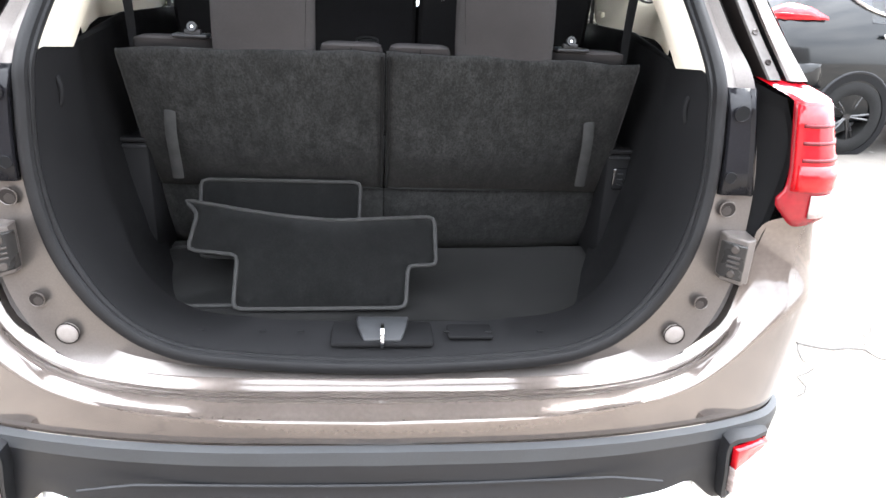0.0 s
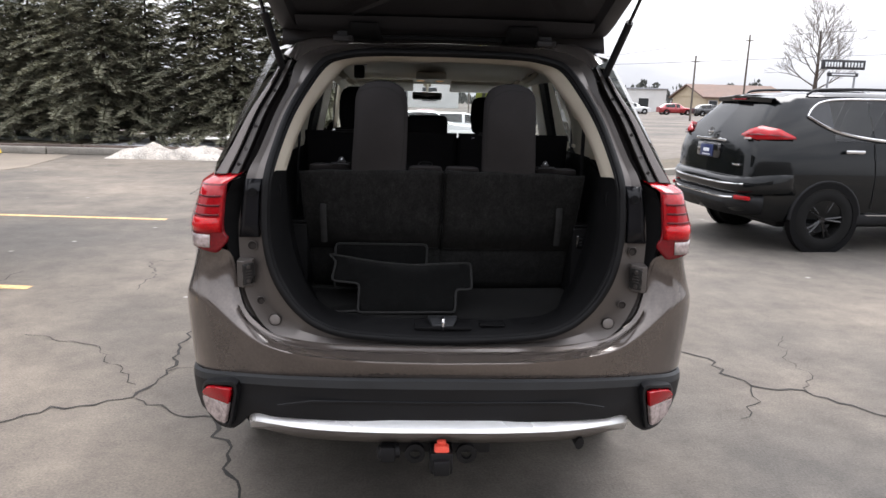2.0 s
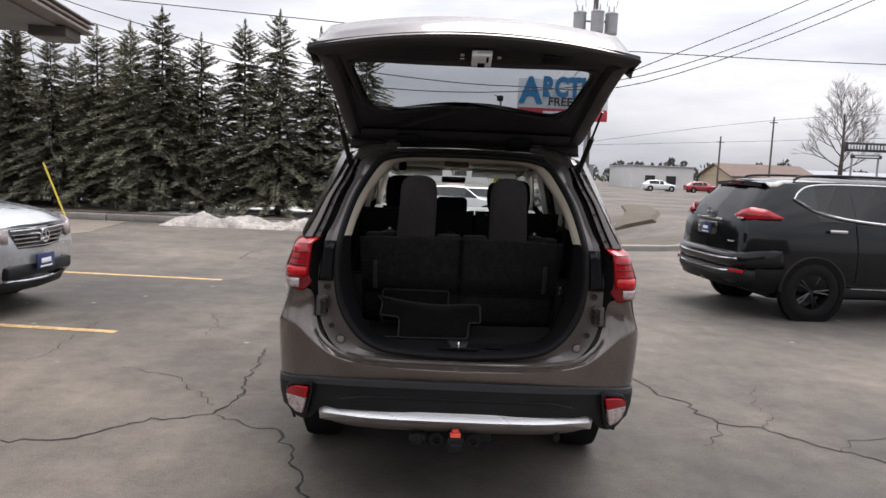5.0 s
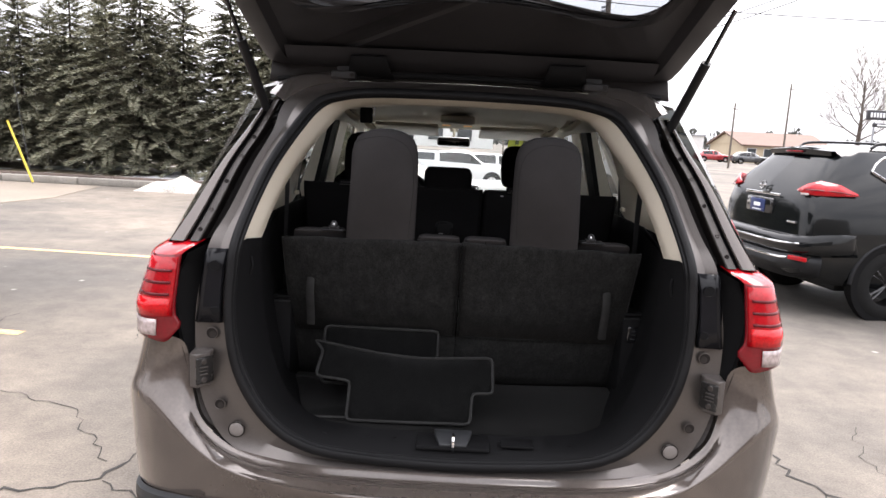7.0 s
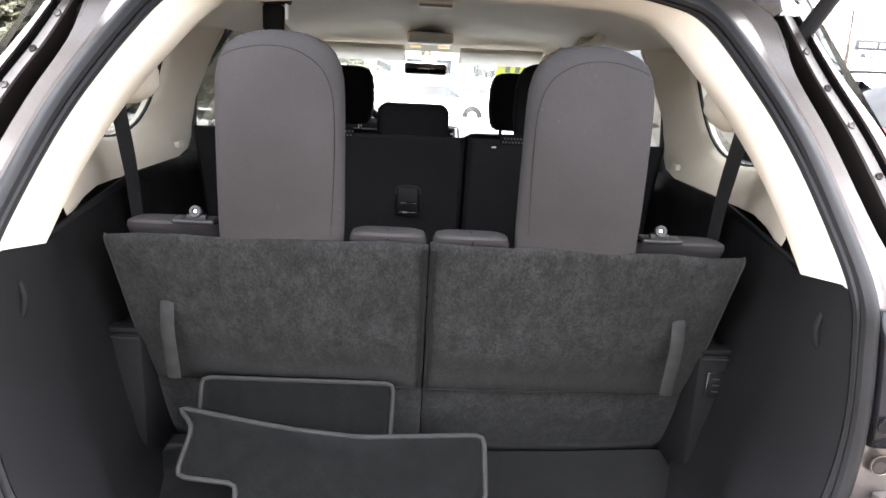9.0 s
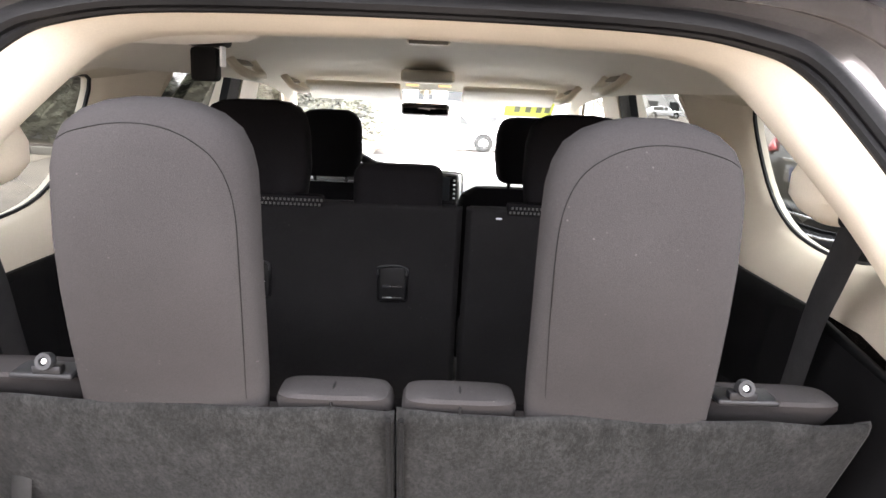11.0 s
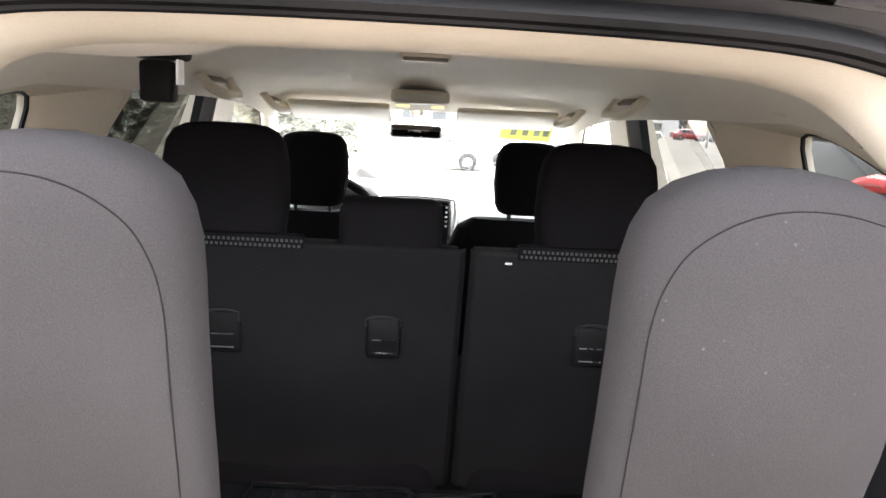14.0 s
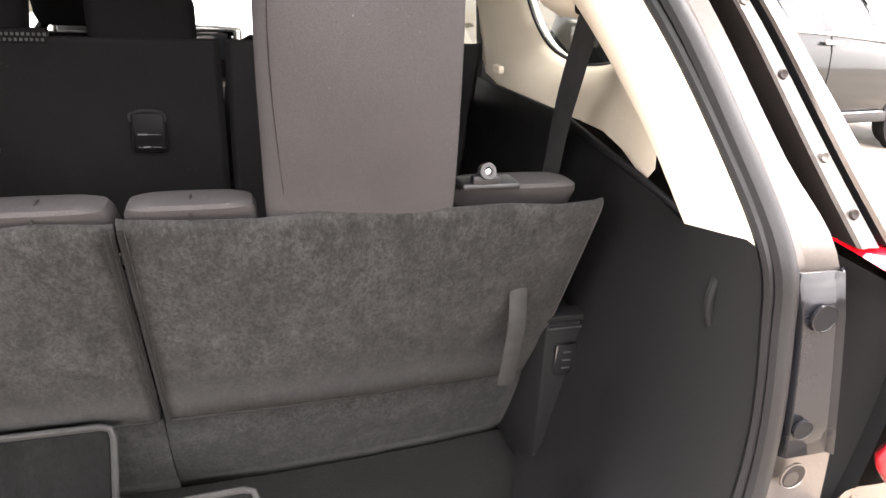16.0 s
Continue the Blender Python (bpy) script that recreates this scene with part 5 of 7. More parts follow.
    # cushion tops beside the headrest
    for x0, x1, h, y in ((.004, .124, 1.345, .502), (.318, .472, 1.343, .530)):
        part("shoulder_pad", cushion([(s * (x0 + x1) / 2, y + (1.345 - z) * .9, z, (x1 - x0) / 2 * w, .032 * w) for z, w in ((1.28, 1), (h - .03, 1), (h - .014, .98), (h - .005, .92), (h - .001, .75), (h, .4))], 36, 4.5), M_FABG, seat, "grey fabric shoulder of the backrest")
    part("pad_seam", tube([(s * .064, .478, h_) for h_ in (1.322, 1.334)] + [(s * .064, .485, 1.3425), (s * .064, .502, 1.3455), (s * .064, .524, 1.342)], .0013, 6), M_STITCH, seat)
    rl = part("release_lever", join(rbox((s * .358, .512, 1.345), (.064, .036, .007), .003, 3), rbox((s * .352, .500, 1.352), (.030, .012, .010), .003, 2)), M_CLAD, seat, "dark seat release lever")
    part("lever_loop", annulus((s * .352, .494, 1.362), (0, -1, .25), [(.0088, -.007), (.0092, 0), (.0084, .003), (.0046, .003), (.0040, 0), (.0042, -.007), (.0088, -.007)], 18), M_LATCH, rl, "dark grey loop of the lever")
    part("lever_pin", disc((s * .352, .494, 1.362), (0, -1, .25), .0030, .002, 10, .001), M_ZINC, rl, "grey pin")


third(1), third(-1)
part("third_row_cushion", rbox((0, .945, .955), (.96, .40, .15), .05, 3), M_FABD, suv, "dark fabric third-row seat cushion")
tm = thing("rubber_mat", "black ribbed rubber mat on the third-row seat", "mat", group="floor mats in the cargo bay")
part("sheet", rbox((-.05, .95, 1.036), (.40, .26, .010), .004, 2), M_CLAD, tm)
part("raised_lip", tube([(-.248, .83, 1.045), (-.248, 1.075, 1.048), (.0, 1.075, 1.046), (.03, 1.05, 1.044), (.145, 1.07, 1.046), (.145, .83, 1.044)], .006, 8), M_GLOSSBLK, tm, "glossy raised edge")
for k in range(16):
    part("rib", rbox((-.235 + k * .024, .95, 1.042), (.008, .23, .005), .002, 1), M_CLAD, tm)

# ---- second row, seen from behind ----
def second(x0, x1, latches, mesh, lab):
    yb = lambda z: 1.19 + (1.42 - z) * .30
    rows = []
    for z in (1.424, 1.418, 1.40, 1.25, 1.05, .90):
        rows.append([(x, yb(z) + o + (.012 if z > 1.42 else .003 if z > 1.41 else 0), z) for x, o in ((x0, .015), (x0 + .012, .002), ((x0 + x1) / 2, -.004), (x1 - .012, .002), (x1, .015))])
    seat = part("second_row_seat", loft(rows), M_SEATBACK, suv, lab, solid=-.03, bevel=.006)
    part("backrest_padding", cushion([((x0 + x1) / 2, yb(z) + .09, z, (x1 - x0) / 2 - .01, d) for z, d in ((.92, .05), (1.0, .07), (1.3, .07), (1.38, .06), (1.405, .04), (1.412, .02))], 32, 6), M_FABD, seat, "charcoal fabric padding")
    part("seat_cushion", rbox(((x0 + x1) / 2, 1.58, .95), (x1 - x0 - .03, .50, .18), .05, 3), M_FABD, seat)
    for x in latches:
        y = yb(1.26)
        rec = part("anchor_cover", rbox((x, y - .003, 1.252), (.062, .016, .078), .008, 3), M_CUP, seat, "black anchor cup in the backrest")
        part("anchor_lip", tube(spline([(x - .030, y - .012, 1.272), (x - .028, y - .016, 1.288), (x, y - .017, 1.293), (x + .028, y - .016, 1.288), (x + .030, y - .012, 1.272)], 4), .003, 6), M_CLADTOP, rec)
        for dz, w in ((-.004, .02), (-.028, .02)):
            part("anchor_bar", tube([(x - w, y - .013, 1.252 + dz), (x + w, y - .013, 1.252 + dz)], .0013, 6), M_STEEL, rec)
    for a, b in mesh:
        part("mesh_strip", rbox(((a + b) / 2, yb(1.42) + .010, 1.424), (b - a, .026, .024), .004), M_FABD, seat, "black mesh strip below the headrest")
        k = int((b - a) / .008)
        dots = [rbox((a + .006 + i * .008 + (.004 if j else 0), yb(1.42) - .0035, 1.418 + j * .009), (.0042, .002, .0048), 0) for i in range(k) for j in (0, 1)]
        part("mesh_threads", join(*dots), M_MESHDOT, seat, "pale dots of the mesh")
    return seat


sl = second(-.585, .086, (-.334, -.052), ((-.45, -.19),), "black felt back of the wide second-row seat")
sr = second(.092, .585, (.32,), ((.172, .40),), "black felt back of the narrow second-row seat")
part("loose_thread", rbox((.157, 1.193, 1.404), (.012, .002, .004), .001, 1), M_WHITE, sr, "white lint on the seat")


def headrest(parent, x, y, z0, z1, w, d=.05, m=M_FABD, lab="charcoal fabric headrest", post=True):
    h = z1 - z0
    hr = part("headrest", cushion([(x, y, z0 + h * t, w * k, d * (.7 + .3 * k)) for t, k in ((0, .72), (.03, .84), (.12, .93), (.4, 1), (.7, .98), (.85, .92), (.94, .80), (.985, .60), (1, .35))], 36, 3.4), m, parent, lab, sharp=70)
    if post:
        for k in (-.5, .5):
            part("headrest_post", tube([(x + k * w, y, z0 - .05), (x + k * w, y, z0 + .02)], .006, 8), M_CHROME, hr, "chrome headrest post")


headrest(sl, -.332, 1.255, 1.398, 1.614, .107)
headrest(sr, .311, 1.255, 1.395, 1.610, .105)
hm = part("headrest", rbox((-.046, 1.262, 1.447), (.180, .09, .100), .024, 4), M_FABD, sl, "low charcoal centre headrest")
for x in (-.09, -.005):
    part("headrest_post", tube([(x, 1.255, 1.38), (x, 1.255, 1.42)], .006, 8), M_CHROME, hm)

# ---- front seats, dashboard, wheel ----
for x, lab in ((-.295, "charcoal fabric driver seat"), (.30, "charcoal fabric front passenger seat")):
    fs = part("front_seat", cushion([(x, 1.99 + (1.36 - z) * .28, z, w, d) for z, w, d in ((.80, .22, .06), (.9, .24, .08), (1.15, .235, .075), (1.28, .215, .065), (1.34, .19, .05), (1.365, .15, .03))], 36, 4), M_FABD, suv, lab)
    part("seat_cushion", rbox((x, 2.28, .86), (.48, .52, .18), .06, 3), M_FABD, fs)
    headrest(fs, x, 1.97, 1.385, 1.582, .096)
DB = [[(-.66, y, z), (-.36, y - .02, z + .012), (0, y, z), (.36, y - .02, z + .006), (.66, y, z)] for y, z in ((2.74, .95), (2.70, 1.14), (2.72, 1.26), (2.78, 1.315), (2.90, 1.34), (3.10, 1.345), (3.34, 1.235))]
db = part("dashboard", loft(DB, flip=True), M_DASH, suv, "pale grey dashboard top", sharp=60)
part("dash_front", rbox((0, 2.75, 1.12), (1.26, .06, .32), .02), M_TRIMBLK, db, "black lower dashboard")
cp = part("centre_panel", rbox((-.01, 2.69, 1.235), (.27, .05, .20), .02, 3), M_GLOSSBLK, db, "gloss black centre panel")
part("panel_rim", tube(spline([(-.145, 2.66, 1.30), (-.13, 2.66, 1.335), (.10, 2.66, 1.335), (.135, 2.66, 1.31), (.132, 2.66, 1.20), (.10, 2.66, 1.13), (-.12, 2.66, 1.13), (-.145, 2.66, 1.18)], 4, True), .007, 8, True), M_SILVER, cp, "silver rim of the centre panel")
sc = part("display", rbox((.0, 2.66, 1.265), (.17, .006, .095), .004), M_SCREEN, cp, "dark touch screen")
for k in range(5):
    part("screen_mark", rbox((.103, 2.661, 1.30 - k * .018), (.008, .003, .007), .001, 1), M_WHITE, cp)
part("screen_bar", rbox((-.02, 2.656, 1.285), (.10, .001, .004), 0), M_CLADTOP, sc)
for k in range(5):
    part("vent_slat", rbox((-.185, 2.685, 1.315 - k * .012), (.065, .02, .004), .001, 1), M_CLADTOP, db)
sw = part("steering_wheel", tube([(-.33 + .19 * math.cos(a), 2.50 - .07 * math.sin(a), 1.24 + .175 * math.sin(a)) for a in (2 * math.pi * k / 36 for k in range(36))], .016, 10, True), M_TRIMBLK, suv, "black steering wheel")
part("wheel_hub", rbox((-.33, 2.54, 1.23), (.15, .05, .11), .03, 3), M_TRIMBLK, sw)
part("wheel_spoke", rbox((-.33, 2.53, 1.235), (.34, .02, .035), .01), M_TRIMBLK, sw)
part("instrument_hood", cushion([(-.33, 2.72, 1.30 + h, .17 * w, .08 * w) for h, w in ((0, 1), (.03, 1), (.055, .85), (.07, .5))]), M_TRIMBLK, db, "black instrument hood")
for s in (1, -1):
    part("door_pillar", loft([[(s * .80, 2.075, 1.28), (s * .672, 2.075, 1.28), (s * .650, 2.20, 1.28), (s * .80, 2.24, 1.28)], [(s * .66, 2.105, 1.70), (s * .590, 2.105, 1.672), (s * .568, 2.22, 1.672), (s * .62, 2.26, 1.70)]], True, flip=s < 0), M_DOME, suv, "beige lined door pillar")
    part("pillar_seal", loft([[(s * .72, 2.02, 1.28), (s * .700, 2.02, 1.28), (s * .676, 2.072, 1.28), (s * .70, 2.072, 1.28)], [(s * .630, 2.05, 1.70), (s * .612, 2.05, 1.672), (s * .594, 2.102, 1.672), (s * .62, 2.102, 1.70)]], True, flip=s < 0), M_RUBBER, suv, "black seal on the door pillar")
    part("front_pillar", tube([(s * .55, 2.57, 1.655), (s * .62, 2.95, 1.47), (s * .70, 3.34, 1.23)], .03, 8), M_DOME, suv, "beige windscreen pillar")
    part("door_panel", loft([[(s * .80, 1.38, .55), (s * .80, 3.2, .55)], [(s * .76, 1.38, 1.10), (s * .76, 3.2, 1.10)], [(s * .80, 1.38, 1.335), (s * .80, 3.2, 1.26)]], flip=s < 0), M_TRIMBLK, suv, "black door panel", solid=.02)
    part("window_frame", tube([(s * .645, 1.44, 1.715), (s * .645, 2.06, 1.71)], .012, 6), M_GLOSSBLK, suv, "black frame over the door window")
part("cabin_floor", rbox((0, 2.0, .52), (1.5, 2.6, .06), .01), M_CARPETF, suv, "black cabin carpet")
stk = part("price_sticker", ([(.30, 2.672, 1.690 - .02), (.50, 2.672, 1.668), (.50, 2.82, 1.562), (.30, 2.82, 1.564)], [(0, 1, 2, 3)]), M_STICK, suv, "yellow-green sale sticker in the windscreen", sharp=0)
for k, x in enumerate((.34, .385, .43, .465)):
    part("sticker_bar", ([(x, 2.715, 1.632), (x + .022, 2.715, 1.632), (x + .022, 2.785, 1.582), (x, 2.785, 1.582)], [(0, 1, 2, 3)]), M_STICKINK, stk, sharp=0)

# ---- loose floor mats in the cargo bay ----
def floor_mat(outline, place, lab, nm="floor_mat", thick=.006):
    """A bound carpet mat from a flat outline; place maps its plane into the bay."""
    e = thing(nm, lab, "floor mat", group="floor mats in the cargo bay")
    P = [Vector((x, y, 0)) for x, y in outline]
    R = []
    for i, p in enumerate(P):
        a, b = (P[i - 1] - p), (P[(i + 1) % len(P)] - p)
        r = min(.014, a.length * .4, b.length * .4)
        q0, q1 = p + a.normalized() * r, p + b.normalized() * r
        R += [q0, q0 * .25 + p * .5 + q1 * .25, q1]
        n = max(1, int((b.length - r) / .03))
        nx = P[(i + 1) % len(P)]
        R += [q1.lerp(nx - b.normalized() * r, k / n) for k in range(1, n)]
    bm = bmesh.new()
    vs = [bm.verts.new(p) for p in R]
    f = bm.faces.new(vs)
    bmesh.ops.triangulate(bm, faces=[f])
    bmesh.ops.subdivide_edges(bm, edges=[e_ for e_ in bm.edges if e_.calc_length() > .05], cuts=2, use_grid_fill=False)
    bmesh.ops.triangulate(bm, faces=bm.faces[:])
    bm.verts.index_update()
    V, F = [place(v.co.x, v.co.y) for v in bm.verts], [tuple(v.index for v in f.verts) for f in bm.faces]
    bm.free()
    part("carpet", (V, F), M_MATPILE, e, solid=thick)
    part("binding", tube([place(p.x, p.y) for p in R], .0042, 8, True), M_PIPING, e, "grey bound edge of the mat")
    return e


# the front mat leans on the back one, a little wavy
def lean(x, v):
    w = .006 * math.sin(x * 9) * v / .2 + .004 * math.sin(v * 30 + x * 5)
    return Vector((x, .366 + v * .72 - .05 * max(0, v - .14), .858 + v * .70 + w + .02 * max(0, -x - .2) * v / .2))


floor_mat([(-.287, 0), (.045, 0), (.050, .088), (.107, .090), (.105, .196), (-.10, .198), (-.405, .228), (-.375, .20), (-.385, .112), (-.288, .106)], lean, "charcoal carpet floor mat propped on another mat in the cargo bay")
floor_mat([(-.425, .389), (-.20, .382), (-.18, .47), (-.22, .60), (-.36, .70), (-.495, .69), (-.492, .455)], lambda x, y: Vector((x, y, .8515 + .002 * math.sin(x * 20))), "charcoal carpet floor mat lying flat on the cargo floor")
floor_mat([(-.385, .0), (-.055, .0), (-.05, .165), (-.385, .165)], lambda x, v: Vector((x, .535 + v * .35, .892 + v * .93)), "charcoal carpet floor mat standing against the seat back")


# ---- ground: one sheet, dipping a little ahead of the car ----
def smooth(t):
    t = max(0.0, min(1.0, t))
    return t * t * (3 - 2 * t)


def ground_z(x, y):
    return -1.0 * smooth((y - 9) / 20) * smooth((x + 3.5) / 3) * (1 - smooth((x - 4.5) / 4.5)) * (1 - smooth((y - 50) / 30))


XS = [-3000, -800, -200, -80, -40, -25] + [-18 + .75 * k for k in range(49)] + [25, 40, 80, 200, 800, 3000]
YS = [-3000, -800, -200, -80, -40, -20, -12] + [-8 + 1.0 * k for k in range(90)] + [100, 140, 200, 500, 1500, 4000]
grid = [[(x, y, ground_z(x, y)) for x in XS] for y in YS]
tagged(part("ground", loft(grid), M_ASPHALT), "worn grey parking lot asphalt, cracked in places", "ground", kind="structure")


def ribbon(P, w, z=.004, jag=0.0, seed=1):
    """A flat strip along a ground polyline."""
    rnd = random.Random(seed)
    Q = []
    for a, b in zip(P, P[1:]):
        n = max(1, int((Vector(b) - Vector(a)).length / .055)) if jag else 1
        Q += [Vector(a).lerp(Vector(b), k / n) for k in range(n)]
    Q.append(Vector(P[-1]))
    rows = []
    for i, p in enumerate(Q):
        d = (Q[min(i + 1, len(Q) - 1)] - Q[max(i - 1, 0)]).normalized()
        nrm = Vector((-d.y, d.x))
        p = p + nrm * rnd.uniform(-jag, jag)
        h = w * .5 * (rnd.uniform(.45, 1.3) if jag else 1)
        rows.append([(p.x - nrm.x * h, p.y - nrm.y * h, z), (p.x + nrm.x * h, p.y + nrm.y * h, z)])
    return loft(rows, flip=True)


for y0, dy in ((6.72, .06), (3.58, .075), (.50, .08)):
    tagged(part("parking_line", ribbon([(-3.15, y0), (-5.2, y0 + dy * 2), (-8.6, y0 + dy * 5)], .10, .004), M_YEL), "worn yellow parking line on the asphalt", "road marking", "yellow parking lines", "structure")
CRACKS = [([(-3.6, .75), (-2.2, 1.04), (-1.9, 1.40), (-1.71, 1.45), (-1.54, 1.53), (-1.50, 1.78), (-1.50, 2.04), (-1.55, 2.33), (-1.56, 2.6), (-1.64, 3.2)], .020),
          ([(-1.52, 1.53), (-1.3, 1.36), (-1.07, 1.29)], .013), ([(-1.07, 1.29), (-1.0, 1.12), (-.93, 1.0), (-.85, .78), (-.76, .54), (-.70, .2), (-.82, -.3)], .022),
          ([(-1.79, 4.63), (-2.24, 4.6), (-2.56, 4.51), (-2.33, 4.05), (-2.32, 3.58)], .010), ([(-3.39, 2.51), (-3.36, 2.93), (-3.46, 3.4), (-3.5, 4.1)], .010),
          ([(1.35, 3.0), (1.59, 2.64), (1.63, 2.32), (1.78, 2.17), (1.77, 1.93), (1.86, 1.75), (2.12, 1.67), (2.46, 1.32), (2.7, 1.15), (3.4, .9)], .020),
          ([(1.86, 1.75), (1.82, 1.59), (1.61, 1.31)], .010), ([(-3.53, 8.9), (-3.62, 9.9), (-3.44, 10.4)], .03), ([(-1.6, 1.7), (-2.1, 2.3), (-2.6, 2.5)], .008), ([(2.46, 1.32), (2.62, 1.5), (2.95, 1.62)], .008), ([(-1.5, 1.9), (-1.28, 2.02), (-1.1, 2.2)], .007), ([(2.12, 1.67), (2.3, 1.9), (2.28, 2.2), (2.5, 2.6)], .006)]
for k, (P, w) in enumerate(CRACKS):
    tagged(part("asphalt_crack", ribbon(P, w * .86, .003, .030, k + 3), M_CRACK), "open dark crack in the asphalt", "crack", "asphalt cracks", "structure")

pad = [(-8.2, 14.95), (-7.75, 12.2), (-8.05, 10.9), (-9.2, 9.9), (-12.0, 9.4), (-30, 9.0), (-30, 14.95)]
tagged(part("pavement", prism(pad, "z", -.03, .012), M_CONC, bevel=.006), "pale tan concrete apron beside the kerb", "pavement", kind="structure")

# kerb of long blocks, timber sleepers and the tree verge behind it
tagged(part("grass_verge", loft([[(-60, y, z), (-20, y, z), (-8, y, z + .02), (-3.0, y, z), (-1.6, y, z - .02)] for y, z in ((15.22, .02), (15.25, .13), (18, .18), (24, .14), (60, .1))], flip=False), M_VERGE), "dead grass verge with patches of old snow", "verge", kind="structure")
kerb = tagged(part("kerb", rbox((-30, 15.14, .06), (24, .16, .12), .02), M_KERB), "weathered concrete kerb along the lot edge", "kerb", kind="structure")
for k in range(9):
    b = part("kerb_block", rbox((-17.0 + k * 1.82, 15.14, .085), (1.79, .17, .17), .022, 2), M_KERB, kerb)
for k in range(5):
    part("sleeper", rbox((-14.2 + k * 2.46, 15.36, .13), (2.42, .19, .17), .015), M_TIMBER, kerb, "grey weathered timber sleeper")
lay = lambda r: [(x, y, z + ground_z(x, y) - (.02 if z == 0 else 0)) for x, y, z in r]
SX = ((4.3, 0), (5.6, .25), (7, .5), (8.5, .7), (12, 1.2), (24, 2))
strip = tagged(part("road_island", loft([lay([(x, y + o, z) for y, z in ((14.5, .0), (14.52, .13), (14.7, .15), (17.2, .16), (17.4, .14), (17.42, 0))]) for x, o in SX], caps=True, flip=True), M_GRASS), "dead grass strip between lot and road", "verge", kind="structure")
part("island_kerb", loft([lay([(x, y + o, z) for y, z in ((14.36, .0), (14.37, .12), (14.40, .14), (14.5, .152))]) for x, o in SX], caps=True, flip=True), M_KERB, strip, "pale kerb of the grass strip")
tagged(part("road_island", loft([lay([(x + dx, y, z) for dx, z in ((0, 0), (.05, .11), (.4, .16), (1.5, .16), (1.7, 0))]) for x, y in ((6.6, 24.3), (6.9, 25.5), (7.6, 27.3), (8.5, 30), (9.8, 36))], caps=True), M_GRASS), "small dead grass island by the road", "verge", kind="structure")



def snow_pile(x, y, a, b, h, seed):
    rows = []
    for i in range(15):
        v = i / 14 * 2 - 1
        r = []
        for j in range(33):
            u = j / 32 * 2 - 1
            k = max(0.0, 1 - abs(u) ** 2.2) * max(0.0, 1 - abs(v) ** 2)
            q = noise.fractal(Vector((u * 3.2 + seed, v * 1.6, seed * .7)), 1.0, 2.0, 4)
            r.append((x + u * a, y + v * b, max(-.01, h * (k ** .6) * (.72 + .55 * q) - .01)))
        rows.append(r)
    return loft(rows)


for a in ((-5.75, 14.75, 1.45, .45, .35, 2), (-3.15, 14.8, 1.5, .5, .42, 5), (-8.9, 16.2, 1.6, .5, .20, 9), (-6.6, 23.5, 7.5, 1.6, .85, 13)):
    tagged(part("snow_pile", snow_pile(*a), M_SNOW, sharp=60), "dirty melting snow pile against the kerb", "snow", "snow piles", "stuff")


# ---- spruces: tapered trunk and boughs of needle sprays ----
def spruce(seed, H=5.4, R=1.25):
    """Whorls of boughs round a trunk; each bough carries narrow needle sprays on both sides."""
    rnd = random.Random(seed)
    e = thing("spruce_tree", "tall blue-green spruce in the row behind the kerb", "tree", group="row of spruces")
    part("trunk", tube([(rnd.uniform(-.02, .02), rnd.uniform(-.02, .02), z) for z in (0, .5, 1.5, 3, 4.4, H)], .085, 8, taper=lambda t: 1 - .95 * t), M_BARK, e)
    V, F = [], []

    def spray(p, q, l, w, tilt):
        nrm = q.cross(tilt).normalized() * w
        up = q.cross(nrm).normalized() * w * .6
        b = len(V)
        V.extend((p, p + q * l * .40 + nrm + up, p + q * l, p + q * l * .40 - nrm + up))
        F.extend(((b, b + 1, b + 2), (b, b + 2, b + 3)))

    z = .42
    while z < H - .30:
        t = z / H
        L0 = R * 1.06 * (1 - t) ** .74 + .03
        nb = 13 if t < .35 else 12 if t < .7 else 9 if t < .86 else 6
        off = rnd.uniform(0, 6.28)
        for k in range(nb):
            a = off + 2 * math.pi * k / nb + rnd.uniform(-.3, .3)
            L = L0 * rnd.uniform(.50, 1.15)
            zz = z + rnd.uniform(-.12, .12) * (1 - .6 * t)
            rise, droop = (.55 if t > .8 else .20), (.22 if t < .8 else .05)
            d = Vector((math.cos(a), math.sin(a), 0))
            side = Vector((-d.y, d.x, 0))
            m = max(4, int(L / .062))
            for i in range(1, m + 1):
                u = i / m
                p = d * (L * u) + Vector((0, 0, zz + L * (rise * u - droop * u * u * 1.9 + .14 * max(0, u - .65))))
                for sd in (-1, 1, 0, -1, 1):
                    l = (.16 + .17 * (1 - u)) * rnd.uniform(.6, 1.25) * (.40 + .75 * (1 - t))
                    q = (d * rnd.uniform(.5, .95) + side * sd * rnd.uniform(.45, 1.0) + Vector((0, 0, rnd.uniform(-.30, .10) if sd else rnd.uniform(-.1, .35)))).normalized()
                    spray(p, q, l, .017 + .015 * rnd.random(), Vector((rnd.uniform(-.6, .6), rnd.uniform(-.6, .6), 1)))
        z += .25 * (1 - .60 * t)
    # slim leader with a few short upright sprays
    for k in range(70):
        u = rnd.random()
        a = rnd.uniform(0, 6.28)
        p = Vector((0, 0, H - .34 + .36 * u))
        spray(p, Vector((math.cos(a) * (.9 - .6 * u), math.sin(a) * (.9 - .6 * u), .75)).normalized(), .15 - .09 * u, .010, Vector((.3, .2, 1)))
    part("crown", (V, F), M_NEEDLE, e, sharp=0)
    return e


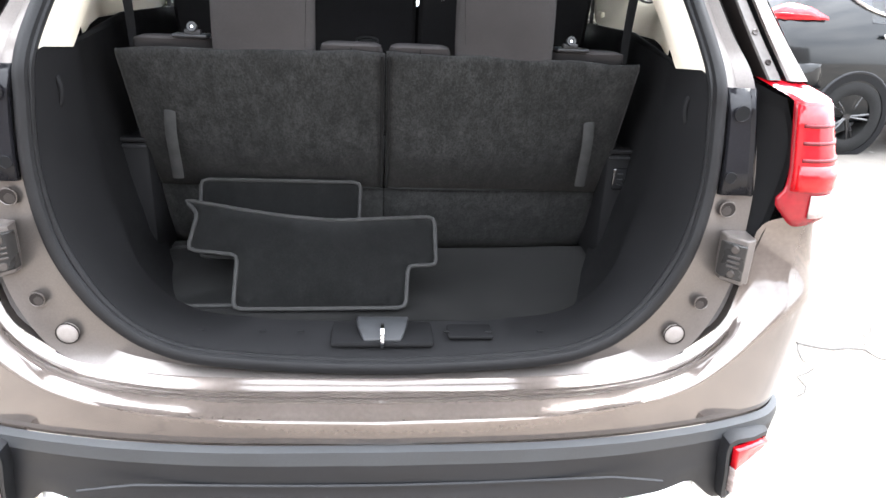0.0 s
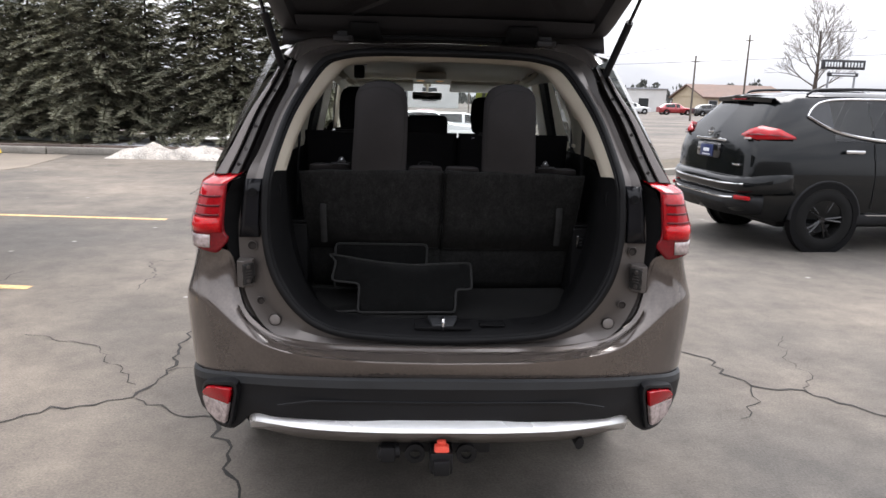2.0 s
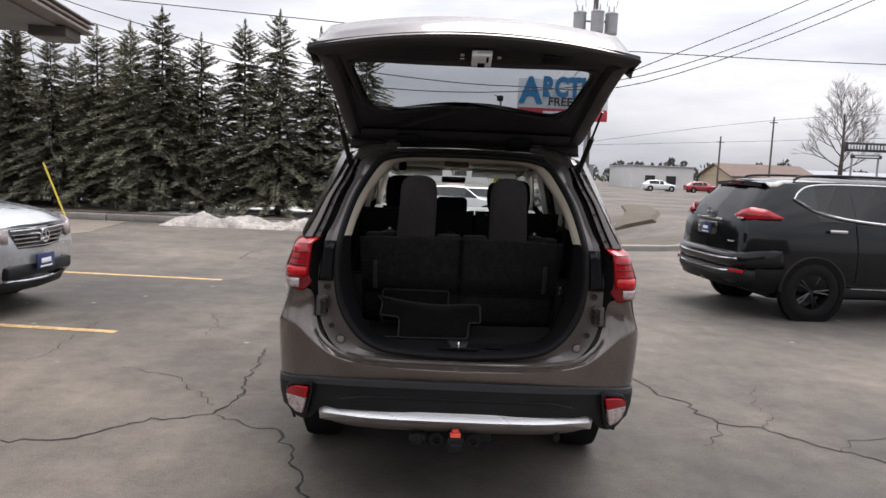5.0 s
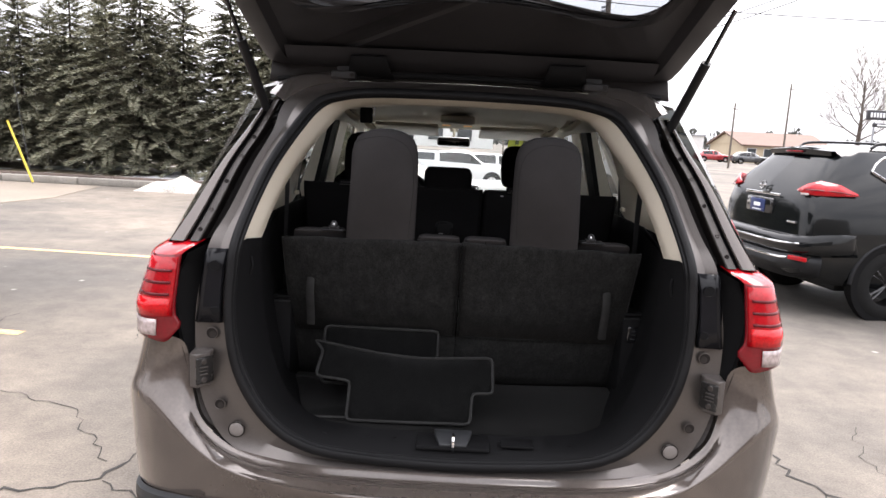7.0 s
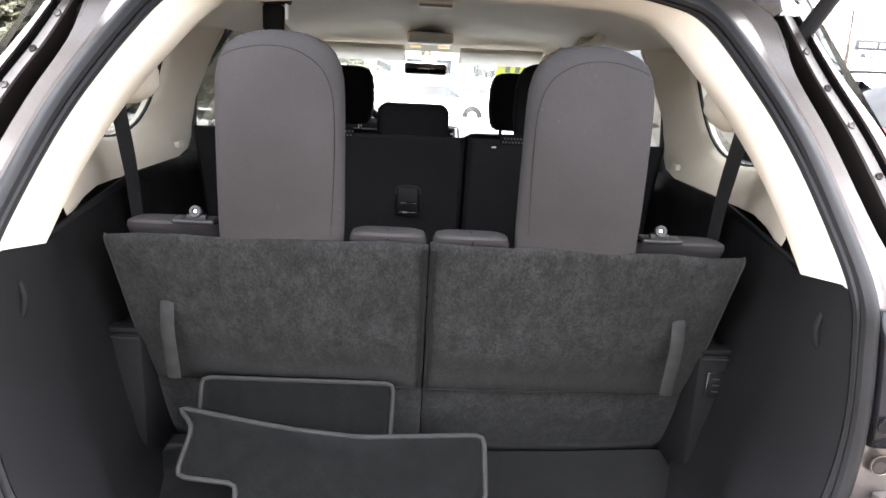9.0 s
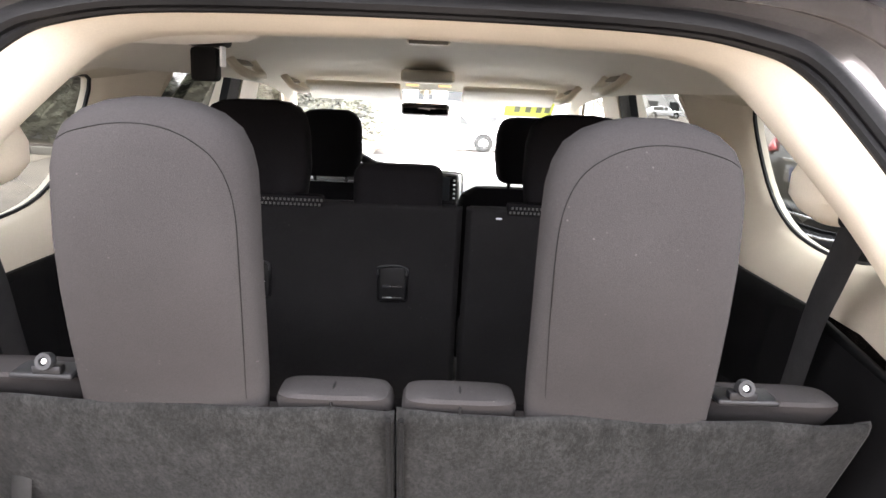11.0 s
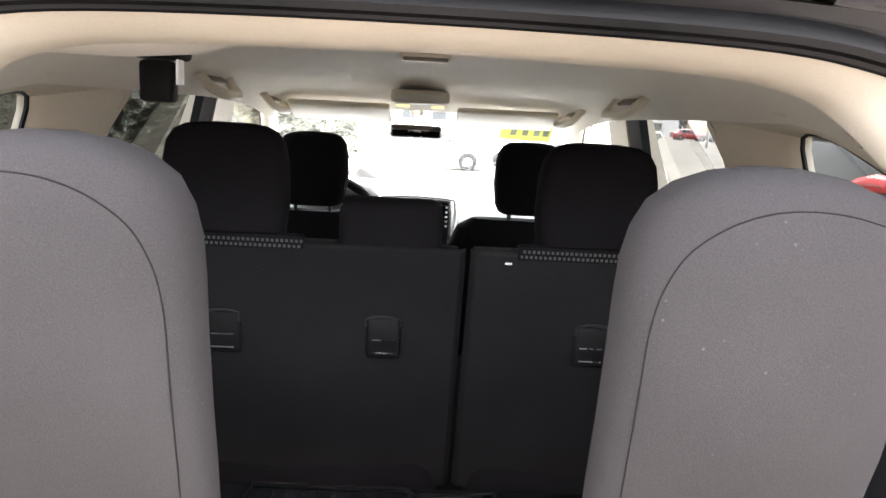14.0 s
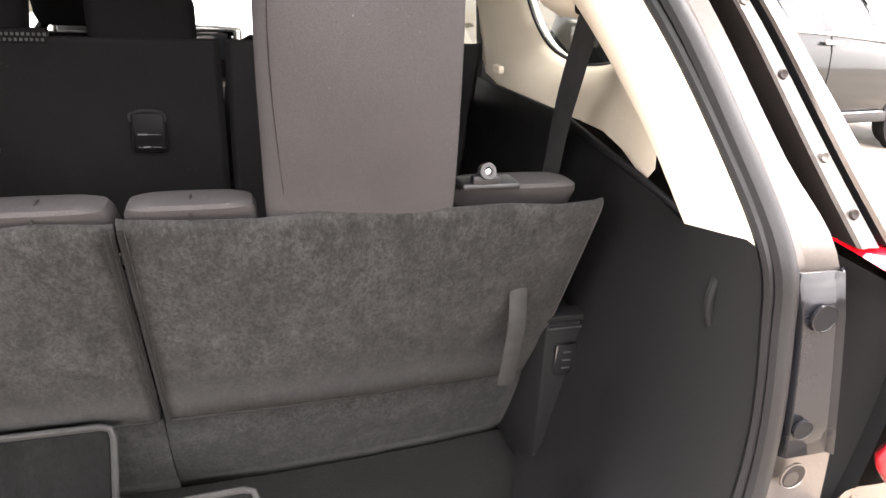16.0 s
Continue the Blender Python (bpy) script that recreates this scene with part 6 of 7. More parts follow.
kinds = [spruce(s, H, R) for s, H, R in ((11, 5.5, 1.68), (12, 5.2, 1.58), (13, 5.75, 1.72))]
spots = [(-2.45, 5.25), (-3.8, 5.4), (-4.88, 5.75), (-5.93, 5.5), (-7.25, 5.1), (-8.2, 5.7), (-9.2, 5.35), (-10.25, 5.2), (-11.35, 5.0), (-12.5, 5.3), (-13.8, 5.5), (-15.2, 5.2), (-16.8, 5.6), (-18.6, 5.4)]
base = [5.5, 5.2, 5.75]
for k, (x, H) in enumerate(spots):
    src = kinds[k % 3]
    m = Matrix.LocRotScale((x, 17.45 + .25 * math.sin(k * 2.1), .15), Euler((0, 0, k * 1.3)), None) @ Matrix.Scale(H / base[k % 3], 4)
    if k < 3:
        src.matrix_basis = m
    else:
        o = copy_thing(src, Matrix())
        o.matrix_basis = m
for k in range(7):
    o = copy_thing(kinds[(k + 1) % 3], Matrix())
    o.matrix_basis = Matrix.LocRotScale((-8.6 - k * 1.75, 19.6 + .4 * math.sin(k * 3.7), .15), Euler((0, 0, k * 2.2)), None) @ Matrix.Scale(.93 + .06 * math.sin(k * 5), 4)


def bare_tree(x, y, h, seed, lab="bare leafless tree beside the road"):
    rnd = random.Random(seed)
    e = thing("bare_tree", lab, "tree", (x, y, 0))
    part("trunk", tube([(0, 0, 0), (.05, 0, h * .2), (.1, .05, h * .42), (.0, .1, h * .72)], h * .026, 8, taper=lambda t: 1 - .8 * t), M_BARK, e)
    parts = []

    def grow(p, d, l, r, n):
        q = p + d * l
        k_ = 4 if n > 2 else 3
        parts.append(tube([p, (p + q) / 2 + Vector((rnd.uniform(-.05, .05) * l, rnd.uniform(-.05, .05) * l, 0)), q], r, k_, taper=lambda t: 1 - .45 * t))
        if n:
            for _ in range(3):
                v = (d + Vector((rnd.uniform(-.8, .8), rnd.uniform(-.8, .8), rnd.uniform(-.25, .6)))).normalized()
                grow(p.lerp(q, rnd.uniform(.5, 1)), v, l * rnd.uniform(.60, .82), r * .58, n - 1)
    # limbs from low on the trunk to its top fill a round crown
    for k in range(15):
        u = k / 14
        a = k * 2.4 + rnd.uniform(-.3, .3)
        out = .95 - .55 * u
        grow(Vector((.08, .05, h * (.26 + .40 * u))), Vector((math.cos(a) * out, math.sin(a) * out, .55 + .5 * u)).normalized(), h * (.145 + .03 * math.sin(u * 3.14)), h * (.0075 - .003 * u), 5)
    part("crown", join(*parts), M_TWIG, e)
    return e


bare_tree(35.3, 60, 11.2, 4)


# ---- other vehicles ----
def section(y, w, belt, rw, roof, sill=.30):
    return [(w - .07, y, sill), (w - .015, y, sill + .10), (w, y, .62), (w + .004, y, .82), (w - .012, y, min(1.0, belt - .08)), (w - .05, y, belt), (rw + .012, y, roof - .075), (rw - .05, y, roof - .022), (rw * .5, y, roof - .004), (0, y, roof)]


def vehicle(name, lab, at, turn, paint, secs, side_glass, top_glass, axles, r, rim, pane=M_PRIV, track=.80, group="", archless=()):
    """A car from half sections; windows, wheels and lamps are parts."""
    e = thing(name, lab, "car", at, turn, group)
    first = [(0, y - .06, z) for x, y, z in secs[0]]
    mid_ = [(x * .55, y - .045, z) for x, y, z in secs[0]]
    turn_ = [[(x * k, y + dy, z) for x, y, z in secs[0]] for k, dy in ((.74, -.034), (.88, -.014), (.955, .016), (.988, .052), (1.0, .11))]
    last = [(0, y + .06, z) for x, y, z in secs[-1]]
    R = [first, mid_, *turn_, *secs[1:], last]
    V, B, G = [p for q in R for p in q], [], []
    for i in range(len(R) - 1):
        for j in range(9):
            k = i - 6
            f = (i * 10 + j, (i + 1) * 10 + j, (i + 1) * 10 + j + 1, i * 10 + j + 1)
            gl = (j == 5 and k in side_glass) or (j in (7, 8) and k in top_glass)
            (G if gl else B).append(f)
    body = part("body", sym((V, B)), paint, e, sharp=50)
    for s in (1, -1):
        for f in G:
            q = [Vector((s * V[i][0], V[i][1], V[i][2])) for i in f]
            c = sum(q, Vector()) / 4
            q = [c + (p - c) * (.985 if len(G) < 30 else 1) for p in q]
            part("window", (q, [(0, 1, 2, 3) if s > 0 else (3, 2, 1, 0)]), pane, body, "dark glazed window", sharp=0)
        for y in axles:
            wheel(e, s * track, y, r, s, rim, lab="dark wheel and tyre")
            part("wheel_arch", tube([(s * (track + .085), y + (r + .055) * math.cos(a), r + (r + .065) * math.sin(a)) for a in (math.pi * k / 16 for k in range(17))], .022, 8), M_CLAD, body)
            # the body is uncut here, so a dark ring gives the arch's inner shade
            part("arch_shade", annulus((s * track, y, r), (s, 0, 0), [(r * .96, .02), (r * .96, .104), (r + .050, .104), (r + .050, .02)], 32), M_TRIMBLK, body, "dark ring for the shade inside the wheel arch")
    part("interior", rbox((0, (axles[0] + axles[1]) / 2 - .1, .80), (1.3, 2.2, .5), .1), M_TRIMBLK, e)
    part("underbody", rbox((0, sum(axles) / 2, .30), (1.3, axles[1] - axles[0] + .8, .14), .03), M_CLAD, e)
    return e, body


RG = [[(.72, .10, .37), (.82, .055, .45), (.862, .07, .60), (.872, .10, .80), (.866, .105, 1.02), (.82, .15, 1.24), (.63, .47, 1.60), (.55, .50, 1.665), (.30, .48, 1.69), (0, .47, 1.695)],
      [(.80, .32, .33), (.885, .30, .42), (.905, .30, .62), (.912, .34, .82), (.90, .36, 1.02), (.852, .42, 1.245), (.645, .66, 1.645), (.57, .66, 1.69), (.32, .66, 1.708), (0, .66, 1.712)]]
RG += [section(*a) for a in ((1.02, .915, 1.21, .625, 1.735), (1.50, .915, 1.20, .625, 1.745), (2.22, .915, 1.17, .62, 1.74), (2.32, .915, 1.165, .62, 1.735), (2.80, .915, 1.13, .585, 1.69), (3.42, .91, 1.08, .70, 1.17), (3.75, .90, 1.03, .70, 1.12), (4.3, .86, .94, .64, 1.0), (4.60, .74, .80, .52, .86), (4.68, .62, .70, .46, .74))]
rogue, rb = vehicle("suv", "glossy black sport utility vehicle parked on the lot", (3.345, 6.25, 0), -84.3, M_BLKPAINT, RG, (2, 3, 5), (5, 6), (.98, 3.69), .36, M_RIMBLK, track=.815)
# rear glass and spoiler
part("rear_window", ([(-.66, .262, 1.29), (.66, .262, 1.29), (.57, .455, 1.585), (-.57, .455, 1.585)], [(0, 1, 2, 3)]), M_SCREEN, rb, "black rear window", solid=.004, sharp=0)
part("spoiler", loft([[(-.62, .50, 1.665), (0, .46, 1.695), (.62, .50, 1.665)], [(-.56, .41, 1.655), (0, .355, 1.680), (.56, .41, 1.655)], [(-.55, .42, 1.605), (0, .37, 1.622), (.55, .42, 1.605)], [(-.58, .48, 1.61), (0, .46, 1.63), (.58, .48, 1.61)]]), M_BLKPAINT, rb, "black roof spoiler", sharp=30)
part("spoiler_lamp", rbox((0, .362, 1.64), (.30, .02, .02), .004), M_REDDK, rb)
part("wiper", tube([(-.02, .292, 1.378), (.04, .290, 1.376), (.16, .288, 1.370), (.34, .280, 1.350)], .017, 6, taper=lambda t: 1 - .5 * t), M_CLAD, rb, "black rear wiper")
part("plate_strip", tube([(-.34, .062, 1.175), (0, .045, 1.180), (.34, .062, 1.175)], .014, 8, flat=.5), M_CHROME, rb, "chrome strip over the plate")
part("plate_recess", rbox((0, .050, 1.05), (.50, .05, .17), .03), M_GLOSSBLK, rb)
pl = part("dealer_plate", rbox((0, .020, 1.045), (.28, .012, .135), .006), M_BLUE, rb, "navy dealer plate")
part("plate_print", rbox((0, .013, 1.05), (.13, .003, .040), .012), M_WHITE, pl)
part("plate_bar", rbox((0, .013, .998), (.18, .003, .012), .002), M_WHITE, pl)
part("badge_ring", annulus((0, .064, 1.262), (0, -1, .25), [(.050, 0), (.050, .014), (.039, .014), (.039, 0)], 22), M_CHROME, rb, "round chrome badge")
part("badge_bar", rbox((0, .056, 1.262), (.115, .016, .018), .004), M_CHROME, rb)
part("model_plate", rbox((.60, .062, .93), (.13, .03, .02), .003), M_CHROME, rb)
for s in (1, -1):
    TL = [[(s * .56, .112, 1.268), (s * .66, .140, 1.322), (s * .765, .206, 1.362), (s * .85, .364, 1.332), (s * .888, .53, 1.252)], [(s * .55, .100, 1.252), (s * .66, .100, 1.232), (s * .805, .144, 1.220), (s * .874, .35, 1.224), (s * .897, .54, 1.230)]]
    lampr = part("tail_lamp", loft([[Vector(p) + Vector((s * .004, -.004, 0)) for p in r] for r in TL], flip=s > 0), M_RED, rb, "red pointed tail lamp", solid=.02)
    part("lens_band", loft([[Vector(a).lerp(Vector(b), k) + Vector((s * .007, -.007, 0)) for a, b in zip(TL[0][1:], TL[1][1:])] for k in (.60, .70)], flip=s > 0), M_MAROON, lampr, "dark line across the lamp", solid=.004)
    part("reflector", rbox((s * .80, .045, .585), (.20, .03, .045), .01, 2, Matrix.Rotation(radians(s * 24), 3, "Z")), M_RED, rb, "red bumper reflector")
    part("clear_lens", rbox((s * .70, .098, 1.222), (.09, .02, .022), .006, 2, Matrix.Rotation(radians(s * 16), 3, "Z")), M_CLEAR, lampr, "small clear reversing lens")
    xs = lambda z: .870 - .51 * (z - 1.22)
    low = [(s * xs(1.47), .74, 1.47), (s * xs(1.34), .98, 1.34), (s * xs(1.255), 1.32, 1.255), (s * .872, 1.8, 1.205), (s * .872, 2.3, 1.178), (s * .866, 3.1, 1.118)]
    top = [(s * xs(1.47), .74, 1.47), (s * xs(1.56), .82, 1.56), (s * xs(1.63), .96, 1.63), (s * .648, 1.3, 1.662), (s * .640, 2.2, 1.662), (s * .62, 2.7, 1.625), (s * .66, 3.0, 1.43), (s * .80, 3.3, 1.18)]
    part("window_trim", tube(spline(low, 3), .017, 6), M_CHROME, rb, "bright lower window trim")
    part("window_trim", tube(spline(top, 3), .012, 6), M_CHROME, rb, "bright upper window trim")
    q = [Vector(p) - Vector((s * .004, 0, 0)) for p in (low[0], low[1], (s * xs(1.33), 1.03, 1.33), (s * xs(1.64), 1.03, 1.64), top[2], top[1])]
    part("quarter_pane", (q, [tuple(range(6)) if s > 0 else tuple(reversed(range(6)))]), M_SCREEN, rb, "dark rear quarter pane", sharp=0)
    for y in (1.23, 2.28):
        part("door_handle", rbox((s * .925, y, 1.105), (.03, .23, .042), .014), M_CHROME, rb, "chrome door handle")
    part("roof_rail", tube(spline([(s * .60, .80, 1.70), (s * .60, .95, 1.755), (s * .605, 1.7, 1.772), (s * .60, 2.4, 1.755), (s * .595, 2.55, 1.70)], 5), .016, 8), M_CLAD, rb, "black roof rail")
    part("sill_strip", tube(spline([(s * .925, 1.46, .415), (s * .93, 2.3, .405), (s * .925, 3.2, .415)], 4), .008, 6), M_CHROME, rb, "bright strip along the sill")
    part("sill_trim", rbox((s * .895, 2.33, .36), (.05, 1.95, .12), .02), M_CLAD, rb, "black sill trim")
    part("door_gap", tube([(s * .918, 1.52, .48), (s * .922, 1.52, .82), (s * .905, 1.50, 1.05), (s * .872, 1.49, 1.19)], .004, 5), M_RUBBER, rb)
    part("door_gap", tube([(s * .918, 2.30, .48), (s * .922, 2.30, .82), (s * .905, 2.30, 1.02), (s * .872, 2.29, 1.16)], .004, 5), M_RUBBER, rb)
part("bumper_strip", tube(spline([(-.80, .052, .735), (-.5, -.020, .716), (0, -.036, .711), (.5, -.020, .716), (.80, .052, .735)], 5), .011, 8), M_CHROME, rb, "bright strip on the rear bumper")
part("bumper", loft([wide(P) for P in (
    [(0, .075, .805), (.5, .088, .805), (.78, .15, .815), (.885, .31, .845), (.900, .60, 0.85)], [(0, .015, .790), (.5, .030, .790), (.80, .10, .805), (.908, .29, .835), (.900, .60, 0.842)],
    [(0, -.018, .760), (.5, -.003, .760), (.80, .070, .775), (.918, .27, .805), (.900, .60, 0.815)], [(0, -.028, .690), (.5, -.013, .690), (.80, .060, .700), (.920, .27, .715), (.900, .60, 0.72)], [(0, -.008, .605), (.5, .007, .605), (.79, .080, .615), (.905, .27, .625), (.900, .60, 0.63)])]), M_BLKPAINT, rb, "black painted bumper with a stepped top", solid=.01, sharp=40)
part("lower_bumper", loft([wide([(0, -.005, .60), (.5, .01, .60), (.78, .085, .62), (.875, .25, .62)]), wide([(0, -.015, .50), (.5, 0, .50), (.78, .075, .52), (.885, .25, .54)]), wide([(0, .06, .38), (.5, .07, .38), (.78, .13, .40), (.87, .25, .42)])]), M_CLAD, rb, "black lower bumper", solid=.02)
part("skid_strip", tube(spline([(-.66, .028, .575), (-.5, -.012, .562), (0, -.026, .558), (.5, -.012, .562), (.66, .028, .575)], 5), .016, 8), M_CHROME, rb)

LX = [section(*a) for a in ((0.0, .84, 1.10, .60, 1.2), (.12, .90, 1.18, .60, 1.55), (.7, .92, 1.17, .60, 1.69), (1.4, .92, 1.16, .61, 1.70), (2.1, .92, 1.14, .60, 1.70), (2.25, .92, 1.13, .60, 1.69), (2.7, .92, 1.11, .57, 1.64), (3.4, .92, 1.07, .70, 1.20), (3.75, .915, 1.03, .72, 1.15), (4.25, .90, .96, .72, 1.08))]
LX += [[(.70, 4.42, .30), (.80, 4.48, .38), (.845, 4.49, .60), (.85, 4.48, .74), (.84, 4.45, .82), (.82, 4.42, .92), (.74, 4.48, .985), (.66, 4.52, 1.0), (.33, 4.56, 1.01), (0, 4.58, 1.015)],
       [(.60, 4.58, .30), (.68, 4.65, .38), (.70, 4.68, .55), (.69, 4.68, .70), (.68, 4.67, .80), (.66, 4.66, .86), (.62, 4.65, .90), (.56, 4.66, .92), (.28, 4.69, .935), (0, 4.70, .94)]]
lex, lb = vehicle("suv", "silver sport utility vehicle parked nose out", (-9.02, 4.35, 0), -90, M_SILPAINT, LX, (1, 2, 3, 5), (5, 6), (.92, 3.70), .36, M_RIMSIL, track=.828)
gr = part("grille", loft([[(-.36, 4.70, .70), (0, 4.755, .69), (.36, 4.70, .70)], [(-.48, 4.69, .90), (0, 4.745, .91), (.48, 4.69, .90)]]), M_GLOSSBLK, lb, "dark grille with bright bars", solid=.01)
for k in range(5):
    w = .38 + .024 * k
    part("grille_bar", tube([(-w, 4.705, .715 + k * .042), (0, 4.768, .712 + k * .042), (w, 4.705, .715 + k * .042)], .008, 6), M_CHROME, gr)
part("badge_ring", annulus((0, 4.765, .81), (0, 1, 0), [(.075, 0), (.075, .016), (.058, .016), (.058, 0)], 22), M_CHROME, gr, "oval chrome badge")
part("badge_bar", join(rbox((-.015, 4.772, .815), (.014, .012, .08), .003), rbox((.012, 4.772, .78), (.05, .012, .014), .003)), M_CHROME, gr)
pl2 = part("dealer_plate", rbox((0, 4.775, .545), (.32, .014, .155), .006), M_BLUE, lb, "navy dealer plate")
part("plate_print", rbox((0, 4.784, .55), (.18, .003, .05), .012), M_WHITE, pl2)
part("plate_bar", rbox((0, 4.784, .492), (.22, .003, .018), .002), M_WHITE, pl2)
part("lower_intake", rbox((0, 4.69, .47), (1.15, .10, .13), .03), M_CLAD, lb, "black lower intake")
part("chin_strip", tube(spline([(-.72, 4.60, .38), (0, 4.755, .37), (.72, 4.60, .38)], 6), .016, 8), M_CHROME, lb, "bright chin strip")
part("chin", loft([wide([(0, 4.74, .36), (.5, 4.70, .37), (.80, 4.50, .38)]), wide([(0, 4.68, .26), (.5, 4.64, .27), (.78, 4.46, .28)])]), M_CLAD, lb, "black chin below the bumper", solid=.02)
for s in (1, -1):
    part("headlamp", loft([[(s * .52, 4.715, .76), (s * .66, 4.69, .78), (s * .80, 4.56, .82), (s * .885, 4.33, .88)], [(s * .50, 4.70, .89), (s * .66, 4.67, .93), (s * .80, 4.53, .965), (s * .89, 4.28, .975)]], flip=s > 0), M_CLEAR, lb, "clear headlamp", solid=.02)
    part("fog_lamp", disc((s * .68, 4.64, .50), (s * .3, 1, 0), .05, .03, 14, .006), M_CLEAR, lb)

# pickup and cars ahead and across the road
PK = [section(*a) for a in ((0, .92, 1.30, .80, 1.36), (1.75, .96, 1.32, .80, 1.38), (1.85, .96, 1.36, .68, 1.90), (2.5, .96, 1.34, .69, 1.94), (3.1, .96, 1.32, .68, 1.93), (3.4, .96, 1.31, .67, 1.90), (4.05, .96, 1.28, .76, 1.38), (4.3, .96, 1.22, .80, 1.30), (5.3, .94, 1.15, .78, 1.22), (5.55, .88, 1.0, .72, 1.06))]
pk, pb = vehicle("pickup_truck", "white crew-cab pickup truck with a bed cap parked ahead", (-2.35, 34.9, -1.0), -90, M_WHTPAINT, [[(x, y, z * .95) for x, y, z in q] for q in PK], (2, 3, 4, 5), (5,), (1.15, 4.55), .40, M_RIMSIL, track=.875)
cap = part("bed_cap", prism([(-.80, 1.26), (.80, 1.26), (.66, 1.78), (-.66, 1.78)], "y", .05, 1.80), M_WHTPAINT, pb, "white cap over the truck bed", bevel=.03)
for s in (1, -1):
    part("cap_window", ([(s * .783, .30, 1.34), (s * .783, 1.60, 1.34), (s * .688, 1.60, 1.70), (s * .688, .30, 1.70)], [(0, 1, 2, 3) if s > 0 else (3, 2, 1, 0)]), M_DARKWIN, cap, "tinted cap window", solid=-.008, sharp=0)
SD = [section(*a) for a in ((0, .80, .92, .58, .98), (.3, .86, .94, .56, 1.04), (.75, .88, .94, .54, 1.38), (1.4, .88, .93, .55, 1.44), (2.0, .88, .92, .55, 1.45), (2.1, .88, .92, .55, 1.45), (2.6, .88, .91, .52, 1.38), (3.25, .88, .88, .62, .98), (3.6, .88, .86, .64, .96), (4.2, .84, .78, .58, .88), (4.5, .72, .66, .5, .72))]
vehicle("suv", "white crossover parked beyond the pickup", (.55, 39.2, -1.0), -90, M_WHTPAINT, LX[:-2] + [[(x, y, z) for x, y, z in r] for r in LX[-2:]], (1, 2, 3, 5), (5, 6), (.92, 3.70), .36, M_RIMSIL, track=.828)
vehicle("suv", "red crossover parked end-on far ahead", (.7, 45, -1.0), 0, M_REDPAINT, LX, (1, 2, 3, 5), (5, 6), (.92, 3.70), .36, M_RIMSIL, track=.828)
cars = "cars across the road"
vehicle("sedan", "red car parked far across the road", (31.2, 88, 0), -90, M_REDPAINT, SD, (2, 3, 5), (5, 6), (.85, 3.6), .32, M_RIMSIL, group=cars)
vehicle("sedan", "white car parked far across the road", (25.6, 88, 0), -90, M_WHTPAINT, SD, (2, 3, 5), (5, 6), (.85, 3.6), .32, M_RIMSIL, group=cars)
vehicle("sedan", "dark grey car parked far across the road", (34.2, 84, 0), -90, M_GRYPAINT, SD, (2, 3, 5), (5, 6), (.85, 3.6), .32, M_RIMSIL, group=cars)
vehicle("sedan", "silver car parked far across the road", (40.5, 84, 0), -90, M_SILPAINT, SD, (2, 3, 5), (5, 6), (.85, 3.6), .32, M_RIMSIL, group=cars)
vehicle("sedan", "white car parked far ahead", (-8.6, 44, -.1), -90, M_WHTPAINT, SD, (2, 3, 5), (5, 6), (.85, 3.6), .32, M_RIMSIL, group=cars)
vehicle("sedan", "dark grey car parked far ahead", (5.5, 46, -.7), -90, M_GRYPAINT, SD, (2, 3, 5), (5, 6), (.85, 3.6), .32, M_RIMSIL, group=cars)


# ---- buildings, signs, poles ----
def building(name, lab, x0, x1, y0, y1, eave, ridge, wall, roof, wins, gable="x"):
    e = thing(name, lab, "building", ((x0 + x1) / 2, y0, 0))
    w, d = (x1 - x0) / 2, y1 - y0
    part("wall", rbox((0, d / 2, eave / 2), (2 * w, d, eave), 0), wall, e)
    if ridge > eave + .3:
        o = .5
        part("roof", ([(-w - o, -o, eave - .1), (w + o, -o, eave - .1), (w + o, d / 2, ridge), (-w - o, d / 2, ridge), (-w - o, d + o, eave - .1), (w + o, d + o, eave - .1)], [(0, 1, 2, 3), (3, 2, 5, 4)]), roof, e, solid=.2, sharp=0)
        for s in (1, -1):
            part("gable", ([(s * w, 0, eave - .02), (s * w, d, eave - .02), (s * w, d / 2, ridge - .15)], [(0, 1, 2)]), wall, e, solid=.1, sharp=0)
    else:
        part("roof", rbox((0, d / 2, eave + .1), (2 * w + .5, d + .5, .2), .03), roof, e)
    for k, (cx, cz, ww, hh) in enumerate(wins):
        f = part("window", rbox((cx, -.03, cz), (ww + .16, .06, hh + .16), .01), M_WHITEW, e)
        part("pane", rbox((cx, -.07, cz), (ww, .03, hh), 0), M_DARKWIN, f)
    return e


building("long_shop", "low tan building with a brown shingle roof", 38.9, 50.3, 92, 104, 2.5, 4.2, M_SIDING, M_ROOFBR, [(-4.6 + 2.2 * k, 1.4, 1.1, 1.0) for k in range(5)])
building("warehouse", "white metal building across the road", 30, 40, 110, 125, 3.5, 3.5, M_WHITEW, M_GREYW, [(-2, 1.4, 1.6, 1.4), (1.4, 1.4, 1.6, 1.4)])
building("warehouse", "grey and white metal building across the road", 12.5, 25.5, 118, 130, 3.4, 3.4, M_GREYW, M_GREYW, [(-4, 1.5, 2, 1.6), (0, 1.5, 2, 1.6), (4, 1.5, 2, 1.6)])
building("long_shop", "pale long building behind the bare tree", 55, 90, 118, 130, 3.2, 4.2, M_WHITEW, M_GREYW, [(-12 + 4 * k, 1.5, 1.6, 1.2) for k in range(7)])
building("warehouse", "pale building far ahead", -26, 6, 96, 110, 4.2, 4.2, M_WHITEW, M_GREYW, [(-12 + 4 * k, 1.8, 2, 1.8) for k in range(7)])

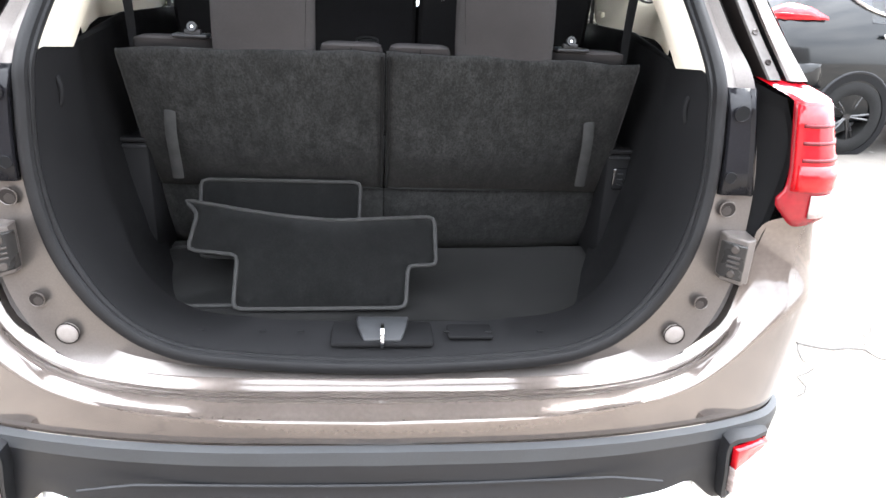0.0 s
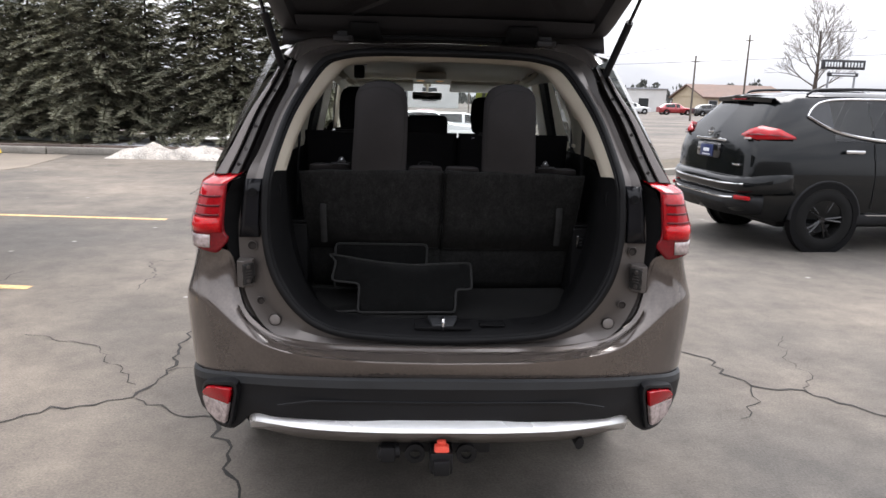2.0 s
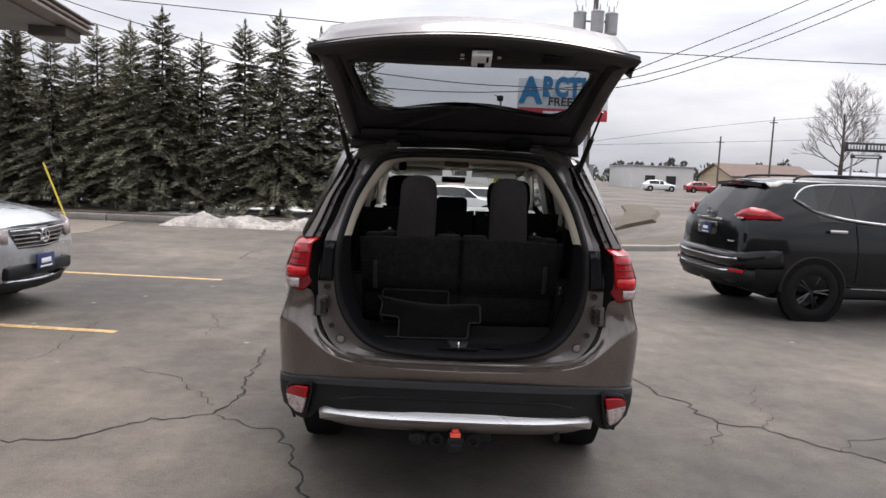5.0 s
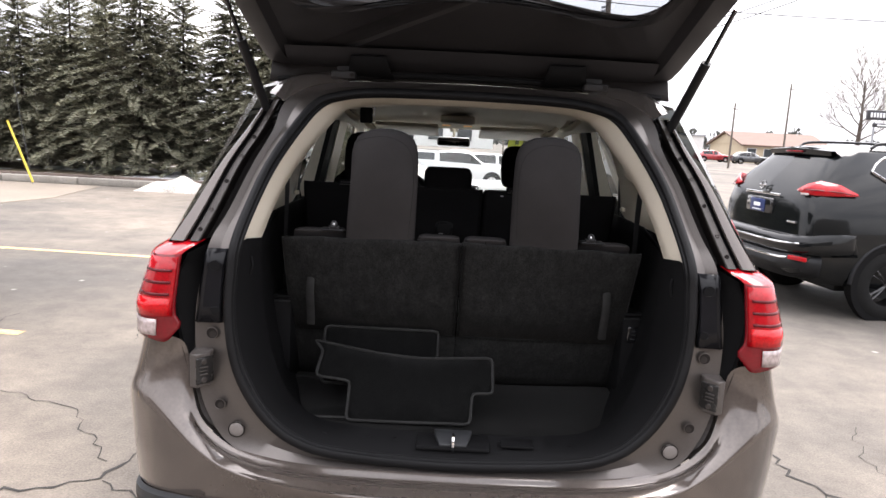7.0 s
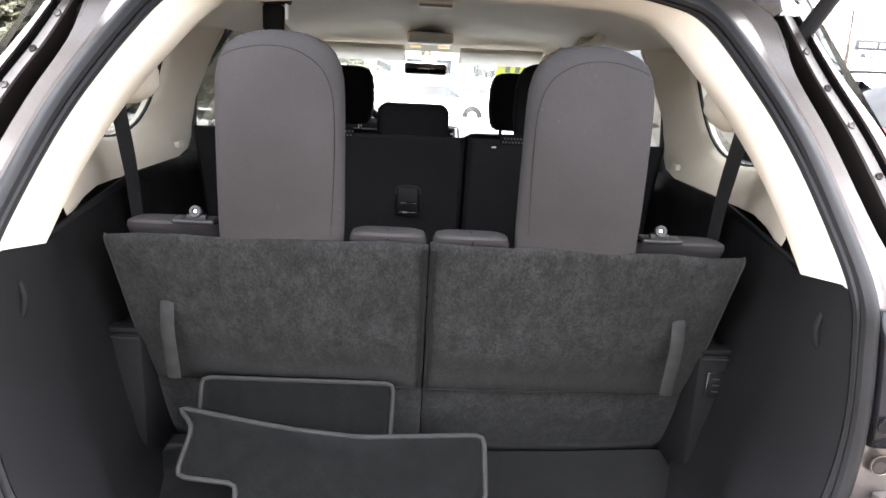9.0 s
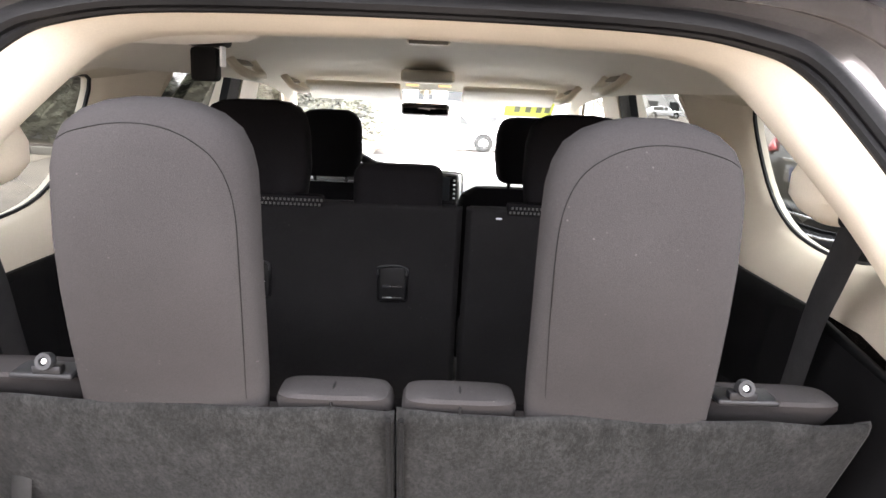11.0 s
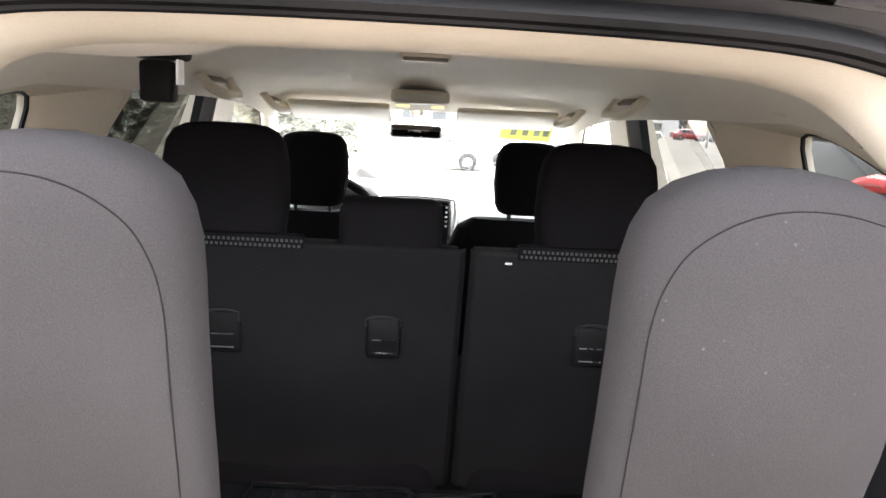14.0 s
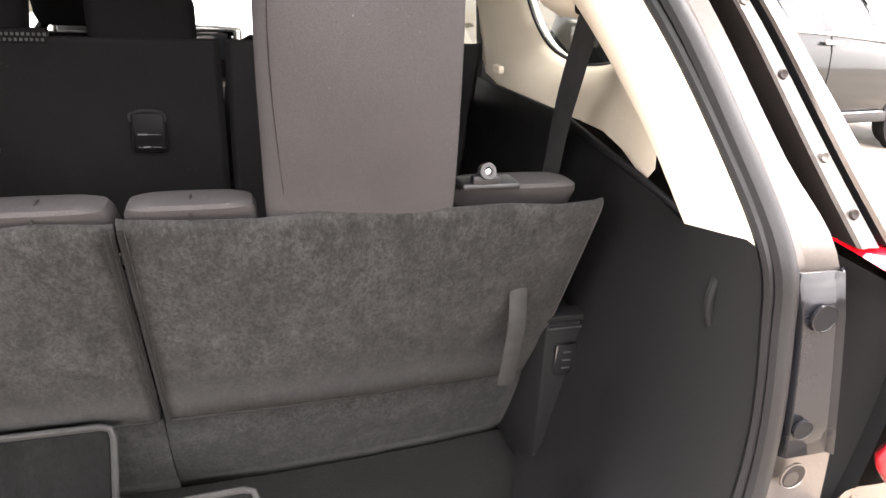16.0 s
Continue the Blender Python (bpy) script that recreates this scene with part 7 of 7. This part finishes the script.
sg = thing("billboard", "pole sign with blue lettering and a red band", "sign", (5.25, 30, 0))
part("post", tube([(-1.2, .25, -.3), (-1.2, .25, 4.2)], .08, 10), M_GREYW, sg)
part("post", tube([(1.2, .25, -.3), (1.2, .25, 4.2)], .08, 10), M_GREYW, sg)
part("panel", rbox((0, .1, 5.36), (4.2, .22, 1.36), .03), M_SIGNWH, sg, "white sign panel")
part("red_band", rbox((0, .08, 4.42), (4.2, .22, .50), .03), M_SIGNRED, sg, "red band of the sign")
up = lambda x, z: pose(x, -.03, z, 90, 0, 0)
words("big_letter", "A", 1.52, M_SIGNBLUE, sg, up(-1.52, 5.42) @ Matrix.Diagonal((.92, 1.05, 1, 1)), .02, "tall blue first letter", .07)
words("big_letters", "RCTIC", 1.0, M_SIGNBLUE, sg, up(.36, 5.62) @ Matrix.Diagonal((.88, 1.18, 1, 1)), .02, "blue capital letters", .055)
words("small_letters", "FREEZER", .52, M_SIGNDK, sg, up(.36, 4.98) @ Matrix.Diagonal((1.05, 1, 1, 1)), .02, "dark capital letters", .010)
part("name_bar", rbox((-.25, -.05, 4.42), (1.3, .03, .26), .01), M_WHITE, sg)

ds = thing("pole_sign", "dark dealer sign on two posts", "sign", (28.5, 45, 0))
for x in (-.9, .9):
    part("post", tube([(x, 0, 0), (x, 0, 3.9)], .07, 8), M_GREYW, ds)
part("panel", rbox((0, 0, 4.32), (2.95, .2, .62), .03), M_SIGNDK, ds, "dark sign panel")
for x in (-1.22, -1.02, -.82, -.62, -.42, -.22, .12, .34, .56, .78, 1.0, 1.22):
    part("name_bar", rbox((x, -.12, 4.32), (.13, .03, .30), .01), M_WHITE, ds)
part("lower_panel", rbox((.05, 0, 3.68), (2.1, .16, .24), .02), M_SIGNDK, ds)
part("name_bar", rbox((.05, -.10, 3.68), (1.6, .03, .10), .01), M_WHITE, ds)

for x, y, h in ((24.4, 60, 5.6), (29.0, 60, 7.5)):
    up_ = thing("utility_pole", "weathered wooden utility pole by the road", "pole", (x, y, 0), group="utility poles")
    part("shaft", tube([(0, 0, 0), (0, 0, h)], .10, 8, taper=lambda t: 1 - .3 * t), M_POLE, up_)
    part("crossarm", rbox((0, 0, h - .5), (.7, .08, .08), .01), M_POLE, up_)
pole = thing("utility_pole", "weathered wooden utility pole with a guy wire", "pole", (-14.0, 20, 0), group="utility poles")
part("shaft", tube([(0, 0, 0), (0, 0, 7.6)], .15, 10, taper=lambda t: 1 - .3 * t), M_POLE, pole)
part("crossarm", rbox((0, 0, 7.0), (1.8, .1, .12), .01), M_POLE, pole)
guy = thing("guy_wire", "taut guy wire with a yellow plastic guard", "cable", (-9.6, 14.6, 0))
part("wire", tube([(0, 0, 0), (-4.2, 5.2, 7.2)], .008, 6), M_WIRE, guy)
part("guard", tube([(.02, -.02, 0.05), Vector((-.62, .16, 1.42))], .024, 8), M_YGUARD, guy, "yellow plastic guard")
for P in ([(-14, 20, 7.1), (-11.4, 20, 6.24), (-6.6, 20, 5.15), (-2, 20, 4.62), (2, 20, 4.42), (6.27, 20, 4.72), (13.2, 20, 7.5), (18, 20, 10.5)],
          [(-14, 20.4, 6.5), (-6.6, 20.4, 4.75), (0, 20.4, 4.2), (6.25, 20.4, 4.98), (12.5, 20.4, 7.47), (17, 20.4, 10)],
          [(5.8, 20, 5.05), (11.2, 20, 7.47), (15, 20, 9.6)], [(-14, 20.2, 6.85), (3, 20.8, 5.95), (7.1, 21, 5.82), (14.7, 21, 5.75), (22, 21, 5.9)], [(8, 60, 3.9), (29, 60, 7.2), (46, 60, 8.6)], [(8, 60, 4.1), (24.4, 60, 5.1), (42, 60, 6.2), (60, 60, 7.2)]):
    tagged(part("overhead_wire", tube(spline(P, 6), .016, 5), M_WIRE), "black overhead cable across the sky", "cable", "overhead cables")

tp = thing("transformer_pole", "wooden utility pole carrying three grey transformer cans", "pole", (6.75, 31.2, 0), group="utility poles")
part("shaft", tube([(0, 0, -.2), (0, 0, 11.0)], .15, 10, taper=lambda t: 1 - .25 * t), M_POLE, tp)
for x, y in ((-.74, -.05), (.02, -.42), (.76, -.05)):
    can = part("transformer_can", annulus((x, y, 8.33), (0, 0, 1), [(.01, 0), (.27, 0), (.30, .03), (.30, .90), (.315, .92), (.315, .96), (.27, 1.02), (.10, 1.07), (.01, 1.07)], 18), M_CAN, tp, "grey steel transformer can")
    part("mounting_arm", rbox((x * .5, y * .5, 8.93), (abs(x) + .06, abs(y) + .06, .07), .01), M_CAN, can)
    for dx in (-.14, .10):
        part("bushing", tube([(x + dx, y, 9.34), (x + dx, y, 9.54), (x + dx, y, 9.65)], .035, 8, taper=lambda t: 1 - .5 * t), M_GREYW, can)
part("crossarm", rbox((0, -.15, 10.13), (2.3, .1, .12), .01), M_POLE, tp)
for x in (-1.05, -.55, .55, 1.05):
    part("lead_wire", tube([(x, -.15, 10.16), (x * .9, -.12, 9.58)], .010, 5), M_WIRE, tp)
for z in (7.25, 7.42, 7.58):
    part("insulator", tube([(-.34, -.15, z), (-.14, -.15, z + .04)], .055, 8), M_GREYW, tp)
part("bracket", tube([(-.85, -.1, 6.35), (-.16, -.1, 7.2)], .018, 6), M_WIRE, tp)

sl = thing("street_lamp", "dark street lamp on a thin pole beyond the lot", "lamp", (3.12, 40, -1.0))
part("pole", tube([(0, 0, 0), (0, 0, 7.0)], .045, 8), M_POLE, sl)
part("head", disc((-.05, 0, 7.18), (0, -.3, -1), .20, .26, 14, .05), M_CLAD, sl, "dark lamp head")
part("arm", tube([(-.42, 0, 7.30), (-.1, 0, 7.12), (0, 0, 6.85)], .025, 6), M_CLAD, sl)

# canopy corner of the building beside the lot
ev = thing("canopy", "flat canopy corner of the dealership building", "canopy", (-4.47, 5.90, 0), 10)
part("deck", rbox((-4.03, -3.03, 3.19), (7.94, 5.94, .11), .004), M_FASCIA, ev, "brown metal fascia")
for z, o, h, m in ((3.246, .012, .022, M_CANOPY), (3.196, -.008, .030, M_CANOPY), (3.128, 0, .034, M_CANOPY)):
    part("fascia_rib", rbox((-4.0 + o, -3.0 + o, z), (8.0, 6.0, h), .006), m, ev, "weathered brown fascia rib")
part("soffit", rbox((-4.1, -3.1, 3.098), (7.8, 5.8, .022), .004), M_SOFFIT, ev, "grey soffit")
lampbox = part("soffit_box", rbox((-.30, -.42, 3.045), (.40, .50, .12), .01), M_FASCIA, ev, "dark lamp box under the canopy")
part("diffuser", rbox((-.30, -.42, 2.981), (.36, .46, .014), .004), M_SOFFIT, lampbox, "pale cover of the lamp box")
for y in (-5.6, -.9):
    part("column", rbox((-7.6, y, 1.54), (.3, .3, 3.09), .01), M_SOFFIT, ev)

# low woods along the horizon, distance haze mixed into their colour
rnd = random.Random(8)
clumps = []
for k in range(260):
    x = rnd.uniform(-160, 190)
    y = 150 + rnd.uniform(0, 40)
    h = rnd.uniform(2.4, 5.4) * (1.0 if rnd.random() < .8 else 1.35) * (1 if x > 15 else .45)
    n = 46
    pts = []
    for j in range(n):
        a, r, z = rnd.uniform(0, 6.28), rnd.uniform(.2, 1) * 2.6, rnd.uniform(.15, 1) * h
        q = 1.0 - .6 * z / h
        b = len(pts)
        c = Vector((x + math.cos(a) * r * q, y + math.sin(a) * r * q, z))
        u, v = Vector((rnd.uniform(-1, 1), rnd.uniform(-1, 1), rnd.uniform(-.3, .3))), Vector((rnd.uniform(-.4, .4), rnd.uniform(-.4, .4), 1))
        pts += [c - u * .55, c - v * .45, c + u * .55, c + v * .6]
    clumps.append((pts, [(i, i + 1, i + 2, i + 3) for i in range(0, len(pts), 4)]))
tagged(part("distant_woods", join(*clumps), M_FARTREE, sharp=0), "low leafless woods and evergreens along the horizon, greyed for haze", "woods", kind="stuff")

# unseen plain wall behind the viewpoint, added to give the paint something to reflect
for x0, x1, y, h in ((-26, 14, -13, 4.2),):
    tagged(part("reflection_wall", rbox(((x0 + x1) / 2, y - 4, h / 2), (x1 - x0, 8, h), .02), M_FASCIA), "unseen plain brown wall added behind the viewpoint for reflections", "wall", kind="structure")
